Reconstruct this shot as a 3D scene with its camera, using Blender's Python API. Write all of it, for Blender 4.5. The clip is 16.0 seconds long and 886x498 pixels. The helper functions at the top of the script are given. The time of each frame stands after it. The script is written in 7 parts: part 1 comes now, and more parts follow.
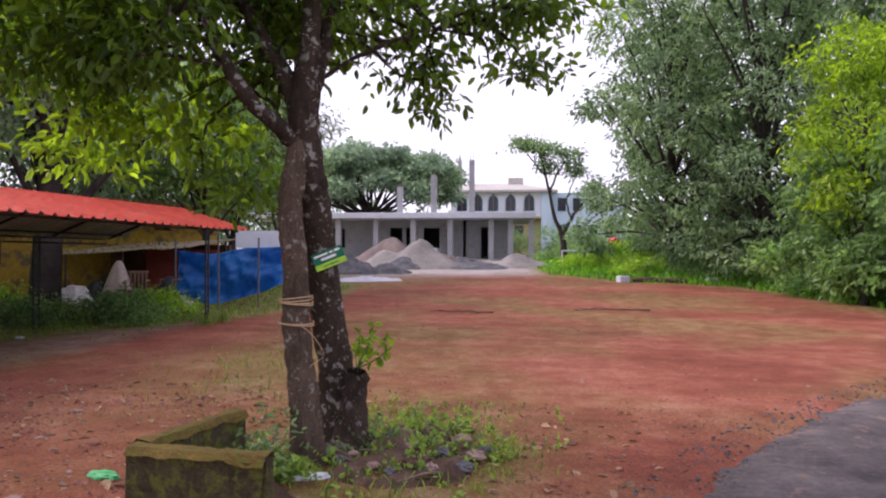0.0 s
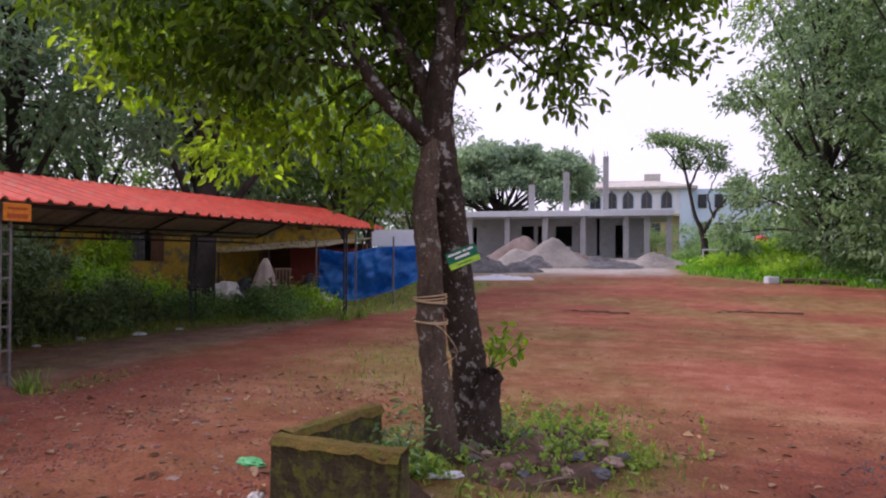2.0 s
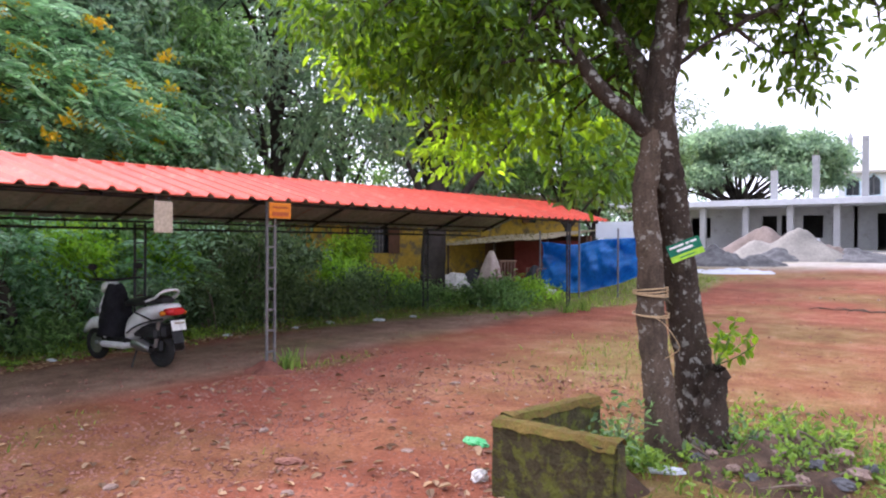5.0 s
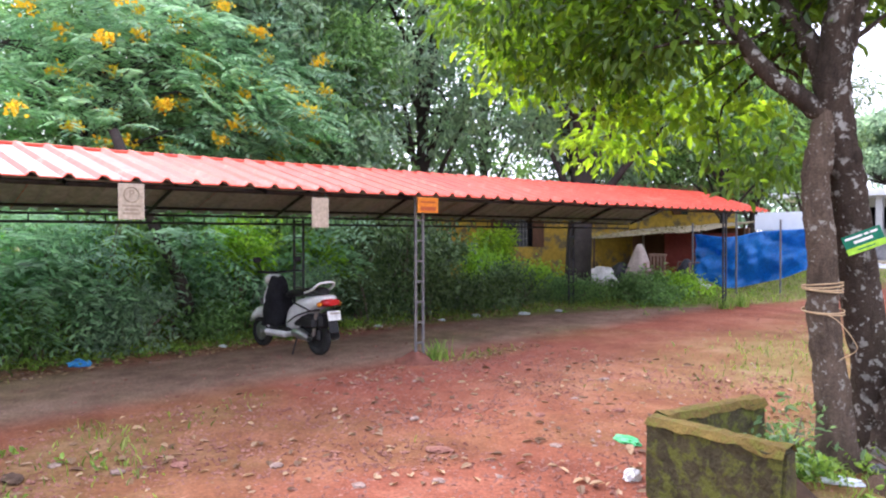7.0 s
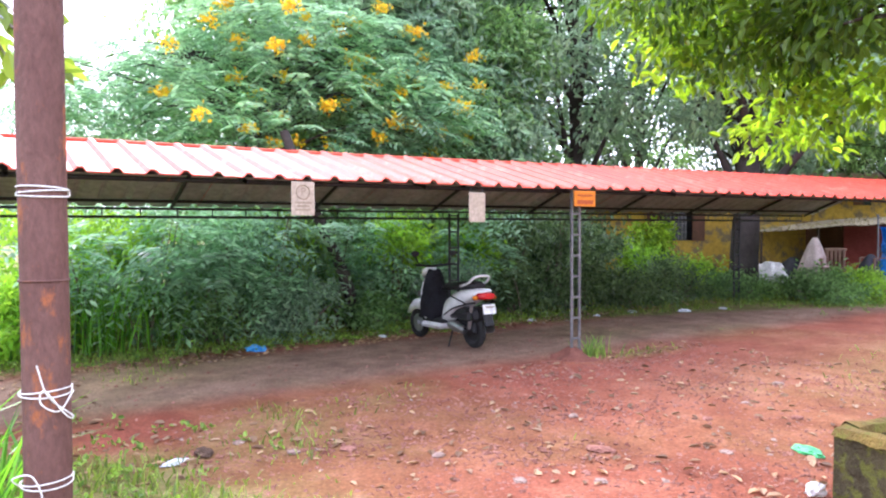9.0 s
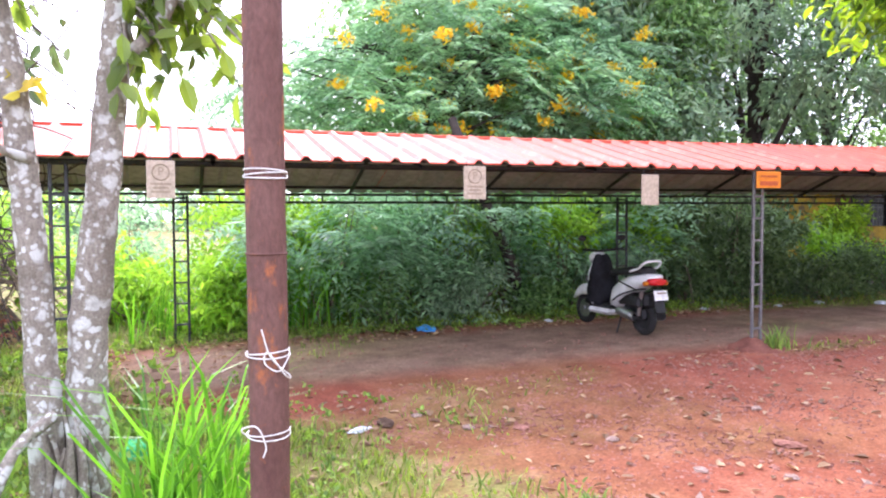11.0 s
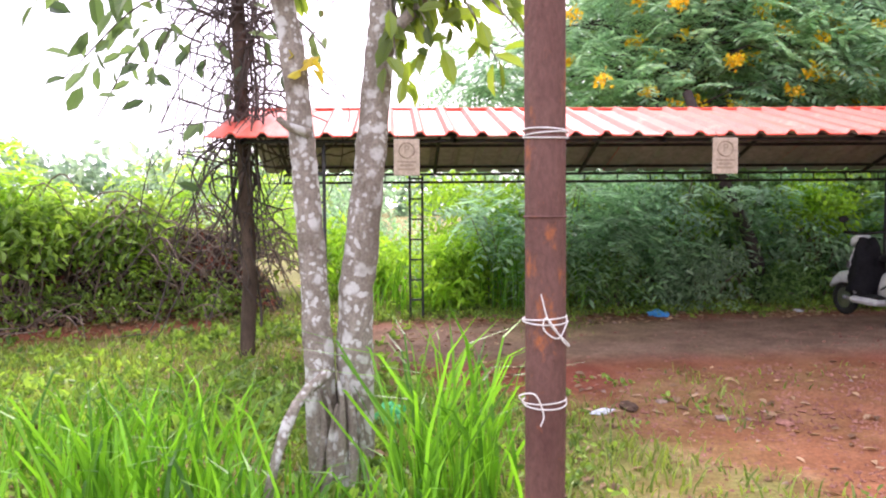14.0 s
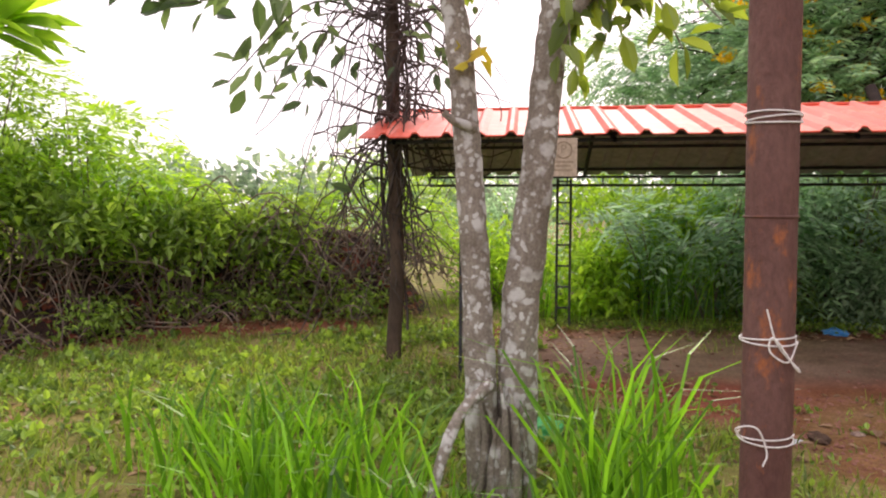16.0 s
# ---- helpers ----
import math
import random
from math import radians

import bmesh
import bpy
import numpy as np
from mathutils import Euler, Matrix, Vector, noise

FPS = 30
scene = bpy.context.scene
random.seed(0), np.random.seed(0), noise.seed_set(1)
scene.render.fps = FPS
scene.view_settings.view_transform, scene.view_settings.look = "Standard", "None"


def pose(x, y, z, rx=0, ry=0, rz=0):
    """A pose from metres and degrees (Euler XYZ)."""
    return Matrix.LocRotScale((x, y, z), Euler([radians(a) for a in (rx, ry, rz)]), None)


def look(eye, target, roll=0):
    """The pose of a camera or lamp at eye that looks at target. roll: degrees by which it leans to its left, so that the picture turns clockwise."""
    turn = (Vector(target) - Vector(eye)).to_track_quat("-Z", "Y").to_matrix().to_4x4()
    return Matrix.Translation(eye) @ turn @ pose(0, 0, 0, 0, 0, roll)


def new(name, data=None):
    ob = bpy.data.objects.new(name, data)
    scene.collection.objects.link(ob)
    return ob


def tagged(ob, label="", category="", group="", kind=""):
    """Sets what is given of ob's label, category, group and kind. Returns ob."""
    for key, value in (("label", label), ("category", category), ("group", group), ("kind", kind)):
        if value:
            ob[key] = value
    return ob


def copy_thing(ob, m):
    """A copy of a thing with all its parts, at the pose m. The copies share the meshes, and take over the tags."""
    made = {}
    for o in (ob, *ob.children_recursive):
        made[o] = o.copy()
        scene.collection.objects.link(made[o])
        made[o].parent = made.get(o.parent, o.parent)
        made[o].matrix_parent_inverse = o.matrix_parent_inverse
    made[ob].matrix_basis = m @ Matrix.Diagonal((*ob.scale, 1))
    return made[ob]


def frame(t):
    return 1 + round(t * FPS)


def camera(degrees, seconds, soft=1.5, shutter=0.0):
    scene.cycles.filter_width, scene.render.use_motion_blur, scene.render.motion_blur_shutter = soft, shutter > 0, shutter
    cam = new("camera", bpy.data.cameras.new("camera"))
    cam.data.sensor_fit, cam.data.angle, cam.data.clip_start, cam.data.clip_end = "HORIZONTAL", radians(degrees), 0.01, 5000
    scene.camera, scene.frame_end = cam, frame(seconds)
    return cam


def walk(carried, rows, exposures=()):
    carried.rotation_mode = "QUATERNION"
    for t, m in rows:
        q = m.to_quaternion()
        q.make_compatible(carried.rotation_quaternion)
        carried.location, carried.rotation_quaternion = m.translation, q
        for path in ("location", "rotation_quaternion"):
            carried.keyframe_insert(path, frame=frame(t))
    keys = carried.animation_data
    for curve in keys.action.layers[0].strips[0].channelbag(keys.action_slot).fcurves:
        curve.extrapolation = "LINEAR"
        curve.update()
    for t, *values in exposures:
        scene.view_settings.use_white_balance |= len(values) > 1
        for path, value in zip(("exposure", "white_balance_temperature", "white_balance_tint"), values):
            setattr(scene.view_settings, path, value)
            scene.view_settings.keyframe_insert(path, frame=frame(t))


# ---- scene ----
cam = camera(63.16, 16.0, soft=2.1)
PATH = [
    (0, look((0.186, -0.087, 1.615), (4.167, 0.303, 1.658), 0.17)),
    (0.5, look((0.231, -0.057, 1.612), (4.191, 0.504, 1.655), 0.26)),
    (1, look((0.267, -0.034, 1.609), (4.202, 0.681, 1.654), 0.36)),
    (1.5, look((0.262, -0.038, 1.612), (4.159, 0.861, 1.652), 0.40)),
    (2, look((0.254, -0.054, 1.616), (4.100, 1.048, 1.648), 0.34)),
    (2.5, look((0.224, -0.085, 1.615), (4.005, 1.221, 1.640), 0.32)),
    (3, look((0.182, -0.123, 1.626), (3.889, 1.381, 1.639), 0.29)),
    (3.5, look((0.146, -0.158, 1.635), (3.767, 1.542, 1.637), 0.28)),
    (4, look((0.135, -0.159, 1.630), (3.667, 1.719, 1.626), 0.30)),
    (6.5, look((0.147, -0.139, 1.610), (3.102, 2.556, 1.568), 0.01)),
    (7, look((0.126, -0.123, 1.610), (2.950, 2.709, 1.559), -0.07)),
    (7.5, look((0.123, -0.096, 1.611), (2.814, 2.863, 1.555), -0.14)),
    (8, look((0.117, -0.076, 1.618), (2.664, 3.007, 1.555), -0.11)),
    (8.5, look((0.107, -0.066, 1.611), (2.474, 3.158, 1.542), -0.11)),
    (9, look((0.071, -0.063, 1.623), (2.258, 3.286, 1.535), -0.13)),
    (11.5, look((-0.077, -0.055, 1.575), (1.131, 3.754, 1.401), -0.25)),
    (12, look((-0.103, -0.023, 1.555), (0.912, 3.842, 1.368), -0.33)),
    (12.5, look((-0.136, 0.008, 1.533), (0.693, 3.916, 1.335), -0.40)),
    (13, look((-0.168, 0.041, 1.518), (0.471, 3.984, 1.306), -0.44)),
    (13.5, look((-0.212, 0.075, 1.515), (0.247, 4.042, 1.286), -0.36)),
    (14, look((-0.268, 0.112, 1.510), (0.018, 4.095, 1.277), -0.25)),
    (14.5, look((-0.333, 0.201, 1.500), (-0.195, 4.193, 1.280), -0.09)),
    (15, look((-0.399, 0.277, 1.487), (-0.429, 4.272, 1.279), 0.11)),
    (15.5, look((-0.428, 0.340, 1.486), (-0.664, 4.328, 1.282), 0.22)),
    (16, look((-0.456, 0.383, 1.481), (-0.891, 4.354, 1.280), 0.34)),
]
EXPOSURES = [(0.0, 0.08, 6150, 36), (1.5, -0.12, 6150, 38), (2.5, -0.02, 6100, 36), (3.5, 0.48, 6000, 32), (4.2, 0.75, 5900, 28), (7.0, 1.4, 5750, 26), (9.0, 1.72, 5620, 27), (11.5, 1.66, 5850, 31), (12.5, 1.58, 6000, 32), (14.5, 1.05, 6450, 33), (16.0, 0.45, 7050, 30)]
walk(cam, PATH, EXPOSURES)

# ---- world and sun ----
world = bpy.data.worlds.new("hazy_sky")
scene.world = world
world.use_nodes = True
wn, wl = world.node_tree.nodes, world.node_tree.links
wn.clear()
sky = wn.new("ShaderNodeTexSky")
sky.sky_type = "NISHITA"
sky.sun_disc = False
sky.sun_elevation, sky.sun_rotation = radians(42), radians(8)
sky.air_density, sky.dust_density = 1.0, 4.0
haze = wn.new("ShaderNodeMixRGB")
haze.inputs[0].default_value = 0.72
haze.inputs[2].default_value = (14.0, 14.3, 14.9, 1)
wl.new(sky.outputs[0], haze.inputs[1])
bg = wn.new("ShaderNodeBackground")
bg.inputs[1].default_value = 0.1
wl.new(haze.outputs[0], bg.inputs[0])
wout = wn.new("ShaderNodeOutputWorld")
wl.new(bg.outputs[0], wout.inputs[0])

sun_data = bpy.data.lights.new("sun", "SUN")
sun_data.energy, sun_data.angle, sun_data.color = 2.4, radians(26), (1.0, 0.94, 0.85)
sun = new("sun", sun_data)
az, el = radians(8), radians(42)
sun_dir = Vector((math.sin(az) * math.cos(el), math.cos(az) * math.cos(el), math.sin(el)))
sun.matrix_world = look(sun_dir * 50, (0, 0, 0))


# ---- materials ----
def shader(name):
    m = bpy.data.materials.new(name)
    m.use_nodes = True
    n = m.node_tree.nodes
    return m, n, m.node_tree.links, n["Principled BSDF"]


def ramp(n, stops):
    r = n.new("ShaderNodeValToRGB")
    els = r.color_ramp.elements
    while len(els) < len(stops):
        els.new(0.5)
    for e, (p, c) in zip(els, stops):
        e.position, e.color = p, (*c, 1)
    return r


def noise_node(n, l, coord, scale, detail=6, rough=0.6):
    t = n.new("ShaderNodeTexNoise")
    t.inputs["Scale"].default_value, t.inputs["Detail"].default_value, t.inputs["Roughness"].default_value = scale, detail, rough
    l.new(coord, t.inputs["Vector"])
    return t


def mix(n, l, fac, a, b, mode="MIX"):
    m = n.new("ShaderNodeMixRGB")
    m.blend_type = mode
    for sock, v in zip(m.inputs, (fac, a, b)):
        if isinstance(v, (int, float)):
            sock.default_value = v
        elif isinstance(v, tuple):
            sock.default_value = (*v, 1)
        else:
            l.new(v, sock)
    return m.outputs[0]


def surface(name, c1, c2, scale=3.0, fine=40.0, rough=0.8, metal=0.0, bump=0.2, stain=None, stain_at=0.62, spec=0.3, per_object=0.0, stretch=(1, 1, 1), grain=0.8):
    """Two colours mixed by a broad and a fine noise, with relief and an optional stain of its own shape."""
    m, n, l, b = shader(name)
    tc = n.new("ShaderNodeTexCoord")
    mp = n.new("ShaderNodeMapping")
    mp.inputs["Scale"].default_value = stretch
    l.new(tc.outputs["Object"], mp.inputs["Vector"])
    co = mp.outputs[0]
    a, f = noise_node(n, l, co, scale), noise_node(n, l, co, fine)
    r1 = ramp(n, [(0.3, c1), (0.7, c2)])
    l.new(a.outputs["Fac"], r1.inputs[0])
    r2 = ramp(n, [(0.25, (0.62, 0.62, 0.62)), (0.75, (1.25, 1.25, 1.25))])
    l.new(f.outputs["Fac"], r2.inputs[0])
    col = mix(n, l, grain, r1.outputs[0], r2.outputs[0], "MULTIPLY")
    if stain:
        s = noise_node(n, l, co, scale * 2.3, 8, 0.7)
        r3 = ramp(n, [(stain_at - 0.04, (0, 0, 0)), (stain_at + 0.05, (1, 1, 1))])
        l.new(s.outputs["Fac"], r3.inputs[0])
        col = mix(n, l, r3.outputs[0], col, stain)
    if per_object:
        oi = n.new("ShaderNodeObjectInfo")
        r4 = ramp(n, [(0, (1 - per_object,) * 3), (1, (1 + per_object,) * 3)])
        l.new(oi.outputs["Random"], r4.inputs[0])
        col = mix(n, l, 1.0, col, r4.outputs[0], "MULTIPLY")
    l.new(col, b.inputs["Base Color"])
    b.inputs["Roughness"].default_value, b.inputs["Metallic"].default_value = rough, metal
    b.inputs["Specular IOR Level"].default_value = spec
    if bump:
        bp = n.new("ShaderNodeBump")
        bp.inputs["Strength"].default_value, bp.inputs["Distance"].default_value = bump, 0.02
        l.new(f.outputs["Fac"], bp.inputs["Height"])
        l.new(bp.outputs[0], b.inputs["Normal"])
    return m


def leaf_material(name, dark, light, trans, gloss=0.45, glow=0.45):
    """Leaves that differ one by one and let light through."""
    m, n, l, b = shader(name)
    g = n.new("ShaderNodeNewGeometry")
    r = ramp(n, [(0.0, dark), (0.75, light), (1.0, tuple(min(1, c * 1.25) for c in light))])
    l.new(g.outputs["Random Per Island"], r.inputs[0])
    tc = n.new("ShaderNodeTexCoord")
    big = noise_node(n, l, tc.outputs["Object"], 0.55, 3)
    br = ramp(n, [(0.3, (0.72, 0.75, 0.8)), (0.7, (1.2, 1.18, 1.0))])
    l.new(big.outputs["Fac"], br.inputs[0])
    col = mix(n, l, 1.0, r.outputs[0], br.outputs[0], "MULTIPLY")
    l.new(col, b.inputs["Base Color"])
    b.inputs["Roughness"].default_value = gloss
    b.inputs["Specular IOR Level"].default_value = 0.5
    tr = n.new("ShaderNodeBsdfTranslucent")
    l.new(mix(n, l, 1.0, col, trans, "MULTIPLY"), tr.inputs["Color"])
    ms = n.new("ShaderNodeMixShader")
    ms.inputs[0].default_value = glow
    l.new(b.outputs[0], ms.inputs[1])
    l.new(tr.outputs[0], ms.inputs[2])
    l.new(ms.outputs[0], n["Material Output"].inputs["Surface"])
    return m


def bark_material(name, c1, c2, lichen, amount=0.4, spot=9.0, wander=0.3):
    """Furrowed bark with rounded lichen patches of several sizes."""
    m, n, l, b = shader(name)
    tc = n.new("ShaderNodeTexCoord")
    mp = n.new("ShaderNodeMapping")
    mp.inputs["Scale"].default_value = (1, 1, 0.3)
    l.new(tc.outputs["Object"], mp.inputs["Vector"])
    fur, fine, broad = noise_node(n, l, mp.outputs[0], 24, 8, 0.7), noise_node(n, l, tc.outputs["Object"], 70, 5), noise_node(n, l, tc.outputs["Object"], 3.2, 4)
    r = ramp(n, [(0.3, c1), (0.7, c2)])
    l.new(mix(n, l, 0.5, fur.outputs["Fac"], broad.outputs["Fac"]), r.inputs[0])
    g = ramp(n, [(0.3, (0.6, 0.6, 0.6)), (0.7, (1.3, 1.3, 1.3))])
    l.new(fine.outputs["Fac"], g.inputs[0])
    col = mix(n, l, 0.8, r.outputs[0], g.outputs[0], "MULTIPLY")
    wob = n.new("ShaderNodeMixRGB")
    wob.blend_type = "ADD"
    wob.inputs[0].default_value = wander
    l.new(tc.outputs["Object"], wob.inputs[1])
    dn = noise_node(n, l, tc.outputs["Object"], 9, 4)
    l.new(dn.outputs["Color"], wob.inputs[2])
    for sc, at in ((spot, amount), (spot * 2.3, amount * 0.85)):
        vo = n.new("ShaderNodeTexVoronoi")
        vo.inputs["Scale"].default_value = sc
        vo.inputs["Randomness"].default_value = 1.0
        l.new(wob.outputs[0], vo.inputs["Vector"])
        inv = ramp(n, [(at * 0.75, (1, 1, 1)), (at * 1.05, (0, 0, 0))])
        l.new(vo.outputs["Distance"], inv.inputs[0])
        where = ramp(n, [(0.4, (0, 0, 0)), (0.52, (1, 1, 1))])
        l.new(broad.outputs["Fac"], where.inputs[0])
        col = mix(n, l, mix(n, l, 1.0, inv.outputs[0], where.outputs[0], "MULTIPLY"), col, lichen)
    l.new(col, b.inputs["Base Color"])
    b.inputs["Roughness"].default_value = 0.95
    b.inputs["Specular IOR Level"].default_value = 0.15
    bp = n.new("ShaderNodeBump")
    bp.inputs["Strength"].default_value, bp.inputs["Distance"].default_value = 0.9, 0.03
    l.new(mix(n, l, 0.4, fur.outputs["Fac"], fine.outputs["Fac"]), bp.inputs["Height"])
    l.new(bp.outputs[0], b.inputs["Normal"])
    return m


M = {}
M["debris"] = surface("soil_and_rubble", (0.05, 0.03, 0.02), (0.16, 0.1, 0.065), 8, 50, 1.0, bump=0.8, stain=(0.22, 0.12, 0.08))
M["leaf_weed"] = leaf_material("weed_leaf", (0.08, 0.16, 0.03), (0.27, 0.42, 0.08), (1.5, 1.5, 0.7), 0.45, 0.45)
M["bark_warm"] = bark_material("brown_rough_bark", (0.035, 0.026, 0.019), (0.17, 0.122, 0.088), (0.27, 0.25, 0.21), 0.25, 10.0, 0.25)
M["bark"] = bark_material("dark_rough_bark", (0.014, 0.011, 0.009), (0.1, 0.072, 0.054), (0.3, 0.29, 0.26), 0.3, 8.0, 0.25)
M["bark_pale"] = bark_material("pale_lichen_bark", (0.15, 0.12, 0.09), (0.4, 0.36, 0.3), (0.6, 0.6, 0.56), 0.42, 10.0, 0.1)
M["bark_brown"] = surface("brown_bark", (0.05, 0.035, 0.025), (0.15, 0.105, 0.075), 5, 50, 0.95, bump=0.8, stain=(0.03, 0.025, 0.02), stretch=(1, 1, 0.4))
M["bark_far"] = surface("grey_bark", (0.025, 0.021, 0.018), (0.07, 0.058, 0.05), 3, 20, 0.95, bump=0.4)
M["twig"] = surface("dry_twig", (0.11, 0.078, 0.06), (0.3, 0.23, 0.18), 6, 40, 0.95, bump=0.3)
M["vine"] = surface("dark_vine", (0.05, 0.04, 0.035), (0.12, 0.1, 0.085), 6, 40, 0.95, bump=0.3)
M["leaf_hero"] = leaf_material("broad_green_leaf", (0.03, 0.072, 0.013), (0.13, 0.23, 0.03), (2.0, 2.0, 0.5), 0.38, 0.46)
# paled and blued: haze over the background trees is in the colour
M["leaf_dark"] = leaf_material("haze_paled_leaf", (0.135, 0.21, 0.145), (0.33, 0.45, 0.31), (1.4, 1.5, 1.25), 0.34, 0.52)
M["leaf_mid"] = leaf_material("mid_green_leaf", (0.085, 0.16, 0.07), (0.25, 0.4, 0.17), (1.5, 1.6, 1.0), 0.36, 0.55)
M["leaf_feather"] = leaf_material("feathery_leaf", (0.155, 0.275, 0.17), (0.37, 0.54, 0.36), (1.4, 1.55, 1.25), 0.36, 0.52)
M["leaf_bright"] = leaf_material("bright_green_leaf", (0.15, 0.29, 0.04), (0.33, 0.5, 0.08), (1.75, 1.8, 0.65), 0.36, 0.58)
# distance haze is mixed into this pale leaf colour
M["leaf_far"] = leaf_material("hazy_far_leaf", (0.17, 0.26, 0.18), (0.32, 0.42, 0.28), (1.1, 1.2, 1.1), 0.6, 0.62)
M["leaf_pale"] = leaf_material("grey_green_leaf", (0.08, 0.14, 0.075), (0.28, 0.4, 0.23), (1.4, 1.5, 1.1), 0.4, 0.5)
# yellower leaf that also carries sunlight in its colour
M["leaf_young_lit"] = leaf_material("young_sunlit_leaf", (0.1, 0.18, 0.015), (0.31, 0.43, 0.035), (1.7, 1.9, 0.5), 0.4, 0.55)
M["leaf_olive"] = leaf_material("olive_green_leaf", (0.07, 0.12, 0.025), (0.26, 0.36, 0.08), (1.6, 1.6, 0.6), 0.4, 0.52)
# deep green, with the gloom behind the shed worked into the colour
M["leaf_shaded"] = leaf_material("shaded_green_leaf", (0.05, 0.09, 0.04), (0.17, 0.25, 0.11), (1.4, 1.5, 1.0), 0.36, 0.4)
M["grass"] = leaf_material("fresh_grass", (0.045, 0.15, 0.012), (0.17, 0.42, 0.035), (1.6, 1.6, 0.5), 0.4, 0.5)
M["grass_short"] = leaf_material("short_grass", (0.07, 0.13, 0.02), (0.27, 0.36, 0.075), (1.4, 1.4, 0.6), 0.5, 0.42)
M["straw"] = leaf_material("dry_grass", (0.2, 0.16, 0.08), (0.42, 0.36, 0.2), (1.2, 1.1, 0.8), 0.6, 0.3)
M["litter"] = leaf_material("dry_leaf", (0.12, 0.06, 0.03), (0.42, 0.28, 0.17), (1.1, 1, 0.8), 0.7, 0.2)
M["flower"] = leaf_material("yellow_flower", (0.87, 0.52, 0.01), (0.95, 0.7, 0.025), (1.2, 1.15, 0.6), 0.5, 0.35)
M["yellow_leaf"] = leaf_material("yellowing_leaf", (0.45, 0.3, 0.02), (0.6, 0.5, 0.05), (1, 1, 0.6), 0.5, 0.4)
M["steel"] = surface("dark_painted_steel", (0.03, 0.032, 0.036), (0.075, 0.075, 0.08), 8, 60, 0.55, 0.4, 0.1, stain=(0.16, 0.08, 0.045))
M["steel_pale"] = surface("grey_painted_steel", (0.12, 0.12, 0.13), (0.24, 0.23, 0.23), 8, 60, 0.5, 0.4, 0.1, stain=(0.2, 0.1, 0.06))
M["rust"] = surface("rusty_iron_pipe", (0.12, 0.055, 0.045), (0.2, 0.105, 0.085), 4, 60, 0.75, 0.15, 0.5, stain=(0.36, 0.125, 0.05), stain_at=0.6, stretch=(1, 1, 0.5))
M["rope"] = surface("white_plastic_rope", (0.7, 0.68, 0.64), (0.85, 0.84, 0.8), 10, 90, 0.6, bump=0.2)
M["rope_tan"] = surface("tan_rope", (0.45, 0.3, 0.16), (0.62, 0.45, 0.26), 10, 90, 0.8, bump=0.2)
M["roof"] = surface("red_painted_sheet", (0.56, 0.06, 0.028), (0.68, 0.095, 0.045), 1.2, 9, 0.55, 0.0, 0.04, stain=(0.5, 0.15, 0.09), stain_at=0.6, spec=0.35, per_object=0.07)
M["roof_under"] = surface("grey_sheet_underside", (0.36, 0.355, 0.34), (0.48, 0.47, 0.45), 1.5, 12, 0.6, 0.1, 0.04)
M["concrete"] = surface("grey_concrete", (0.29, 0.295, 0.3), (0.4, 0.405, 0.41), 0.6, 6, 0.9, bump=0.15, stain=(0.26, 0.26, 0.255), grain=0.25)
M["slab"] = surface("pale_concrete_slab", (0.5, 0.52, 0.56), (0.62, 0.64, 0.68), 0.5, 5, 0.85, bump=0.1, grain=0.25)
# room shade is put into this dark wall colour
M["dark_room"] = surface("shaded_room_wall", (0.09, 0.09, 0.095), (0.15, 0.15, 0.15), 0.8, 6, 0.95, bump=0.1)
M["sand"] = surface("grey_sand", (0.2, 0.19, 0.17), (0.32, 0.3, 0.27), 0.9, 14, 1.0, bump=0.6)
M["sand_brown"] = surface("brown_sand", (0.15, 0.12, 0.105), (0.25, 0.2, 0.175), 0.9, 14, 1.0, bump=0.6)
M["gravel_grey"] = surface("dark_gravel", (0.07, 0.07, 0.075), (0.18, 0.18, 0.185), 2, 18, 1.0, bump=0.8)
M["white_wall"] = surface("white_wash", (0.68, 0.73, 0.78), (0.78, 0.82, 0.85), 0.4, 4, 0.85, bump=0.05, grain=0.2)
M["blue_wall"] = surface("pale_blue_wash", (0.48, 0.64, 0.75), (0.56, 0.71, 0.8), 0.4, 4, 0.85, bump=0.05, grain=0.2)
M["cream_wall"] = surface("cream_wash", (0.5, 0.45, 0.24), (0.6, 0.55, 0.32), 0.4, 4, 0.85, bump=0.1)
M["roof_cream"] = surface("weathered_cream_roof", (0.44, 0.43, 0.38), (0.56, 0.54, 0.48), 0.4, 4, 0.85, bump=0.1)
M["glass_dark"] = surface("dark_window", (0.02, 0.025, 0.03), (0.05, 0.055, 0.065), 1, 6, 0.2, bump=0, spec=0.6)
# brown stains, strengthened to put the trees' shade into the wall colour
M["yellow_wall"] = surface("shaded_yellow_plaster", (0.42, 0.26, 0.035), (0.6, 0.4, 0.06), 0.9, 9, 0.9, bump=0.25, stain=(0.2, 0.15, 0.08), stain_at=0.53)
M["brown_wood"] = surface("brown_stained_wood", (0.09, 0.04, 0.02), (0.19, 0.085, 0.045), 4, 40, 0.6, bump=0.2, stretch=(1, 1, 0.3))
M["tarp"] = surface("blue_tarpaulin", (0.008, 0.15, 0.52), (0.025, 0.28, 0.75), 2.2, 22, 0.36, bump=0.35, spec=0.5)
M["tin"] = surface("weathered_tin", (0.3, 0.24, 0.16), (0.46, 0.38, 0.26), 2, 18, 0.8, 0.1, 0.4, stain=(0.14, 0.11, 0.06))
M["cloth"] = surface("pinkish_cloth", (0.42, 0.33, 0.29), (0.58, 0.48, 0.43), 3, 30, 0.9, bump=0.3)
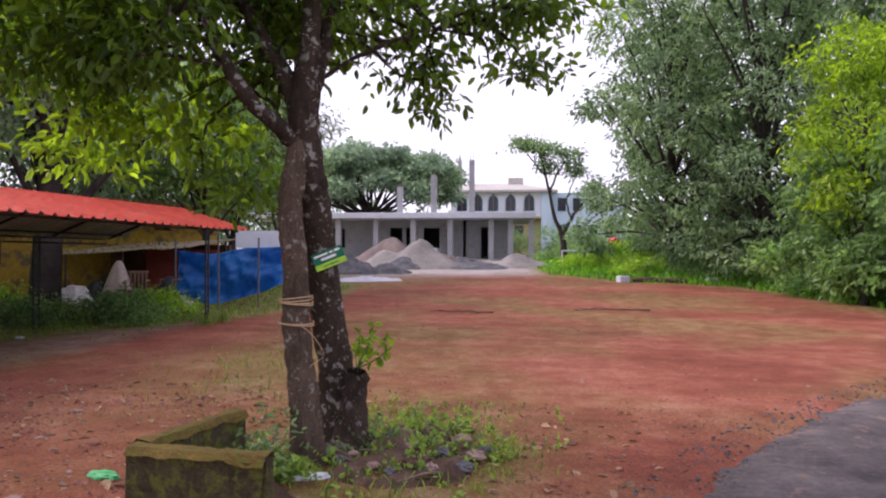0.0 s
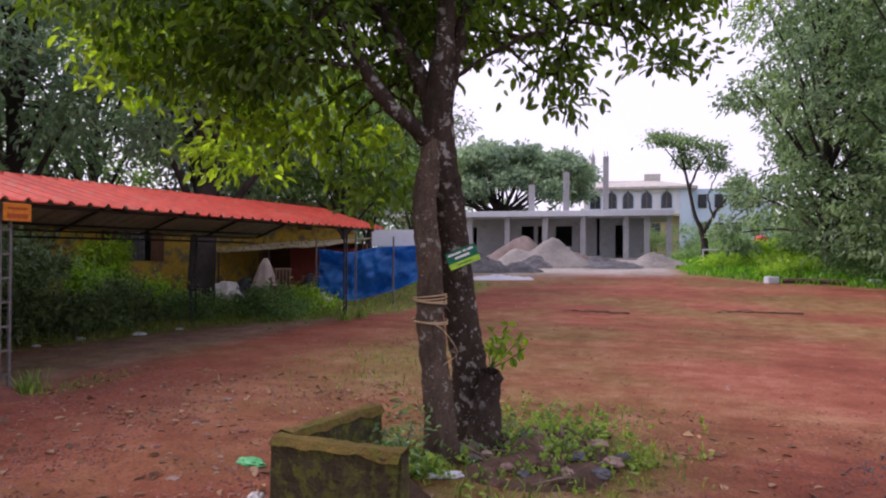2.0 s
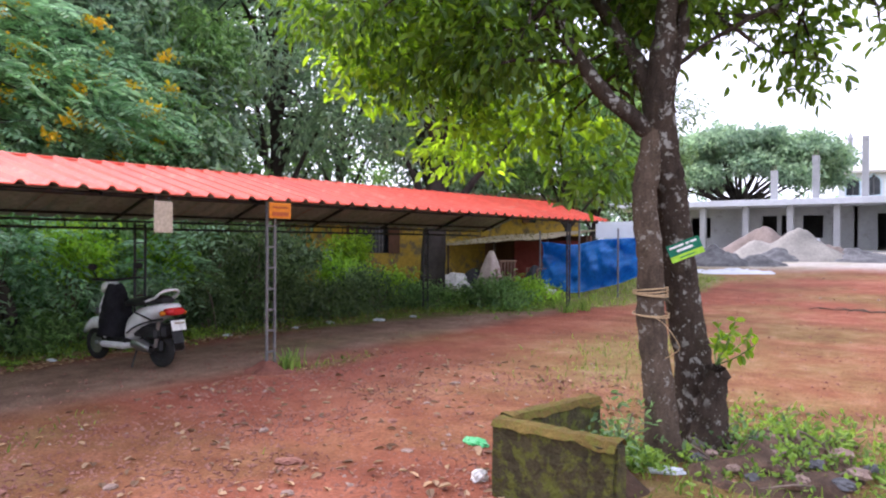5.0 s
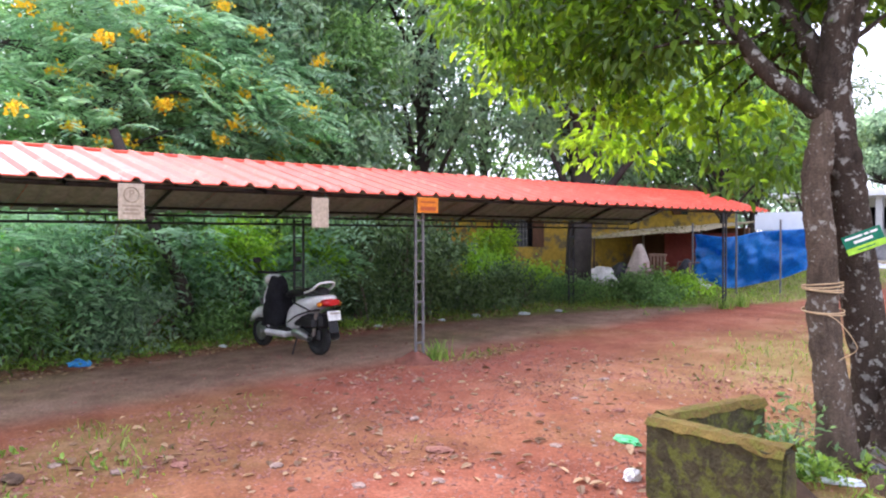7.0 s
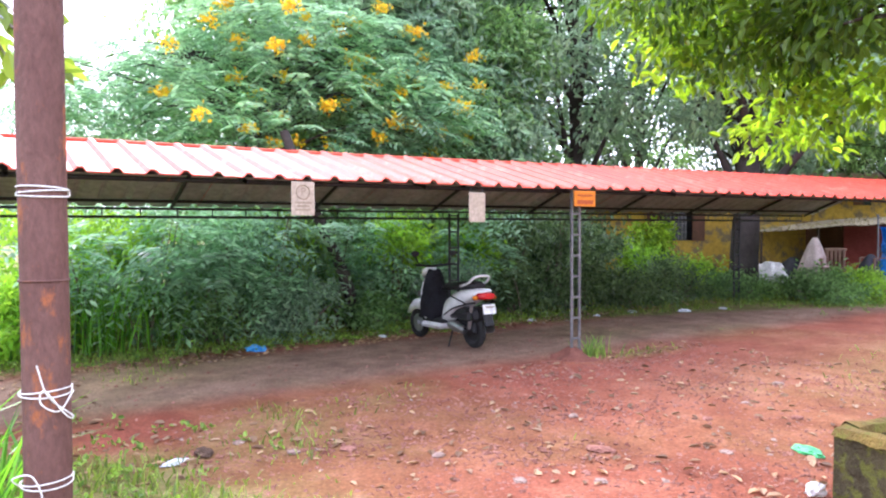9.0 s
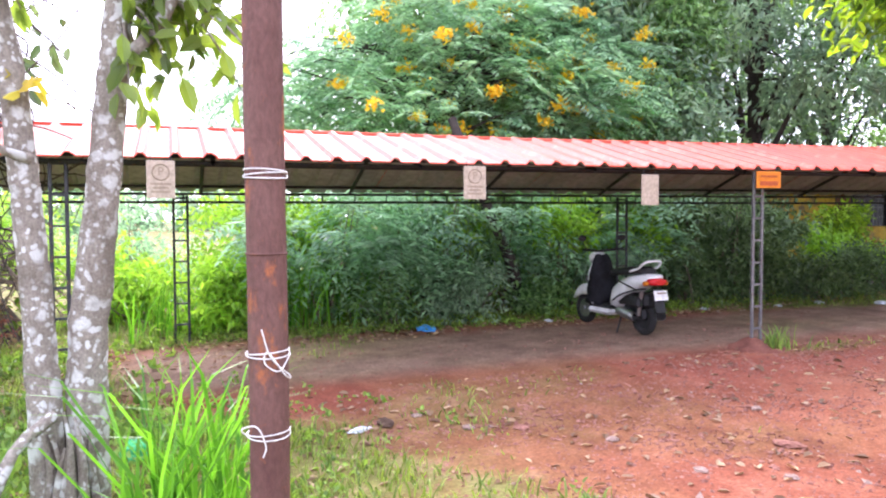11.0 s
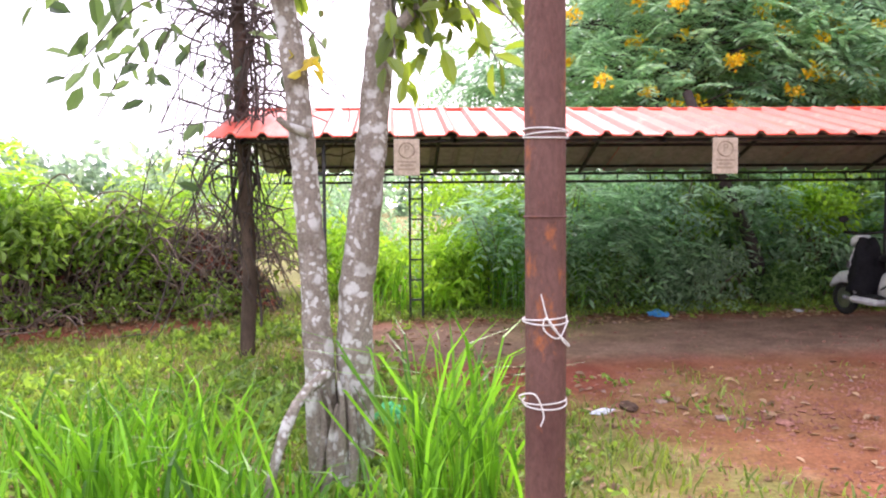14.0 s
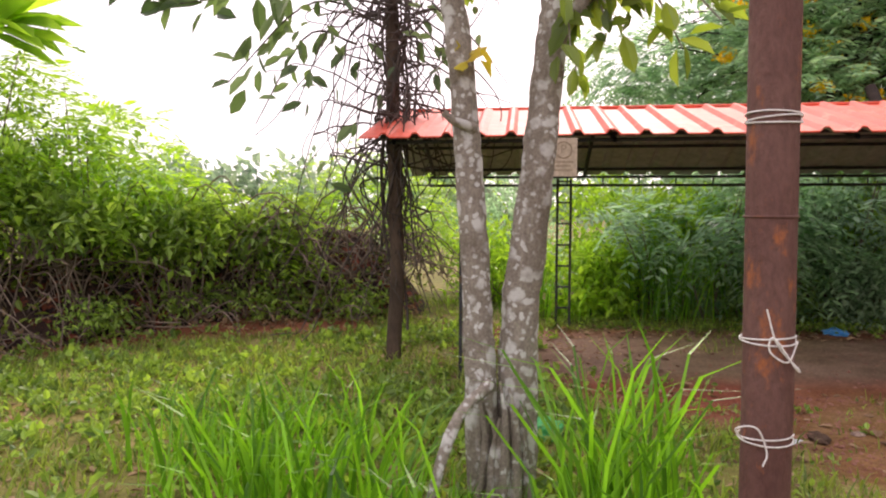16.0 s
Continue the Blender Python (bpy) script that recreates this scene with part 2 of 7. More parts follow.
M["red_cloth"] = surface("dull_red_cloth", (0.3, 0.06, 0.05), (0.42, 0.1, 0.08), 3, 30, 0.9, bump=0.3)
M["plastic_brown"] = surface("brown_plastic", (0.2, 0.12, 0.09), (0.3, 0.18, 0.13), 5, 50, 0.45, bump=0.05)
M["white_sheet"] = surface("white_sacking", (0.6, 0.58, 0.55), (0.76, 0.74, 0.7), 4, 30, 0.7, bump=0.3)
M["moss_block"] = surface("mossy_laterite_block", (0.032, 0.028, 0.014), (0.09, 0.076, 0.036), 5, 45, 1.0, bump=0.9, stain=(0.1, 0.11, 0.02), stain_at=0.53)
M["moss"] = surface("yellow_green_moss", (0.085, 0.058, 0.015), (0.22, 0.15, 0.036), 7, 60, 1.0, bump=0.9, stain=(0.13, 0.12, 0.02), stain_at=0.53)
M["sign_green"] = surface("green_sign_board", (0.0, 0.13, 0.07), (0.005, 0.17, 0.09), 3, 20, 0.45, bump=0.02)
M["sign_lime"] = surface("lime_sign_strip", (0.33, 0.62, 0.03), (0.4, 0.7, 0.05), 3, 20, 0.45, bump=0.02)
M["sign_white"] = surface("white_lettering", (0.8, 0.8, 0.78), (0.85, 0.85, 0.83), 3, 20, 0.5, bump=0)
M["board_cream"] = surface("faded_cream_board", (0.44, 0.35, 0.26), (0.56, 0.46, 0.35), 4, 30, 0.7, bump=0.05)
M["board_ink"] = surface("faded_ink", (0.32, 0.25, 0.18), (0.38, 0.3, 0.22), 4, 30, 0.8, bump=0)
M["board_orange"] = surface("orange_board", (0.7, 0.2, 0.01), (0.8, 0.26, 0.015), 4, 30, 0.6, bump=0.05)
M["ink_dark"] = surface("red_brown_lettering", (0.42, 0.08, 0.02), (0.5, 0.1, 0.03), 4, 30, 0.6, bump=0)
M["scoot_white"] = surface("white_scooter_paint", (0.84, 0.84, 0.85), (0.86, 0.86, 0.87), 2, 6, 0.2, bump=0, spec=0.6)
M["black"] = surface("black_plastic", (0.012, 0.012, 0.013), (0.03, 0.03, 0.032), 8, 80, 0.5, bump=0.1)
M["rubber"] = surface("black_rubber", (0.015, 0.015, 0.015), (0.035, 0.034, 0.033), 8, 80, 0.85, bump=0.3)
M["cover"] = surface("black_cloth_cover", (0.02, 0.02, 0.025), (0.05, 0.05, 0.06), 5, 60, 0.85, bump=0.3)
M["chrome"] = surface("dull_metal", (0.4, 0.4, 0.41), (0.55, 0.55, 0.56), 8, 60, 0.3, 0.9, 0.05)
M["tail_red"] = surface("red_lamp_lens", (0.55, 0.01, 0.015), (0.7, 0.02, 0.025), 8, 60, 0.15, bump=0, spec=0.7)
M["blue_bag"] = surface("blue_plastic_bag", (0.02, 0.22, 0.6), (0.1, 0.4, 0.75), 20, 80, 0.35, bump=0.3)
M["green_plastic"] = surface("green_plastic_bag", (0.02, 0.36, 0.1), (0.12, 0.55, 0.22), 20, 80, 0.35, bump=0.3)
M["clear_plastic"] = surface("pale_plastic_litter", (0.55, 0.6, 0.66), (0.72, 0.76, 0.8), 20, 80, 0.3, bump=0.3)
M["stone"] = surface("laterite_chip", (0.17, 0.065, 0.046), (0.38, 0.19, 0.14), 5, 40, 1.0, bump=0.4)
M["stone_grey"] = surface("pale_stone", (0.22, 0.145, 0.115), (0.42, 0.31, 0.25), 5, 40, 1.0, bump=0.5)
M["mound_soil"] = surface("loose_red_soil", (0.14, 0.05, 0.035), (0.27, 0.11, 0.075), 6, 50, 1.0, bump=0.7)
M["black_hole"] = surface("soil_dark", (0.035, 0.022, 0.014), (0.09, 0.052, 0.032), 6, 40, 1.0, bump=0.7)


# ---- mesh helpers ----
rng = np.random.default_rng(7)


def np_mesh(name, verts, faces, mat, smooth=False):
    """One mesh from arrays; all faces have the same number of corners."""
    verts, faces = np.asarray(verts, np.float32), np.asarray(faces, np.int32)
    me = bpy.data.meshes.new(name)
    k = faces.shape[1]
    me.vertices.add(len(verts))
    me.vertices.foreach_set("co", verts.ravel())
    me.loops.add(faces.size)
    me.loops.foreach_set("vertex_index", faces.ravel())
    me.polygons.add(len(faces))
    me.polygons.foreach_set("loop_start", np.arange(0, faces.size, k, dtype=np.int32))
    me.polygons.foreach_set("use_smooth", np.full(len(faces), smooth))
    me.update(calc_edges=True)
    me.materials.append(mat)
    return me


def part(name, data, mat=None, parent=None, label=""):
    """A bmesh or a mesh as one object under a thing or a part."""
    if isinstance(data, bmesh.types.BMesh):
        me = bpy.data.meshes.new(name)
        data.to_mesh(me)
        data.free()
        me.materials.append(mat)
        data = me
    ob = new(name, data)
    if parent:
        ob.parent = parent
    if label:
        ob["label"] = label
    return ob


def thing(name, label, category, at=(0, 0, 0), turn=0, group="", kind=""):
    ob = new(name)
    ob.empty_display_size = 0.1
    ob.matrix_world = pose(*at, 0, 0, turn)
    return tagged(ob, label, category, group, kind)


def box(size, at=(0, 0, 0), bevel=0.006, m=None, bm=None):
    """A bevelled box centred at a point; added to bm if given."""
    tmp = bmesh.new()
    bmesh.ops.create_cube(tmp, size=1)
    bmesh.ops.scale(tmp, vec=size, verts=tmp.verts)
    if bevel:
        bmesh.ops.bevel(tmp, geom=tmp.edges[:], offset=min(bevel, min(size) * 0.4), segments=1, affect="EDGES")
    bmesh.ops.transform(tmp, matrix=Matrix.Translation(at) @ (m or Matrix()), verts=tmp.verts)
    if bm is None:
        return tmp
    me = bpy.data.meshes.new("t")
    tmp.to_mesh(me)
    tmp.free()
    bm.from_mesh(me)
    bpy.data.meshes.remove(me)
    return bm


def tube_arrays(points, radii, sides=8, rough=0.0):
    """A tapered tube along a line: vertices and quads."""
    p = np.asarray(points, float)
    n = len(p)
    r = np.broadcast_to(np.asarray(radii, float), (n,))
    tan = np.gradient(p, axis=0)
    tan /= np.linalg.norm(tan, axis=1, keepdims=True) + 1e-9
    ref = np.array([0.31, 0.95, 0.05]) if abs(tan[0][2]) > 0.5 else np.array([0.1, 0.05, 1.0])
    a = np.cross(tan, ref)
    a /= np.linalg.norm(a, axis=1, keepdims=True) + 1e-9
    b = np.cross(tan, a)
    th = np.linspace(0, 2 * np.pi, sides, endpoint=False)
    rr = r[:, None] * (1 + (rng.normal(0, rough, (n, sides)) if rough else 0))
    v = p[:, None] + rr[..., None] * (np.cos(th)[None, :, None] * a[:, None] + np.sin(th)[None, :, None] * b[:, None])
    i = np.arange(n - 1)[:, None] * sides
    j = np.arange(sides)[None]
    k = (j + 1) % sides
    f = np.stack([i + j, i + k, i + sides + k, i + sides + j], -1).reshape(-1, 4)
    return v.reshape(-1, 3), f


def smooth_line(points, n=14, wobble=0.0):
    """A Catmull-Rom line through some points, with n samples."""
    p = np.asarray(points, float)
    q = np.vstack([2 * p[0] - p[1], p, 2 * p[-1] - p[-2]])
    out = []
    for t in np.linspace(0, len(p) - 1, n):
        i = min(int(t), len(p) - 2)
        u = t - i
        a, b, c, d = q[i : i + 4]
        out.append(0.5 * (2 * b + (c - a) * u + (2 * a - 5 * b + 4 * c - d) * u**2 + (3 * b - a - 3 * c + d) * u**3))
    out = np.array(out)
    if wobble:
        out[1:-1] += rng.normal(0, wobble, out[1:-1].shape)
    return out


def tubes(name, lines, mat, smooth=True):
    """Many tubes in one mesh: lines of (points, radii, sides)."""
    vs, fs, k = [], [], 0
    for pts, rad, sides, *more in lines:
        v, f = tube_arrays(pts, rad, sides, more[0] if more else 0.0)
        vs.append(v)
        fs.append(f + k)
        k += len(v)
    return np_mesh(name, np.vstack(vs), np.vstack(fs), mat, smooth)


def knobbly(me, scale, depth, seed=0.0):
    """Moves a mesh's points in and out along their normals, for lumps and furrows."""
    for v in me.vertices:
        c = v.co
        q = noise.noise(Vector((c.x * scale + seed, c.y * scale, c.z * scale * 0.55)))
        q2 = noise.noise(Vector((c.x * scale * 3.1, c.y * scale * 3.1 + seed, c.z * scale * 0.9)))
        v.co = c + v.normal * (depth * q + depth * 0.55 * q2)
    me.update()
    return me


def unit(v):
    return v / (np.linalg.norm(v, axis=-1, keepdims=True) + 1e-9)


def leaf_arrays(base, way, length, width, fold=0.25, roll=None):
    """Folded, pointed leaves: four corners and two triangles each."""
    n = len(base)
    way = unit(way)
    side = unit(np.cross(way, roll if roll is not None else rng.normal(0, 1, (n, 3))))
    up = np.cross(side, way)
    length, width = np.broadcast_to(length, (n,))[:, None], np.broadcast_to(width, (n,))[:, None]
    mid = base + way * length * 0.45
    v = np.stack([base, mid + side * width / 2 + up * width * fold, base + way * length - up * width * fold, mid - side * width / 2 + up * width * fold], 1)
    i = np.arange(n)[:, None] * 4
    f = np.stack([i + (0, 1, 2), i + (0, 2, 3)], 1)
    return v.reshape(-1, 3), f.reshape(-1, 3)


def broad_leaf_arrays(base, way, length, width, roll=None):
    """Fuller leaves with a rounded outline: six corners and four triangles."""
    n = len(base)
    way = unit(way)
    side = unit(np.cross(way, roll if roll is not None else rng.normal(0, 1, (n, 3))))
    up = np.cross(side, way)
    L, W = np.broadcast_to(length, (n,))[:, None], np.broadcast_to(width, (n,))[:, None]
    a, b = base + way * L * 0.3, base + way * L * 0.7 - up * W * 0.08
    lift = up * W * 0.16
    v = np.stack([base, a + side * W * 0.45 + lift, b + side * W * 0.42 + lift, base + way * L - up * W * 0.3, b - side * W * 0.42 + lift, a - side * W * 0.45 + lift], 1)
    i = np.arange(n)[:, None] * 6
    f = np.stack([i + (0, 1, 2), i + (0, 2, 3), i + (0, 3, 4), i + (0, 4, 5)], 1)
    return v.reshape(-1, 3), f.reshape(-1, 3)


def blade_arrays(base, height, lean, width):
    """Curved grass blades: seven corners and five triangles each."""
    n = len(base)
    h = np.broadcast_to(height, (n,))[:, None]
    w = np.broadcast_to(width, (n,))[:, None]
    az = rng.uniform(0, 2 * np.pi, n)
    side = np.stack([np.cos(az), np.sin(az), 0 * az], -1) * w / 2
    z = np.array([0, 0, 1.0])
    m1, m2, tip = base + z * h * 0.4 + lean * 0.16, base + z * h * 0.74 + lean * 0.5, base + z * h * (0.98 - 0.25 * np.minimum(1, np.linalg.norm(lean, axis=1, keepdims=True) / h)) + lean
    v = np.stack([base - side, base + side, m1 - side, m1 + side, m2 - side * 0.7, m2 + side * 0.7, tip], 1)
    i = np.arange(n)[:, None] * 7
    f = np.stack([i + (0, 1, 3), i + (0, 3, 2), i + (2, 3, 5), i + (2, 5, 4), i + (4, 5, 6)], 1)
    return v.reshape(-1, 3), f.reshape(-1, 3)


def merge(parts):
    vs, fs, k = [], [], 0
    for v, f in parts:
        vs.append(v)
        fs.append(f + k)
        k += len(v)
    return np.vstack(vs), np.vstack(fs)


def in_ellipsoids(blobs, n, hollow=0.35):
    """Points spread through ellipsoids (centre, radii), more of them near the outside."""
    vol = np.array([np.prod(r) ** (2 / 3) for _, r in blobs])
    pick = rng.choice(len(blobs), n, p=vol / vol.sum())
    c, r = np.array([b[0] for b in blobs], float)[pick], np.array([b[1] for b in blobs], float)[pick]
    d = unit(rng.normal(0, 1, (n, 3)))
    rad = (hollow + (1 - hollow) * rng.random(n) ** 0.6)[:, None]
    return c + d * r * rad, d


def crown_leaves(blobs, clumps, per, spread, length, width, droop=0.35, broad=False, hollow=0.35):
    """Leaves in small clumps through a crown; returns the arrays and the clumps' places."""
    c, d = in_ellipsoids(blobs, clumps, hollow)
    base = np.repeat(c, per, 0) + rng.normal(0, 1, (clumps * per, 3)) * np.array([1, 1, 0.6]) * spread
    way = np.repeat(d, per, 0) * 0.6 + rng.normal(0, 0.7, (clumps * per, 3)) - np.array([0, 0, droop])
    n = len(base)
    L = length * rng.uniform(0.65, 1.25, n)
    make = broad_leaf_arrays if broad else leaf_arrays
    up = np.array([0, 0, 1.0]) + rng.normal(0, 0.6, (n, 3))
    return make(base, way, L, L * width / length, roll=up), c


def frond_arrays(base, way, length, pairs, leaflet, arch=0.35):
    """Feathery leaves: pairs of leaflets along arching stalks."""
    n = len(base)
    way = unit(way)
    L = np.broadcast_to(length, (n,))
    side = unit(np.cross(way, np.array([0, 0, 1.0]) + rng.normal(0, 0.25, (n, 3))))
    out = []
    for k in range(pairs):
        u = (k + 0.7) / pairs
        p = base + way * (L * u)[:, None] - np.array([0, 0, 1.0]) * (L * arch * u * u)[:, None]
        ll = leaflet * L * (0.55 + 0.9 * u * (1.15 - u))
        for s in (-1, 1):
            w = side * s + way * 0.45 + np.array([0, 0, -0.15 - 0.3 * u])
            out.append(leaf_arrays(p, w, ll, ll * 0.34, 0.1, roll=np.array([0, 0, 1.0]) + rng.normal(0, 0.3, (n, 3))))
    return merge(out)


def height(x, y):
    """The lie of the land: rising gently towards the building site."""
    x, y = np.asarray(x, float), np.asarray(y, float)
    xx = np.clip(x, -3, 60)
    z = 0.018 * xx + 0.008 * np.clip(y, -20, 30) + 0.018 * np.clip(xx - 15, 0, 40)
    # bank behind the grass and the verge past the field
    z = z + 0.28 * np.exp(-(((x + 5.0) / 3.0) ** 2 + ((y - 10.2) / 1.6) ** 2))
    return z


def near_line(x, y, pts):
    """Distance to a line of points; positive on its left side."""
    x, y = np.asarray(x, float), np.asarray(y, float)
    best, sign = np.full(x.shape, 1e9), np.ones(x.shape)
    for (ax, ay), (bx, by) in zip(pts[:-1], pts[1:]):
        dx, dy = bx - ax, by - ay
        t = np.clip(((x - ax) * dx + (y - ay) * dy) / (dx * dx + dy * dy), 0, 1)
        d = np.hypot(x - ax - t * dx, y - ay - t * dy)
        s = np.sign(dx * (y - ay) - dy * (x - ax))
        sign = np.where(d < best, s, sign)
        best = np.minimum(d, best)
    return best * sign


def fbm(x, y, scale, seed=0.0):
    """Smooth noise in the plane, about -1 to 1."""
    x, y = np.asarray(x, float) * scale + seed, np.asarray(y, float) * scale - seed * 1.7
    out = np.zeros(x.shape)
    for k, a in ((1.0, 0.5), (2.1, 0.28), (4.3, 0.15), (8.7, 0.08)):
        out += a * (np.sin(x * k + 1.3 * np.sin(y * k * 0.8 + seed)) * np.cos(y * k * 1.1 + 1.7 * np.sin(x * k * 0.7 + 2 * seed)))
    return out


ROAD_EDGE = [(40, -30), (14, -9), (8.83, -4.29), (7.23, -2.67), (5.96, -1.75), (4.97, -1.18), (3.0, -0.25), (0, 0.95), (-4, 1.9), (-14, 3.0), (-60, 6)]
VERGE = [(75, 2.0), (44, -0.6), (36, -1.0), (31.4, -1.4), (27.5, -4.1), (25.5, -7.4), (20.1, -8.8), (17.5, -8.6), (13.5, -9.2), (8, -16)]
BACK_EDGE = [(-2.0, 9.3), (0.5, 9.05), (2.3, 9.1), (4.1, 8.8), (7.0, 8.8), (9.4, 8.2), (12.2, 7.2), (13.4, 6.4), (15.5, 5.2), (19.0, 4.6), (24, 5.0), (40, 12)]
LEFT_EDGE = [(2.3, 1.0), (2.1, 2.6), (1.95, 3.7), (1.45, 4.4), (1.1, 5.2), (0.4, 5.8), (-0.4, 6.6), (-0.55, 8.0), (-1.2, 8.8)]


def zones(x, y):
    """How grassy, how grey with gravel and how trodden the ground is."""
    wob = 0.35 * fbm(x, y, 1.6, 3.0) + 0.12 * fbm(x, y, 6.0, 1.0)
    back = near_line(x, y, BACK_EDGE) + wob * 0.6
    left = near_line(x, y, LEFT_EDGE)
    verge = -near_line(x, y, VERGE[::-1]) + wob * 1.6
    tree = 1.25 - np.hypot((x - 5.6) / 1.25, (y - 0.75) / 1.15) + wob
    grass = np.maximum.reduce([np.clip(back * 2 + 0.3, 0, 1), np.clip(verge * 0.9 + 0.3, 0, 1), np.clip(tree * 0.9, 0, 0.5)])
    grass = np.maximum(grass, np.where((x < 3) & (y < 9.5), np.clip((left + wob * 0.8) * 1.6 + 0.4, 0, 1), 0))
    thin = np.clip(0.55 * fbm(x, y, 0.55, 8.0) + 0.1, 0, 0.38)
    film = (0.5 + 0.3 * fbm(x, y, 1.3, 6)) * np.exp(-(((x - 9.5) / 3.2) ** 2) - ((y - 2.9) / 1.7) ** 2)
    patch = 0.62 * np.exp(-(((x - 6.9) / 0.7) ** 2) - ((y - 5.95) / 0.22) ** 2)
    grass = np.maximum.reduce([grass, patch, thin * (np.abs(x) < 60), np.clip(film, 0, 0.5)])
    grey = np.clip((x - 29 + 3 * wob + 0.5 * np.minimum(y, 6)) * 0.25, 0, 1) * np.clip((y + 3 + 2 * wob) * 0.4, 0, 1)
    dust = np.clip(2.2 - np.abs(y - (7.75 - 0.045 * x)) / 0.62 + 0.5 * wob, 0, 1) * (x < 15) * np.clip(x + 1.2, 0, 1)
    # bare red earth at the foot of the bank
    foot = np.clip(1.3 - np.abs(near_line(x, y, [(-7.8, 5.6), (-5.6, 7.45), (-4.2, 8.45), (-2.6, 9.0)]) + 0.3 * wob) / 0.45, 0, 1)
    bare = np.clip(0.95 + 0.75 * fbm(x, y, 1.2, 4.0), 0.25, 1)
    grass = np.where((x < 1.5) & (y < 9.2), grass * bare, grass) * (1 - 0.9 * foot)
    # freshly scraped strip along the shed's front
    fresh = np.clip(1.25 - np.abs(y - (5.75 - 0.04 * x)) / 0.75 + 0.5 * wob, 0, 1) * np.clip((x + 0.3) * 0.8, 0, 1) * np.clip((13 - x) * 0.3, 0, 1)
    return grass, grey, dust, np.maximum(fresh, 0.8 * foot)


# ---- ground and road ----
def steps(lo, hi, fine, far):
    s = fine
    inner = list(np.arange(lo, hi + fine, fine))
    right, left = [inner[-1]], [inner[0]]
    while right[-1] < far:
        s *= 1.16
        right.append(right[-1] + s)
    s = fine
    while left[-1] > -far:
        s *= 1.16
        left.append(left[-1] - s)
    return np.array(left[:0:-1] + inner + right[1:])


def build_ground():
    gx, gy = steps(-6, 18, 0.12, 900), steps(-4.5, 10.5, 0.12, 900)
    X, Y = np.meshgrid(gx, gy, indexing="ij")
    Z = height(X, Y) + 0.012 * fbm(X, Y, 2.2, 5) + 0.006 * fbm(X, Y, 11, 2)
    nx, ny = len(gx), len(gy)
    i, j = np.meshgrid(np.arange(nx - 1), np.arange(ny - 1), indexing="ij")
    a = (i * ny + j).ravel()
    faces = np.stack([a, a + ny, a + ny + 1, a + 1], -1)
    me = np_mesh("ground", np.stack([X, Y, Z], -1).reshape(-1, 3), faces, ground_material(), True)
    grass, grey, dust, fresh = zones(X, Y)
    col = me.color_attributes.new("zone", "FLOAT_COLOR", "POINT")
    col.data.foreach_set("color", np.stack([grass, grey, dust, fresh], -1).astype(np.float32).ravel())
    return tagged(new("ground", me), "red laterite earth with thin grass patches", "ground", kind="structure")


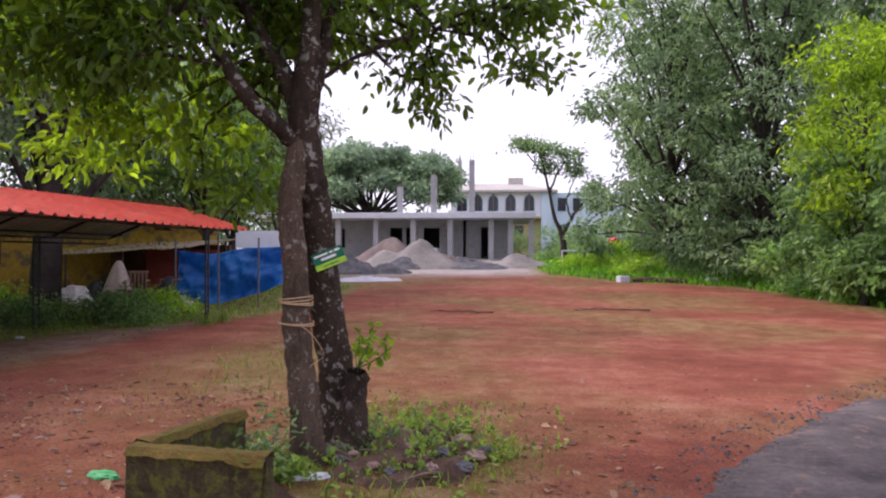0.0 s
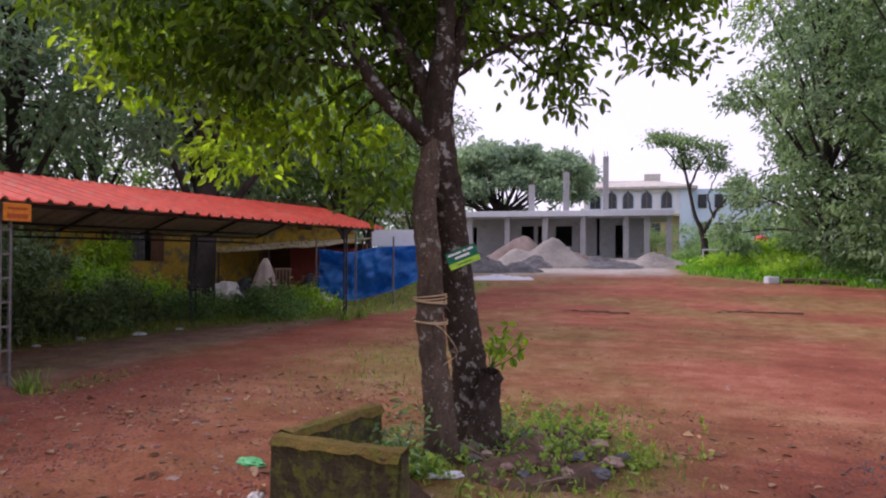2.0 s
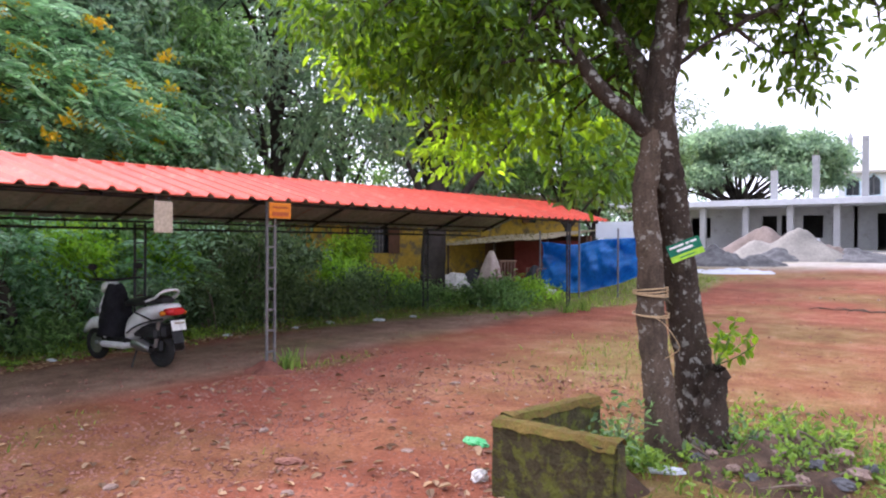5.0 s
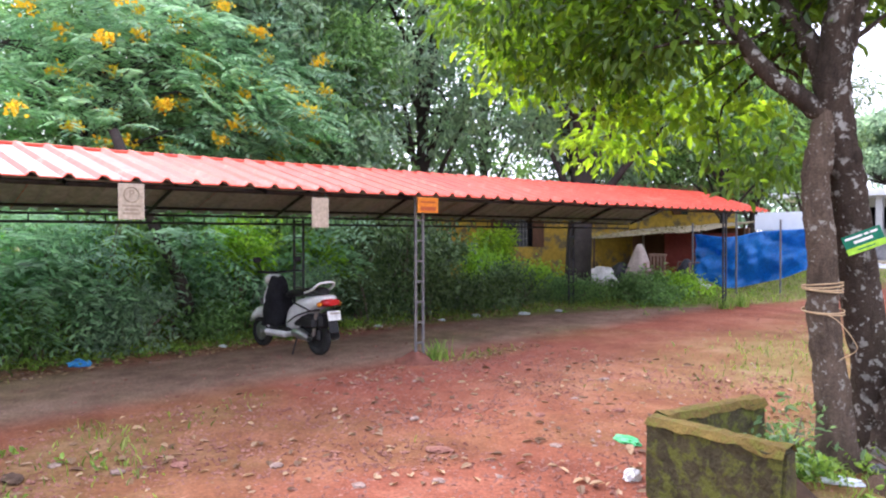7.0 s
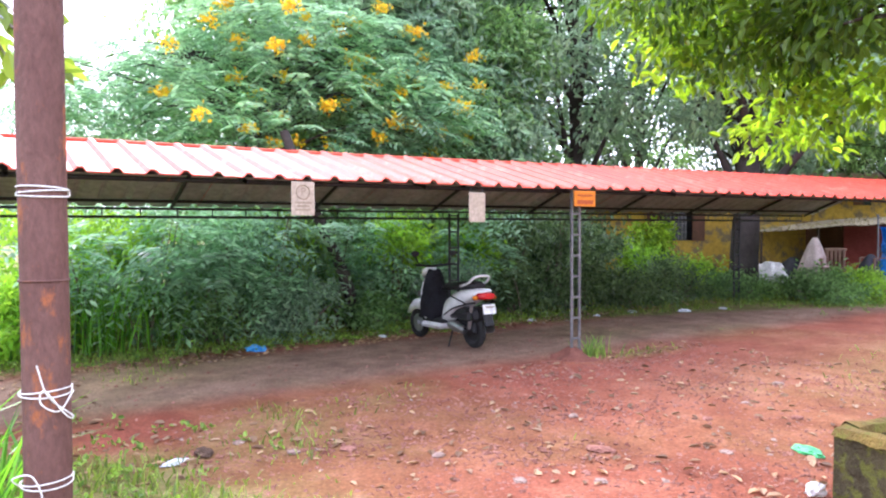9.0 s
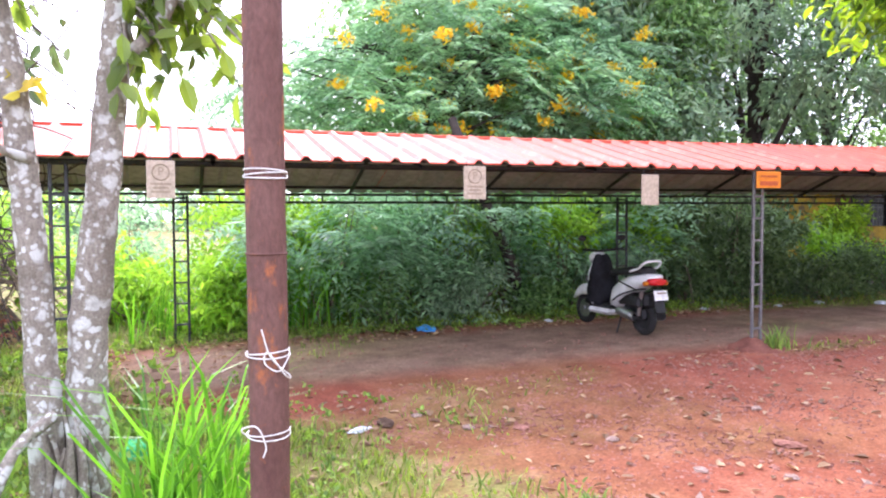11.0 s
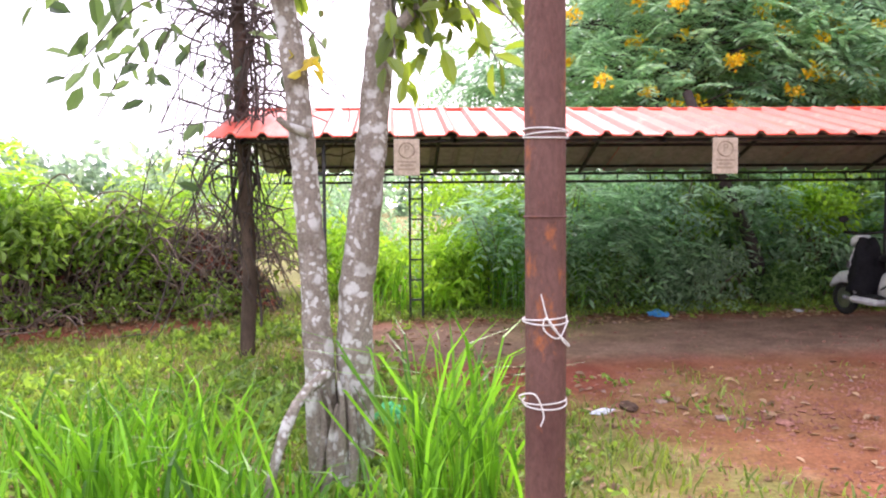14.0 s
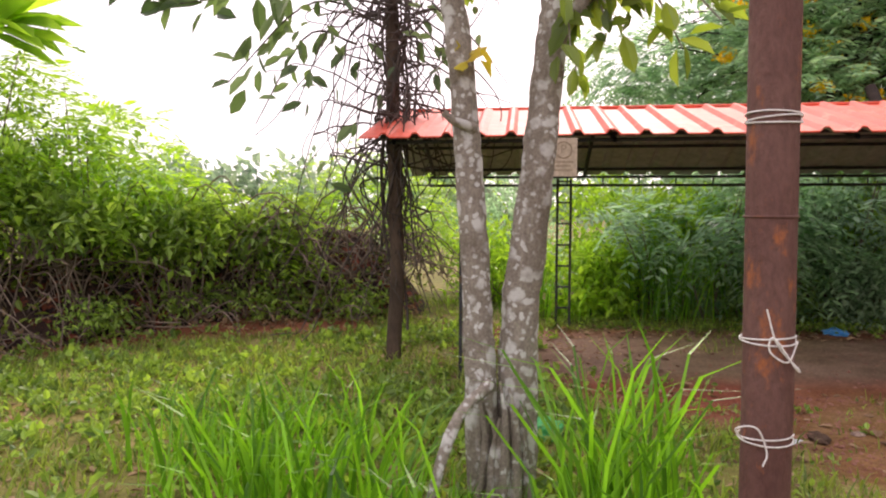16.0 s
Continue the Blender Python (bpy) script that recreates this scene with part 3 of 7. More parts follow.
def ground_material():
    m, n, l, b = shader("red_earth")
    tc = n.new("ShaderNodeTexCoord")
    co = tc.outputs["Object"]
    at = n.new("ShaderNodeAttribute")
    at.attribute_name = "zone"
    sep = n.new("ShaderNodeSeparateColor")
    l.new(at.outputs["Color"], sep.inputs[0])
    big, mid, fine = noise_node(n, l, co, 0.35, 5), noise_node(n, l, co, 2.6, 8, 0.7), noise_node(n, l, co, 38, 6, 0.7)
    red = ramp(n, [(0.36, (0.14, 0.037, 0.02)), (0.5, (0.258, 0.08, 0.043)), (0.64, (0.39, 0.165, 0.1))])
    mp = n.new("ShaderNodeMapping")
    mp.inputs["Rotation"].default_value = (0, 0, 0.25)
    mp.inputs["Scale"].default_value = (1.5, 0.16, 1)
    l.new(co, mp.inputs["Vector"])
    track = noise_node(n, l, mp.outputs[0], 1.4, 6, 0.65)
    both = mix(n, l, 0.45, big.outputs["Fac"], mid.outputs["Fac"])
    l.new(mix(n, l, 0.26, both, track.outputs["Fac"]), red.inputs[0])
    freshc = ramp(n, [(0.3, (0.2, 0.05, 0.03)), (0.7, (0.31, 0.098, 0.062))])
    l.new(mid.outputs["Fac"], freshc.inputs[0])
    dustc = ramp(n, [(0.35, (0.18, 0.11, 0.074)), (0.65, (0.33, 0.22, 0.155))])
    l.new(mid.outputs["Fac"], dustc.inputs[0])
    strip = n.new("ShaderNodeMath")
    strip.operation = "MULTIPLY"
    l.new(at.outputs["Alpha"], strip.inputs[0])
    strip.inputs[1].default_value = 0.85
    col = mix(n, l, sep.outputs[2], mix(n, l, strip.outputs[0], red.outputs[0], freshc.outputs[0]), dustc.outputs[0])
    greyc = ramp(n, [(0.3, (0.28, 0.25, 0.22)), (0.7, (0.45, 0.42, 0.38))])
    l.new(mid.outputs["Fac"], greyc.inputs[0])
    col = mix(n, l, sep.outputs[1], col, greyc.outputs[0])
    green = ramp(n, [(0.3, (0.08, 0.085, 0.018)), (0.52, (0.19, 0.18, 0.05)), (0.72, (0.33, 0.22, 0.13))])
    l.new(mid.outputs["Fac"], green.inputs[0])
    patchy = n.new("ShaderNodeMath")
    patchy.operation = "MULTIPLY_ADD"
    l.new(mid.outputs["Fac"], patchy.inputs[0])
    patchy.inputs[1].default_value = 2.4
    patchy.inputs[2].default_value = -1.2
    add = n.new("ShaderNodeMath")
    add.operation, add.use_clamp = "MULTIPLY_ADD", True
    l.new(sep.outputs[0], add.inputs[0])
    add.inputs[1].default_value = 1.3
    sub = n.new("ShaderNodeMath")
    sub.operation = "MULTIPLY"
    l.new(patchy.outputs[0], sub.inputs[0])
    l.new(sep.outputs[0], sub.inputs[1])
    l.new(sub.outputs[0], add.inputs[2])
    col = mix(n, l, add.outputs[0], col, green.outputs[0])
    grain = ramp(n, [(0.32, (0.45, 0.45, 0.45)), (0.68, (1.4, 1.4, 1.4))])
    l.new(fine.outputs["Fac"], grain.inputs[0])
    l.new(mix(n, l, 0.8, col, grain.outputs[0], "MULTIPLY"), b.inputs["Base Color"])
    b.inputs["Roughness"].default_value = 0.95
    b.inputs["Specular IOR Level"].default_value = 0.2
    bp = n.new("ShaderNodeBump")
    bp.inputs["Strength"].default_value, bp.inputs["Distance"].default_value = 0.7, 0.03
    l.new(mix(n, l, 0.5, mid.outputs["Fac"], fine.outputs["Fac"]), bp.inputs["Height"])
    l.new(bp.outputs[0], b.inputs["Normal"])
    return m


ground = build_ground()

M["asphalt"] = surface("worn_asphalt", (0.062, 0.054, 0.052), (0.175, 0.148, 0.134), 2.2, 22, 0.95, bump=1.0, stain=(0.22, 0.15, 0.12), stain_at=0.6)


def build_road():
    edge = smooth_line([(x, y, 0) for x, y in ROAD_EDGE], 700)[:, :2]
    d = unit(np.gradient(edge, axis=0))
    nrm = np.stack([d[:, 1], -d[:, 0]], -1) * -1
    far = np.linspace(0, 1, 14)
    edge = edge + nrm * (0.13 * fbm(edge[:, 0], edge[:, 1], 3.0, 4) + 0.06 * fbm(edge[:, 0], edge[:, 1], 13.0, 1))[:, None]
    pts = edge[:, None] + nrm[:, None] * (far * 5.5)[None, :, None]
    z = height(pts[..., 0], pts[..., 1]) + 0.035 + 0.05 * np.sin(far * np.pi)[None] + 0.0
    z[:, 0] -= 0.05
    v = np.concatenate([pts, z[..., None]], -1)
    n, k = v.shape[:2]
    i, j = np.meshgrid(np.arange(n - 1), np.arange(k - 1), indexing="ij")
    a = (i * k + j).ravel()
    me = np_mesh("road", v.reshape(-1, 3), np.stack([a, a + 1, a + k + 1, a + k], -1), M["asphalt"], True)
    return tagged(new("road", me), "worn grey asphalt lane with a crumbled edge", "road", kind="structure")


build_road()


# ---- parking shed ----
def shed_y(x):
    return 6.62 - 0.045 * x


SHED_A, SHED_B = -1.85, 15.4


def eave_z(x):
    return 2.12 + 0.003 * x


def ridge_z(x):
    return 2.536 + 0.009 * np.maximum(0, x - 4)


def build_shed():
    shed = thing("parking_shed", "open parking shed with red sheet roof on steel lattice posts", "shed", (0, 0, 0))
    ang = math.atan(-0.045)

    def sheet(name, side, xa, xb, lift):
        """Ribbed sheets on one slope, with four raised ribs each."""
        pitch = (xb - xa) / 4
        prof = []
        x = xa
        while x < xb - 0.05:
            prof += [(x, 0), (x + pitch * 0.62, 0), (x + pitch * 0.75, 0.036), (x + pitch * 0.87, 0.036)]
            x += pitch
        prof.append((xb + 0.02, 0))
        prof = np.array(prof)
        ks = np.linspace(0, 1, 5)
        y0 = shed_y(prof[:, 0])
        lip = y0 - 0.27 if side == 0 else y0 + 2.78
        low = eave_z(prof[:, 0]) if side == 0 else eave_z(prof[:, 0]) - 0.16
        mid_y, top = y0 + 1.25, ridge_z(prof[:, 0]) + lift
        low = low + lift
        sag = 0.012 * fbm(prof[:, 0], prof[:, 0] * 0, 0.9, side)
        V = []
        for thick in (0.0, -0.012):
            for k in ks:
                yy, zz = lip + (mid_y - lip) * k, low + (top - low) * k
                V.append(np.stack([prof[:, 0], yy, zz + prof[:, 1] + thick + sag * (1 - k)], -1))
        V = np.array(V)
        n = len(prof)
        F = []
        for s in (0, 5):
            for r in range(4):
                a = (s + r) * n + np.arange(n - 1)
                F.append(np.stack([a, a + 1, a + n + 1, a + n], -1) if s == 0 else np.stack([a, a + n, a + n + 1, a + 1], -1))
        a = np.arange(n - 1)
        F.append(np.stack([a, a + 5 * n, a + 5 * n + 1, a + 1], -1))
        F = np.vstack(F)
        me = np_mesh(name, V.reshape(-1, 3), F, M["roof"])
        me.materials.append(M["roof_under"])
        idx = np.zeros(len(F), np.int32)
        idx[4 * (n - 1) : 8 * (n - 1)] = 1
        me.polygons.foreach_set("material_index", idx)
        return part(name, me, None, shed)

    wide = 1.08
    count = int(round((SHED_B - SHED_A) / wide))
    wide = (SHED_B - SHED_A) / count
    for i in range(count):
        for side in (0, 1):
            sheet("roof_sheet", side, SHED_A + i * wide, SHED_A + (i + 1) * wide, 0.004 * (i % 2) + rng.uniform(0, 0.006))
    xs = np.linspace(SHED_A, SHED_B, 30)
    cap = tubes("ridge_cap", [(np.stack([xs, shed_y(xs) + 1.25, ridge_z(xs) + 0.012], -1), 0.022, 6)], M["roof"])
    part("ridge_cap", cap, None, shed)

    def lattice(name, x, y, z0, z1, w, mat, dx=1.0, dy=0.0):
        """A lattice post: two uprights with rungs."""
        bm = bmesh.new()
        h = z1 - z0
        for s in (-1, 1):
            box((0.03, 0.03, h), (s * w / 2, 0, z0 + h / 2), 0.004, bm=bm)
        k = max(3, int(h / 0.24))
        for i in range(k + 1):
            box((w, 0.022, 0.022), (0, 0, z0 + 0.03 + (h - 0.06) * i / k), 0, bm=bm)
        bmesh.ops.transform(bm, matrix=Matrix.Translation((x, y, 0)) @ Matrix.Rotation(math.atan2(dy, dx), 4, "Z"), verts=bm.verts)
        return part(name, bm, mat, shed)

    for x, mat in ((-0.92, "steel"), (6.0, "steel_pale"), (13.65, "steel")):
        y = shed_y(x) + (-0.18 if x > 3 else -0.05)
        lattice("front_post", x, y, float(height(x, y)) - 0.05, eave_z(x) - 0.02, 0.12, M[mat])
    for x, y in ((0.05, 9.3), (6.2, 9.02), (12.3, 8.4)):
        lattice("back_post", x, y, float(height(x, y)) - 0.05, eave_z(x) - 0.22, 0.16, M["steel"])
    # long trusses under both eaves: two chords with struts
    for off, low, deep in ((2.62, -0.2, 0.1), (-0.12, -0.03, 0.0)):
        x0, x1 = SHED_A + 0.25, SHED_B - 0.6
        chord = []
        for dz in (0, -deep) if deep else (0,):
            xx = np.array([x0, x1])
            chord.append((np.stack([xx, shed_y(xx) + off, eave_z(xx) + low + dz], -1), 0.017, 5))
        if deep:
            for i in range(40):
                a = x0 + (x1 - x0) * i / 39
                chord.append((np.array([(a, shed_y(a) + off, eave_z(a) + low), (a, shed_y(a) + off, eave_z(a) + low - deep)]), 0.008, 4))
        part("eave_truss", tubes("eave_truss", chord, M["steel"], False), None, shed)
    # rafters and purlins
    for x in np.linspace(SHED_A + 0.3, SHED_B - 0.4, 10):
        y = shed_y(x)
        for side in (0, 1):
            ya, za = (y - 0.2, eave_z(x) - 0.035) if side == 0 else (y + 2.7, eave_z(x) - 0.195)
            pts = np.array([(x, ya, za), (x, y + 1.25, ridge_z(x) - 0.05)])
            part("rafter", tubes("rafter", [(pts, 0.024, 5)], M["steel"], False), None, shed)
    for k in (0.12, 0.5, 0.88):
        for side in (0, 1):
            xx = np.linspace(SHED_A + 0.15, SHED_B - 0.15, 6)
            y = shed_y(xx)
            ya, za = (y - 0.22, eave_z(xx) - 0.02) if side == 0 else (y + 2.72, eave_z(xx) - 0.18)
            pts = np.stack([xx, ya + (y + 1.25 - ya) * k, za + (ridge_z(xx) - 0.03 - za) * k], -1)
            part("purlin", tubes("purlin", [(pts, 0.018, 5)], M["steel"], False), None, shed)
    return shed


build_shed()


# ---- boards under the eave ----
def text_mesh(body, size, mat, parent, m, name="lettering"):
    cu = bpy.data.curves.new(name, "FONT")
    cu.body, cu.size, cu.align_x, cu.align_y = body, size, "CENTER", "CENTER"
    cu.extrude = 0.001
    tmp = new("tmp_text", cu)
    me = bpy.data.meshes.new_from_object(tmp.evaluated_get(bpy.context.evaluated_depsgraph_get()))
    bpy.data.objects.remove(tmp)
    me.materials.clear()
    me.materials.append(mat)
    ob = part(name, me, None, parent)
    ob.matrix_local = m
    return ob


FRONT = Matrix.Rotation(radians(90), 4, "X")


def board(x, w, h, top, mat, label, marks):
    """A thin board hung from the eave, its face to the field."""
    y = shed_y(x) - 0.31
    b = thing("notice_board", label, "sign", (x, y, eave_z(x) + top - h / 2), -2.6)
    part("panel", box((w, 0.012, h), (0, 0, 0), 0.002), M[mat], b)
    for s in (-1, 1):
        part("hook", tubes("hook", [(np.array([(s * w * 0.35, 0, h / 2 - 0.01), (s * w * 0.35, 0.02, h / 2 + 0.05)]), 0.004, 4)], M["steel"]), None, b)
    marks(b, w, h)
    return b


def parking_marks(b, w, h):
    pts = [(math.cos(a) * 0.065, -0.009, math.sin(a) * 0.065 + h * 0.2) for a in np.linspace(0, 2 * math.pi, 25)]
    part("ring", tubes("ring", [(np.array(pts), 0.006, 5)], M["board_ink"]), None, b)
    text_mesh("P", 0.1, M["board_ink"], b, Matrix.Translation((0, -0.008, h * 0.2)) @ FRONT)
    for k, (ww, zz) in enumerate(((0.8, -0.12), (0.6, -0.22), (0.75, -0.33))):
        part("text_line", box((w * ww * 0.9, 0.003, 0.018), (0, -0.008, h * zz), 0), M["board_ink"], b)


def orange_marks(b, w, h):
    for k, (ww, zz) in enumerate(((0.7, 0.2), (0.75, -0.22))):
        part("text_line", box((w * ww, 0.003, 0.045 if k else 0.02), (0, -0.008, h * zz), 0), M["ink_dark"], b)


CREAM = "faded cream board with a parking mark hung under the eave"
for x in (-0.13, 2.62):
    board(x, 0.22, 0.31, -0.03, "board_cream", CREAM, parking_marks)
board(4.53, 0.2, 0.31, -0.085, "board_cream", "blank faded cream board hung low under the eave", lambda b, w, h: None)
board(6.02, 0.32, 0.18, -0.03, "board_orange", "orange board with two lines of lettering under the eave", orange_marks)


# ---- trees ----
def plant_tree(name, label, trunk_lines, crown_arrays, bark, leaf, category="tree", group="", at=(0, 0, 0)):
    """A tree as trunk and crown; trunk_lines of (points, radii, sides, roughness)."""
    t = thing(name, label, category, at, group=group)
    off = -np.array(at)
    part("trunk", tubes("trunk", [(np.asarray(p) + off, *r) for p, *r in trunk_lines], M[bark]), None, t)
    v, f = crown_arrays
    part("crown", np_mesh("crown", v + off, f, M[leaf]), None, t)
    return t


def limbs_to(clumps, roots, count, r0=0.05, sides=5, sag=0.15):
    """Branches from given root points towards some of the clumps."""
    out = []
    roots = np.asarray(roots, float)
    for k in rng.choice(len(clumps), min(count, len(clumps)), replace=False):
        c = clumps[k]
        a = roots[np.argmin(np.linalg.norm(roots - c, axis=1) + rng.uniform(0, 0.8, len(roots)))]
        m = (a + c) / 2 + rng.normal(0, 0.12, 3) * np.linalg.norm(c - a) + np.array([0, 0, sag * np.linalg.norm(c - a)])
        out.append((smooth_line([a, m, c], 7), np.linspace(r0, r0 * 0.2, 7), sides))
    return out


def hero_tree():
    a = smooth_line([(5.38, 1.40, 0.02), (5.37, 1.45, 0.63), (5.36, 1.50, 1.05), (5.36, 1.51, 1.51), (5.36, 1.55, 1.92), (5.37, 1.53, 2.21), (5.40, 1.49, 2.5)], 60, 0.003)
    b = smooth_line([(5.85, 1.27, 0.02), (5.79, 1.31, 0.70), (5.73, 1.36, 1.15), (5.66, 1.40, 1.63), (5.56, 1.42, 2.02), (5.46, 1.45, 2.35), (5.40, 1.48, 2.72)], 60, 0.003)
    ra = np.interp(np.linspace(0, 1, 60), (0, 0.04, 0.12, 0.5, 1), (0.18, 0.135, 0.11, 0.092, 0.08))
    rb = np.interp(np.linspace(0, 1, 60), (0, 0.12, 0.5, 0.8, 1), (0.185, 0.142, 0.118, 0.112, 0.12))
    lines = [(b, rb, 24, 0.015)]
    slim = (a, ra, 24, 0.015)
    roots = []
    for pts, r in (
        ([(5.40, 1.48, 2.66), (5.36, 1.42, 3.09), (5.37, 1.38, 3.6), (5.5, 1.3, 4.6)], 0.12),
        ([(5.42, 1.48, 2.45), (5.23, 1.70, 2.63), (5.10, 1.90, 2.91), (4.98, 2.10, 3.35), (4.8, 2.5, 4.1)], 0.075),
        ([(5.42, 1.48, 2.68), (5.42, 1.68, 3.07), (5.39, 1.98, 3.54), (5.4, 2.5, 4.2)], 0.085),
        ([(5.42, 1.47, 2.7), (5.46, 1.32, 3.2), (5.46, 1.22, 3.54), (5.6, 0.7, 4.2)], 0.075),
        ([(5.4, 1.46, 2.85), (5.7, 1.1, 3.2), (5.95, 0.6, 3.45), (6.15, -0.1, 3.6)], 0.022),
    ):
        p = smooth_line(pts, 14, 0.008)
        lines.append((p, np.linspace(r, r * 0.35, 14), 9, 0.06))
        roots += list(p[4:])
    stump = smooth_line([(5.72, 1.17, 0.05), (5.68, 1.15, 0.45), (5.63, 1.11, 0.74)], 14)
    lines.append((stump, np.linspace(0.14, 0.08, 14), 14, 0.14))
    blobs = [
        ((5.5, 1.5, 4.4), (1.6, 1.7, 0.9)), ((5.2, 2.7, 3.9), (1.0, 1.1, 0.75)), ((4.9, 2.5, 3.2), (0.55, 0.7, 0.4)), ((5.3, 3.2, 3.1), (0.7, 0.8, 0.5)),
        ((6.1, 0.35, 3.75), (0.7, 0.8, 0.4)), ((6.2, -0.3, 3.65), (0.5, 0.55, 0.28)), ((6.25, 0.75, 3.25), (0.35, 0.4, 0.3)),
        ((5.6, 1.9, 3.1), (0.5, 0.5, 0.4)), ((4.6, 3.6, 3.6), (0.8, 0.9, 0.5)), ((6.3, 0.62, 2.95), (0.16, 0.16, 0.25)), ((6.25, -0.15, 3.2), (0.3, 0.4, 0.14)),
        ((6.1, 2.3, 2.3), (0.35, 0.4, 0.35)), ((5.7, 1.7, 3.6), (0.9, 0.9, 0.4)), ((6.6, 1.6, 3.9), (0.8, 0.9, 0.5)),
    ]
    crown, clumps = crown_leaves(blobs, 1150, 13, 0.1, 0.105, 0.048, 0.5, broad=True, hollow=0.1)
    lines += limbs_to(clumps, roots, 170, 0.018, 4)
    t = plant_tree("double_trunk_tree", "leafy roadside tree with two dark lichen-spotted trunks", lines, crown, "bark", "leaf_hero", at=(5.5, 1.4, 0.1))
    for ch in t.children:
        if ch.name.startswith("trunk"):
            knobbly(ch.data, 9, 0.014, 1.0)
    # lower sprays in a lighter leaf colour, painting the sunlit part of the crown
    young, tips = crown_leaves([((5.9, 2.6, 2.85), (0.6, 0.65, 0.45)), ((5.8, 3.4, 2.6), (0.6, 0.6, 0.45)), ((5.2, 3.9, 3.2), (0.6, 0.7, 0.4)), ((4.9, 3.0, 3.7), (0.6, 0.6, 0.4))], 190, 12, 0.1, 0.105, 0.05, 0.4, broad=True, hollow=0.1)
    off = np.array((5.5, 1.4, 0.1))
    part("young_leaves", np_mesh("young_leaves", young[0] - off, young[1], M["leaf_young_lit"]), None, t, "yellow-green leaf sprays with sunlight in their colour")
    for p, r, k in limbs_to(tips, roots, 16, 0.014, 4):
        part("hanging_twig", tubes("hanging_twig", [(p - off, r, k)], M["bark"]), None, t)
    part("second_trunk", knobbly(tubes("second_trunk", [(np.asarray(slim[0]) - off, *slim[1:])], M["bark_warm"]), 9, 0.014, 4.0), None, t, "slimmer brown trunk beside the dark one")
    return t


hero_tree()


def sucker_shoots():
    """Young shoots sprouting from the cut stump."""
    base = np.array([5.6, 1.1, 0.76])
    lines, leaves = [], []
    for k in range(6):
        tip = base + np.array([rng.uniform(-0.15, 0.15), rng.uniform(-0.3, 0.02), rng.uniform(0.18, 0.42)])
        p = smooth_line([base, (base + tip) / 2 + rng.normal(0, 0.02, 3), tip], 6)
        lines.append((p, 0.005, 4))
        n = 9
        leaves.append(broad_leaf_arrays(p[rng.integers(2, 6, n)], rng.normal(0, 0.8, (n, 3)) + (0, 0, 0.2), rng.uniform(0.06, 0.1, n), 0.045))
    t = thing("stump_shoots", "yellow-green young shoots growing from a cut stump", "shoots", tuple(base))
    part("stem", tubes("stem", [(np.asarray(p) - base, *r) for p, *r in lines], M["leaf_mid"]), None, t)
    v, f = merge(leaves)
    part("leaf_spray", np_mesh("leaf_spray", v - base, f, M["leaf_young_lit"]), None, t)["kind"] = "stuff"


sucker_shoots()


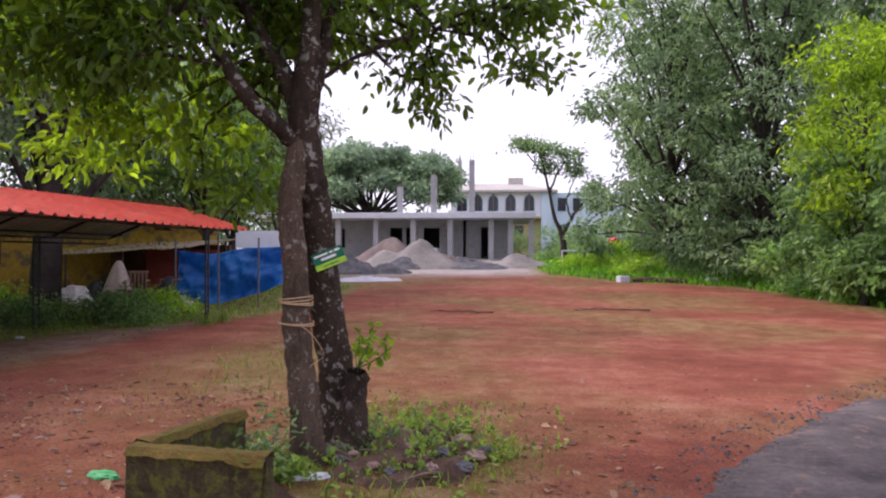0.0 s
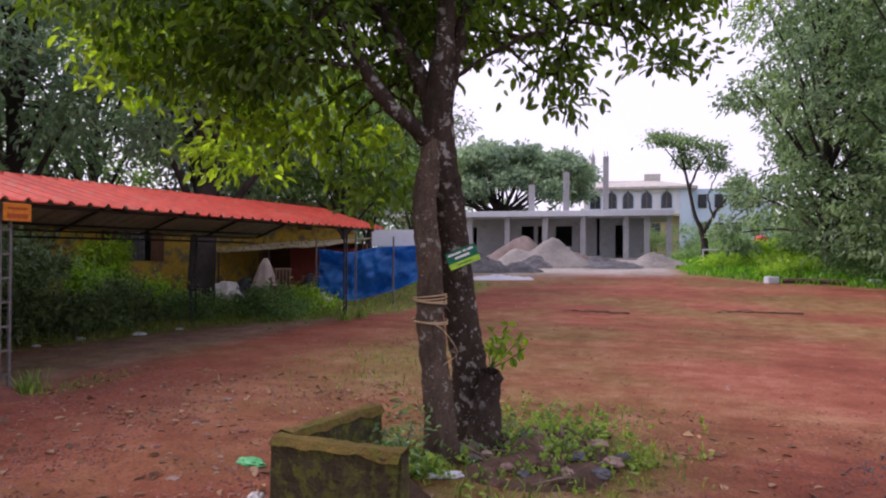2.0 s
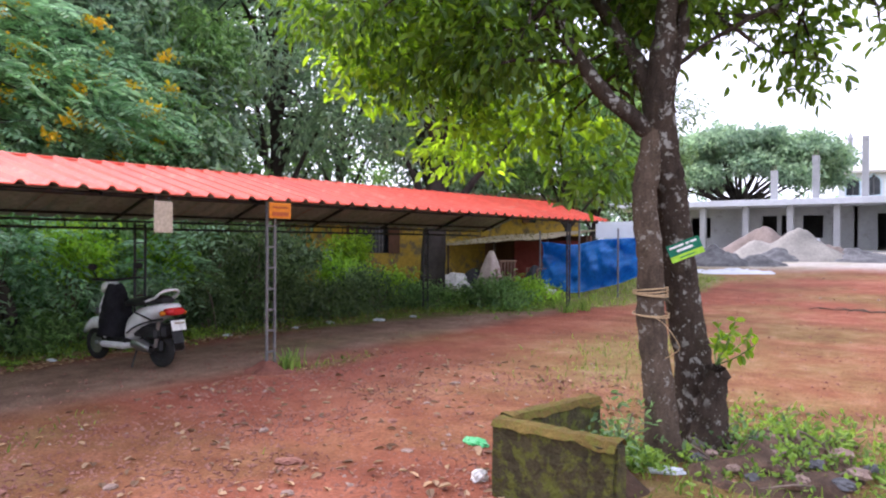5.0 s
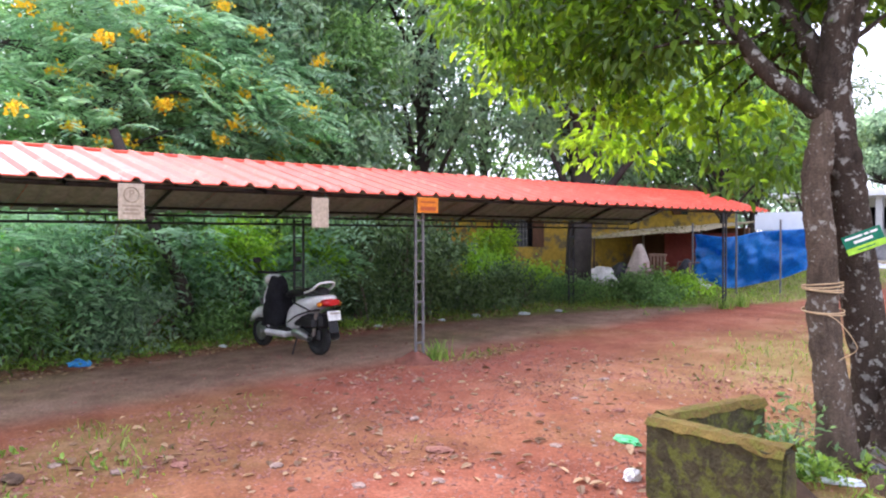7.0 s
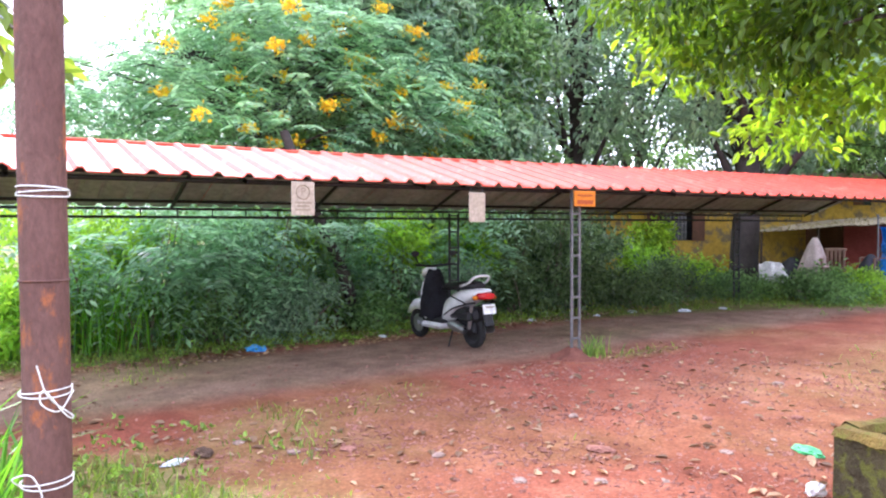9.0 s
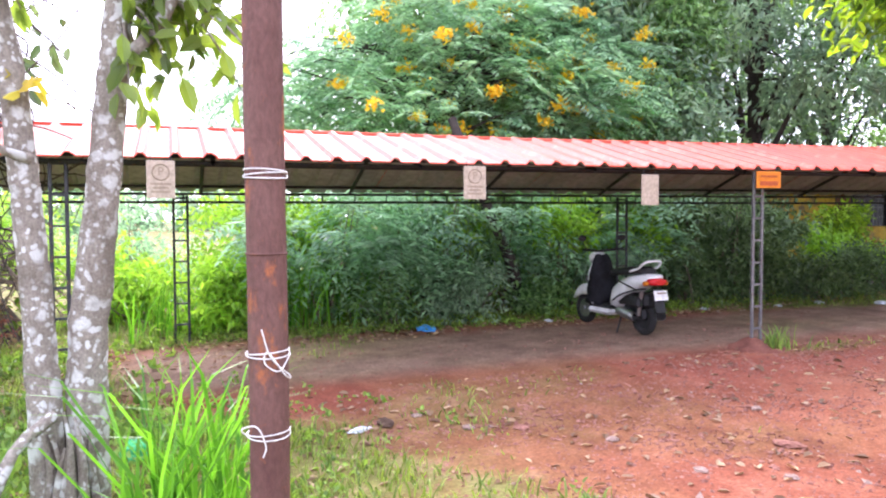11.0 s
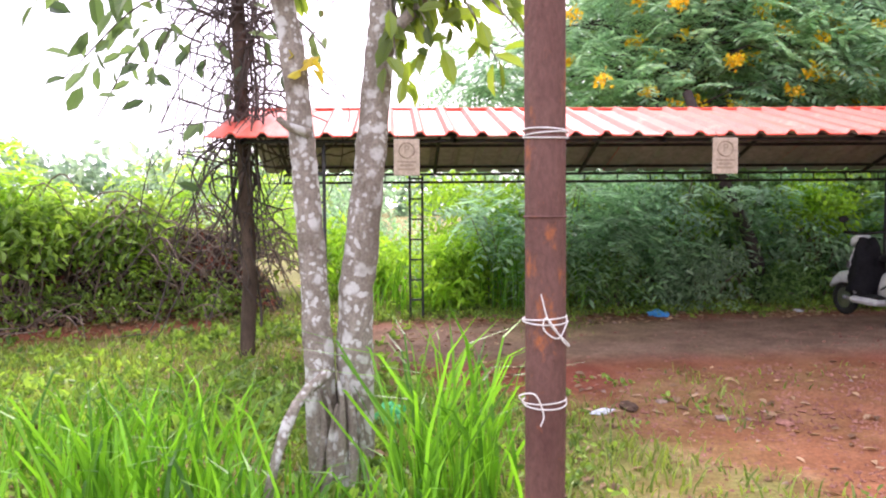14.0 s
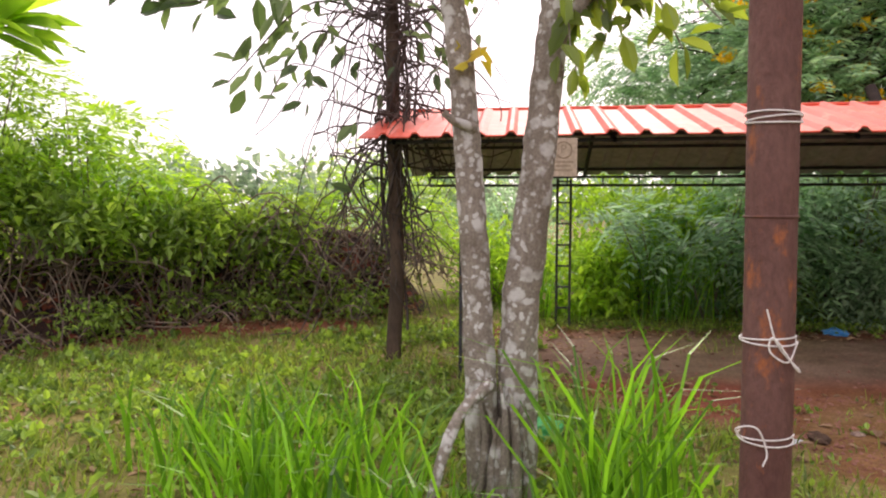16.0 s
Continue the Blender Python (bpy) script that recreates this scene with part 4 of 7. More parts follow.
def planter():
    """A mossy laterite block planter, open at the tree."""
    p = thing("stone_planter", "mossy laterite stone planter box at a tree's foot", "planter", (4.4, 1.6, 0.08))
    fl, fr, bl, br = Vector((4.04, 2.04)), Vector((3.92, 1.2)), Vector((5.02, 1.79)), Vector((4.86, 0.98))

    def wall(name, a, b, z0, z1, tilt=0.0):
        d = b - a
        bm = bmesh.new()
        bmesh.ops.create_cube(bm, size=1)
        bmesh.ops.scale(bm, vec=(d.length, 0.13, z1 - z0), verts=bm.verts)
        bmesh.ops.bevel(bm, geom=bm.edges[:], offset=0.018, segments=2, affect="EDGES")
        bmesh.ops.subdivide_edges(bm, edges=[e for e in bm.edges if e.calc_length() > 0.2], cuts=9, use_grid_fill=True)
        for v in bm.verts:
            q = noise.noise(v.co * 7 + Vector((d.x * 9, d.y * 9, 0)))
            q2 = noise.noise(v.co * 19)
            v.co += Vector((0, 0.016 * q + 0.007 * q2, 0.016 * q2 if v.co.z > 0 else 0))
        c = (a + b) / 2 - Vector((4.4, 1.6))
        bmesh.ops.transform(bm, matrix=Matrix.Translation((c.x, c.y, (z0 + z1) / 2)) @ Matrix.Rotation(math.atan2(d.y, d.x), 4, "Z") @ Matrix.Rotation(tilt, 4, "Y"), verts=bm.verts)
        return part(name, bm, M["moss_block"], p)

    def cap(a, b, z):
        d = b - a
        n = 26
        bm = bmesh.new()
        bmesh.ops.create_grid(bm, x_segments=n, y_segments=5, size=0.5)
        bmesh.ops.scale(bm, vec=(d.length * 0.99, 0.15, 1), verts=bm.verts)
        for v in bm.verts:
            edge = abs(v.co.y) > 0.06
            v.co.z = 0.012 * noise.noise(v.co * 14) + 0.012 - (0.045 + 0.03 * noise.noise(v.co * 9) if edge else 0)
            v.co.y *= 1 + 0.06 * noise.noise(v.co * 11)
        c = (a + b) / 2 - Vector((4.4, 1.6))
        bmesh.ops.transform(bm, matrix=Matrix.Translation((c.x, c.y, z)) @ Matrix.Rotation(math.atan2(d.y, d.x), 4, "Z"), verts=bm.verts)
        part("moss_cap", bm, M["moss"], p, "yellow-green moss along the wall top")

    wall("front_wall", fl, fr, -0.1, 0.47)
    wall("side_wall", fl + (bl - fl) * 0.07, bl, -0.1, 0.47)
    cap(fl, fr, 0.472)
    cap(fl + (bl - fl) * 0.08, bl, 0.472)
    bm = bmesh.new()
    bmesh.ops.create_grid(bm, x_segments=14, y_segments=14, size=0.5)
    for v in bm.verts:
        u, w = v.co.x + 0.5, v.co.y + 0.5
        q = fl + (fr - fl) * (0.06 + 0.88 * u) + (bl - fl) * (0.08 + 0.88 * w)
        v.co = Vector((q.x - 4.4, q.y - 1.6, -0.13 + 0.33 * min(1, (1 - u) * 2.2) * min(1, (1 - w) * 2.2) + 0.05 * noise.noise(Vector((u * 4, w * 4, 0)))))
    part("soil_fill", bm, M["black_hole"], p, "dark soil filling")


planter()


# ---- rusty pipe with ropes ----
def rusty_pipe():
    x, y = 0.262, 2.57
    z0 = float(height(x, y))
    p = thing("rusty_pipe_post", "tall rusty iron pipe post with white ropes tied round it", "post", (x, y, z0))
    zs = np.linspace(-0.2, 3.6, 40)
    part("pipe", tubes("pipe", [(np.stack([0.012 * (zs - 1.3) * 0 + 0.004 * np.sin(zs * 2), 0 * zs, zs], -1), 0.071, 20)], M["rust"]), None, p)
    for zc in (1.45, 0.3):
        pts = [(math.cos(a) * 0.0725, math.sin(a) * 0.0725, zc) for a in np.linspace(0, 2 * math.pi, 25)]
        part("weld_band", tubes("weld_band", [(np.array(pts), 0.004, 5)], M["rust"]), None, p)
    for z, loops, tail in ((1.72, 3, 0), (1.09, 2, 1), (0.80, 2, 2)):
        line = []
        for k in range(loops):
            for a in np.linspace(0, 2 * math.pi, 26)[:-1]:
                line.append((math.cos(a) * 0.076, math.sin(a) * 0.076, z + 0.011 * k + 0.006 * math.sin(a + k * 2)))
        part("rope", tubes("rope", [(np.array(line), 0.0027, 5)], M["rope"]), None, p, "white plastic rope wound round the pipe")
        if tail == 1:
            loop = smooth_line([(0.078, -0.02, z), (0.03, -0.083, z - 0.05), (-0.02, -0.085, z - 0.02), (-0.01, -0.085, z + 0.02), (0.05, -0.085, z - 0.065), (0.072, -0.05, z - 0.075), (0.0, -0.084, z + 0.0), (-0.03, -0.082, z + 0.1)], 30)
            part("rope_end", tubes("rope_end", [(loop, 0.0028, 5)], M["rope"]), None, p)
        if tail == 2:
            loop = smooth_line([(-0.07, -0.03, z), (-0.1, -0.06, z + 0.04), (-0.05, -0.085, z + 0.05), (-0.02, -0.083, z - 0.02), (-0.03, -0.083, z - 0.06)], 20)
            part("rope_end", tubes("rope_end", [(loop, 0.0028, 5)], M["rope"]), None, p)


rusty_pipe()


# ---- pale double-stemmed tree ----
def pale_tree():
    base = np.array([-0.55, 3.95, 0.02])
    s1 = smooth_line([(-0.63, 3.88, -0.05), (-0.65, 3.92, 0.58), (-0.68, 3.98, 1.04), (-0.72, 4.02, 1.65), (-0.78, 4.03, 2.3), (-0.83, 4.02, 2.62), (-0.95, 4.0, 3.4)], 70, 0.002)
    s2 = smooth_line([(-0.48, 3.95, -0.05), (-0.47, 3.97, 0.57), (-0.46, 3.99, 0.99), (-0.39, 4.0, 1.62), (-0.34, 4.02, 2.14), (-0.30, 4.04, 2.56), (-0.24, 4.06, 3.4)], 70, 0.002)
    lines = [(s1, np.linspace(0.085, 0.055, 70), 20, 0.012), (s2, np.linspace(0.108, 0.064, 70), 20, 0.012)]
    lines.append((smooth_line([(-0.33, 4.0, 2.3), (-0.22, 3.96, 2.45), (-0.08, 3.94, 2.62), (0.05, 3.92, 2.95)], 10), np.linspace(0.05, 0.03, 10), 8, 0.05))
    lines.append((smooth_line([(-0.6, 3.8, 0.66), (-0.73, 3.6, 0.56), (-0.82, 3.42, 0.3), (-0.86, 3.36, 0.0)], 10), np.linspace(0.03, 0.024, 10), 8, 0.06))
    lines.append((smooth_line([(-0.7, 3.98, 1.9), (-0.79, 3.9, 1.93), (-0.84, 3.88, 1.97)], 5), np.linspace(0.03, 0.02, 5), 7, 0.06))
    for k in range(9):
        a = rng.uniform(3.3, 6.1)
        x0 = np.array([-0.55 + 0.12 * math.cos(a), 3.9 + 0.11 * math.sin(a), rng.uniform(0.35, 0.7)])
        lines.append((smooth_line([x0, x0 + (rng.normal(0, 0.03), -0.03, -0.25), x0 + (0.1 * math.cos(a), -0.07, -0.75)], 7), np.linspace(0.01, 0.034, 7), 6, 0.1))
    t = thing("lichen_bark_tree", "slim tree with two pale lichen-spotted stems and broad leaves", "tree", tuple(base))
    part("trunk", knobbly(tubes("trunk", [(p - base, *r) for p, *r in lines], M["bark_pale"]), 10, 0.009, 2.0), None, t)
    # sprays of broad leaves hanging at the top
    twigs, leaves = [], []

    def spray(a, b, n, size, droop=0.25):
        a, b = np.array(a, float), np.array(b, float)
        m = (a + b) / 2 + np.array([0, 0, 0.08])
        p = smooth_line([a, m, b], 10)
        twigs.append((p - base, np.linspace(0.012, 0.004, 10), 5))
        q = p[rng.integers(4, 10, n)] + rng.normal(0, 0.03, (n, 3))
        w = unit(b - a) * 0.7 + rng.normal(0, 0.6, (n, 3)) - (0, 0, droop)
        L = size * rng.uniform(0.7, 1.2, n)
        leaves.append(broad_leaf_arrays(q, w, L, L * 0.45, roll=np.array([0, 0, 1.0]) + rng.normal(0, 0.5, (n, 3))))

    for k in range(24):
        a = np.array([-0.05, 3.93, 2.75]) if k % 2 else np.array([-0.28, 4.03, 2.7])
        spray(a, a + (rng.uniform(-0.1, 0.55), rng.uniform(-0.3, 0.4), rng.uniform(-0.5, 0.25)), 11, 0.165)
    for k in range(5):
        a = np.array([-0.86, 4.0, 2.8])
        spray(a, a + (rng.uniform(-0.5, 0.2), rng.uniform(-0.4, 0.3), rng.uniform(-0.3, 0.3)), 8, 0.15)
    for tw in twigs:
        part("twig", tubes("twig", [tw], M["bark_pale"]), None, t)
    v, f = merge(leaves)
    part("crown", np_mesh("crown", v - base, f, M["leaf_olive"]), None, t)
    n = 6
    q = np.array([-0.73, 3.96, 2.25]) - base + rng.normal(0, 0.035, (n, 3))
    v, f = broad_leaf_arrays(q, rng.normal(0, 0.7, (n, 3)) - (0, 0, 0.3), 0.11, 0.06)
    part("yellowed_leaves", np_mesh("yellowed_leaves", v, f, M["yellow_leaf"]), None, t, "a few yellowing leaves")


pale_tree()


# ---- wider woods ----
def forest_tree(x, y, h, spread, leaf="leaf_dark", bark="bark_far", clumps=650, per=16, size=0.2, low=0.35, r=0.16, label="tall dark-leaved tree behind the shed", name="forest_tree", lean=(0, 0), hollow=0.3, cl=0.35, masses=14, puff=1.0):
    """A tall tree: leaf masses at the ends of limbs, with gaps between them."""
    z = float(height(x, y))
    top = np.array([x + lean[0], y + lean[1], z + h])
    tr = smooth_line([(x, y, z - 0.1), (x + 0.1 + lean[0] * 0.3, y + lean[1] * 0.3, z + h * 0.35), tuple(top - (0, 0, h * 0.2))], 12, 0.03)
    lines = [(tr, np.linspace(r, r * 0.35, 12), 9, 0.05)]
    blobs = []
    for k in range(masses):
        a = 2.4 * k + rng.uniform(-0.5, 0.5)
        u = low + (0.95 - low) * ((k + rng.random()) / masses)
        w = spread * rng.uniform(0.3, 0.85) * (1.2 - 0.55 * u)
        c = np.array([x + lean[0] * u + math.cos(a) * w, y + lean[1] * u + math.sin(a) * w, z + h * u])
        q = puff * rng.uniform(0.75, 1.2)
        blobs.append((c, (spread * 0.34 * q, spread * 0.34 * q, h * 0.085 * q)))
        st = tr[min(11, max(2, int(11 * (u - 0.12))))]
        lines.append((smooth_line([st, (st + c) / 2 + (0, 0, 0.25), c], 8), np.linspace(r * 0.4, r * 0.1, 8), 6))
    blobs.append((top - (0, 0, h * 0.12), (spread * 0.5, spread * 0.5, h * 0.14)))
    crown, cl_pts = crown_leaves(blobs, clumps, per, cl, size, size * 0.42, 0.4, hollow=hollow)
    lines += limbs_to(cl_pts, tr[4:], 40, r * 0.18, 4)
    return plant_tree(name, label, lines, crown, bark, leaf, at=(x, y, z))


for x, y, h, s, r, lo in ((14.15, 9.5, 8.5, 3.0, 0.34, 0.38), (12.4, 13.0, 9.5, 3.2, 0.24, 0.34), (17.5, 15.5, 10, 3.4, 0.2, 0.34), (9.0, 14.5, 9, 3.2, 0.16, 0.35), (21, 14, 10, 3.2, 0.18, 0.4), (10.5, 18, 11, 4, 0.2, 0.4), (15, 20, 12, 4.0, 0.2, 0.4), (7.2, 17.5, 10, 4, 0.2, 0.35)):
    forest_tree(x, y, h, s, leaf="leaf_dark" if rng.random() < 0.6 else "leaf_mid", r=r, low=lo, clumps=720, per=18, size=0.21, cl=0.26)
forest_tree(8.2, 13.4, 7.5, 2.6, leaf="leaf_dark", low=0.28, clumps=700, per=18, cl=0.26)
forest_tree(10.6, 15.4, 9.5, 3.0, leaf="leaf_mid", low=0.3, clumps=700, per=18, cl=0.26)
forest_tree(9.8, 12.9, 6.2, 2.2, leaf="leaf_mid", low=0.3, clumps=560, per=18, cl=0.26)
forest_tree(19.5, 8.5, 6.5, 2.4, leaf="leaf_mid", low=0.42, r=0.12)
forest_tree(5.0, 15.5, 8, 3.2, leaf="leaf_mid")
forest_tree(24, 9.5, 7.5, 2.8, leaf="leaf_shaded", low=0.36)
for x, y, h, s in ((20.5, 12.2, 7.5, 2.8), (26, 13.5, 9, 3.2), (29, 9.5, 8, 2.8)):
    forest_tree(x, y, h, s, leaf="leaf_shaded", low=0.26, clumps=620, per=18, cl=0.26, puff=1.2)

# large trees past the field
for x, y, h, s in ((30.5, -6.6, 13, 4.4), (27.8, -9.4, 13.5, 4.4), (31.5, -12.5, 14, 4.5), (24.5, -12.6, 12, 3.8), (35.5, -8.6, 12, 4.0)):
    forest_tree(x, y, h, s, leaf="leaf_pale", clumps=680, per=22, size=0.27, low=0.07, r=0.24, hollow=0.5, label="big grey-green tree at the field's edge", name="field_tree", cl=0.27, masses=36, puff=0.72)
for x, y, h, s in ((21.5, -9.5, 4.2, 2.2), (19.2, -10.2, 4.6, 2.2), (24.2, -10.2, 5, 2.3)):
    forest_tree(x, y, h, s, leaf="leaf_mid", clumps=420, per=16, size=0.24, low=0.1, r=0.08, label="leafy sapling at the field's edge", name="sapling", cl=0.22, masses=18, puff=0.85)
forest_tree(20.0, -9.2, 7.5, 1.9, leaf="leaf_young_lit", clumps=300, per=14, size=0.22, low=0.35, r=0.09, label="light green sapling beside the field", name="sapling", cl=0.22)


# ---- shrubs and thickets ----
def shrub(x, y, w, h, leaf, n=260, per=16, size=0.09, depth=None, label="leafy shrub in the undergrowth behind the shed", low=0.12, broad=False, z=None, group="undergrowth shrubs", name="shrub", stems=9, frond=0.0):
    z = float(height(x, y)) if z is None else z
    d = depth or w
    base = np.array([x, y, z])
    blobs = []
    for k in range(7):
        a, u = rng.uniform(0, 6.28), rng.uniform(low, 0.85)
        blobs.append((base + (math.cos(a) * w * 0.3, math.sin(a) * d * 0.3, h * u), (w * 0.3, d * 0.3, h * 0.2)))
    if frond:
        c, d = in_ellipsoids(blobs, n, 0.3)
        v, f = frond_arrays(c, d * (1, 1, 0.6) + rng.normal(0, 0.4, d.shape) + (0, -0.2, 0.1), rng.uniform(0.6, 1.2, n) * frond, 6, 0.42, 0.5)
    else:
        (v, f), c = crown_leaves(blobs, n, per, 0.1 + 0.05 * w, size, size * 0.45, 0.25, broad=broad, hollow=0.2)
    v[:, 2] = np.maximum(v[:, 2], z + 0.01)
    lines = []
    for k in rng.choice(len(c), stems, replace=False):
        s = base + rng.normal(0, 0.12 * w, 3) * (1, 1, 0)
        lines.append((smooth_line([s, (s + c[k]) / 2 + rng.normal(0, 0.08, 3), c[k]], 7) - base, np.linspace(0.018, 0.005, 7), 5))
    t = thing(name, label, "shrub", tuple(base), group=group)
    part("stem", tubes("stem", lines, M["twig"]), None, t)
    part("foliage", np_mesh("foliage", v - base, f, M[leaf]), None, t)
    return t


# undergrowth wall behind the shed, tall and tangled; leaf colours carry its sun and shade
for x, y, w, h, leaf in (
    (1.6, 11.2, 1.8, 2.0, "leaf_bright"), (3.2, 10.6, 1.7, 2.3, "leaf_feather"), (4.4, 10.8, 1.8, 2.7, "leaf_mid"), (5.6, 10.6, 1.7, 2.5, "leaf_feather"), (6.9, 10.5, 1.8, 2.5, "leaf_mid"),
    (8.2, 10.6, 1.9, 2.5, "leaf_shaded"), (9.5, 10.4, 1.8, 2.1, "leaf_shaded"), (10.8, 11.0, 1.4, 1.5, "leaf_shaded"), (9.8, 11.6, 1.6, 2.1, "leaf_shaded"), (12.6, 11.0, 1.1, 1.5, "leaf_bright"), (13.3, 11.3, 1.0, 1.7, "leaf_young_lit"), (3.8, 12.6, 2.4, 3.2, "leaf_mid"), (6.2, 12.6, 2.6, 3.4, "leaf_dark"),
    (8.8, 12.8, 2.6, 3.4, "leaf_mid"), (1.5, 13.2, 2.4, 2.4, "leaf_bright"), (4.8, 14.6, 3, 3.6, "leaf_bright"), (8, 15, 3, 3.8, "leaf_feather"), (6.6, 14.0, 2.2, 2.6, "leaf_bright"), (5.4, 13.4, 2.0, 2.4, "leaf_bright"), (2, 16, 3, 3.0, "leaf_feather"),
    (-0.6, 11.4, 1.7, 1.7, "leaf_bright"), (-0.4, 13.8, 2.6, 2.1, "leaf_feather"), (0.4, 10.3, 1.0, 0.9, "leaf_bright"),
):
    shrub(x, y, w, h, leaf, n=210, per=15, size=0.14 if leaf != "leaf_feather" else 0.11, stems=14)
for x, y, w, h, leaf in ((2.6, 9.9, 1.0, 0.8, "leaf_mid"), (3.9, 9.6, 1.0, 0.9, "leaf_dark"), (5.2, 9.75, 0.8, 0.5, "leaf_mid"), (6.6, 9.6, 1.0, 1.0, "leaf_dark"), (7.8, 9.5, 1.1, 1.0, "leaf_shaded"), (8.9, 9.3, 1.0, 0.9, "leaf_shaded"), (9.9, 9.0, 1.0, 0.9, "leaf_shaded"), (10.9, 9.1, 1.2, 0.8, "leaf_shaded"), (11.8, 9.3, 1.2, 0.75, "leaf_shaded"), (12.8, 8.6, 1.1, 0.6, "leaf_mid"), (14.0, 8.0, 1.3, 0.6, "leaf_mid"), (15.0, 7.4, 1.2, 0.5, "leaf_bright"), (12.9, 9.9, 1.1, 0.9, "leaf_bright"), (13.6, 7.4, 1.2, 0.5, "leaf_mid")):
    shrub(x, y, w, h, leaf, n=150, per=13, size=0.1, low=0.05, label="low weedy shrub along the shed's back edge")

for x, y, w, h in ((2.1, 10.2, 1.3, 2.0), (2.9, 10.0, 1.3, 1.7), (3.7, 10.1, 1.2, 1.9), (1.3, 10.5, 1.2, 1.5), (5.0, 10.2, 1.1, 1.9), (6.4, 10.1, 1.2, 1.8), (7.4, 10.2, 1.2, 2.0)):
    shrub(x, y, w, h, "leaf_feather", n=170, frond=0.5, low=0.3, label="feathery-leaved shrub behind the shed")
# bright leaves put the sunlit patch behind the scooter into the colour
for x, y, w, h in ((5.75, 10.05, 0.8, 1.75), (4.0, 10.3, 0.7, 1.7), (7.2, 10.0, 0.7, 1.5)):
    shrub(x, y, w, h, "leaf_bright", n=120, per=12, size=0.1, low=0.55, broad=True, label="green shrub behind the shed, coloured as sunlit")


def flowering_tree():
    """Feathery-leaved tree with yellow blossom behind the shed."""
    base = np.array([4.6, 12.9, float(height(4.6, 12.9))])
    lines = [(smooth_line([base - (0, 0, 0.1), base + (-0.25, -0.9, 1.3), base + (-0.3, -0.6, 2.6), base + (-0.1, 0.1, 4.4)], 14, 0.02), np.linspace(0.12, 0.06, 14), 9, 0.06)]
    lines.append((smooth_line([(4.98, 9.85, 0.0), (4.82, 9.9, 0.9), (4.42, 10.05, 1.9), (4.15, 10.7, 3.2)], 12), np.linspace(0.1, 0.07, 12), 8, 0.06))
    blobs = [((5.2, 12.2, 4.4), (1.7, 1.2, 0.8)), ((7.0, 11.8, 3.9), (1.5, 1.0, 0.8)), ((3.6, 13.0, 4.2), (1.5, 1.3, 0.8)), ((2.6, 13.6, 3.6), (1.3, 1.2, 0.8)), ((4.8, 12.8, 5.3), (2.0, 1.3, 0.7)), ((6.6, 12.6, 5.2), (1.6, 1.1, 0.7)), ((7.9, 12.0, 3.4), (0.9, 0.8, 0.6)), ((8.3, 12.4, 4.6), (1.2, 0.9, 0.7)), ((1.6, 14.0, 4.2), (1.2, 1.1, 0.7)), ((4.6, 11.9, 3.2), (2.0, 0.8, 0.6))]
    c, d = in_ellipsoids(blobs, 2300, 0.25)
    way = d * (1, 1, 0.5) + rng.normal(0, 0.4, d.shape) + (0, -0.25, 0.05)
    crown = frond_arrays(c, way, rng.uniform(0.5, 0.95, len(c)), 10, 0.27)
    lines += limbs_to(c, lines[0][0][6:], 120, 0.022, 4)
    t = plant_tree("flowering_tree", "feathery tree with yellow blossom behind the shed roof", lines, crown, "bark_far", "leaf_feather", at=tuple(base))
    face = c[(c[:, 1] < 12.6)]
    spots = []
    for p in face[rng.permutation(len(face))]:
        if len(spots) < 48 and all(np.hypot(p[0] - q[0], p[2] - q[2]) > 0.42 for q in spots):
            spots.append(p)
    for p in spots:
        n = int(rng.uniform(30, 70))
        q = p + (-0.05, -0.5, 0.12) + rng.normal(0, 1, (n, 3)) * (0.075, 0.07, 0.055)
        v, f = broad_leaf_arrays(q, rng.normal(0, 1, (n, 3)), 0.075, 0.055)
        part("blossom", np_mesh("blossom", v - base, f, M["flower"]), None, t, "cluster of yellow flowers")


flowering_tree()


# ---- bank with dry tangle ----
def earth_bank():
    line = smooth_line([(-10, 4.8, 0), (-6.6, 7.1, 0), (-4.8, 8.9, 0), (-3.2, 9.7, 0), (-1.6, 10.3, 0)], 40)
    d = unit(np.gradient(line, axis=0))
    nrm = np.stack([-d[:, 1], d[:, 0], 0 * d[:, 0]], -1)
    us = np.linspace(-0.9, 1.6, 18)
    prof = 1.0 * np.exp(-((us - 0.55) / 0.62) ** 2)
    V = line[:, None] + nrm[:, None] * us[None, :, None]
    fade = np.clip(np.minimum(np.arange(40), 39 - np.arange(40)) / 5, 0, 1)
    V[..., 2] = height(V[..., 0], V[..., 1]) - 0.06 + (prof[None] * fade[:, None]) * (1 + 0.35 * fbm(V[..., 0], V[..., 1], 2.5, 2))
    k = len(us)
    i, j = np.meshgrid(np.arange(39), np.arange(k - 1), indexing="ij")
    a = (i * k + j).ravel()
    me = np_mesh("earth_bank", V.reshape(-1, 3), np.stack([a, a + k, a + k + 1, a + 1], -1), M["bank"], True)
    tagged(new("earth_bank", me), "earth bank with shade in its dark soil, under dry creepers", "bank", kind="structure")
    return line, nrm


# dark soil, with the purplish shade under the shrubs in its colour; red stains
M["bank"] = surface("shaded_bank_soil", (0.022, 0.016, 0.016), (0.075, 0.042, 0.034), 3, 25, 1.0, bump=1.0, stain=(0.26, 0.07, 0.04), stain_at=0.56)
bank_line, bank_nrm = earth_bank()


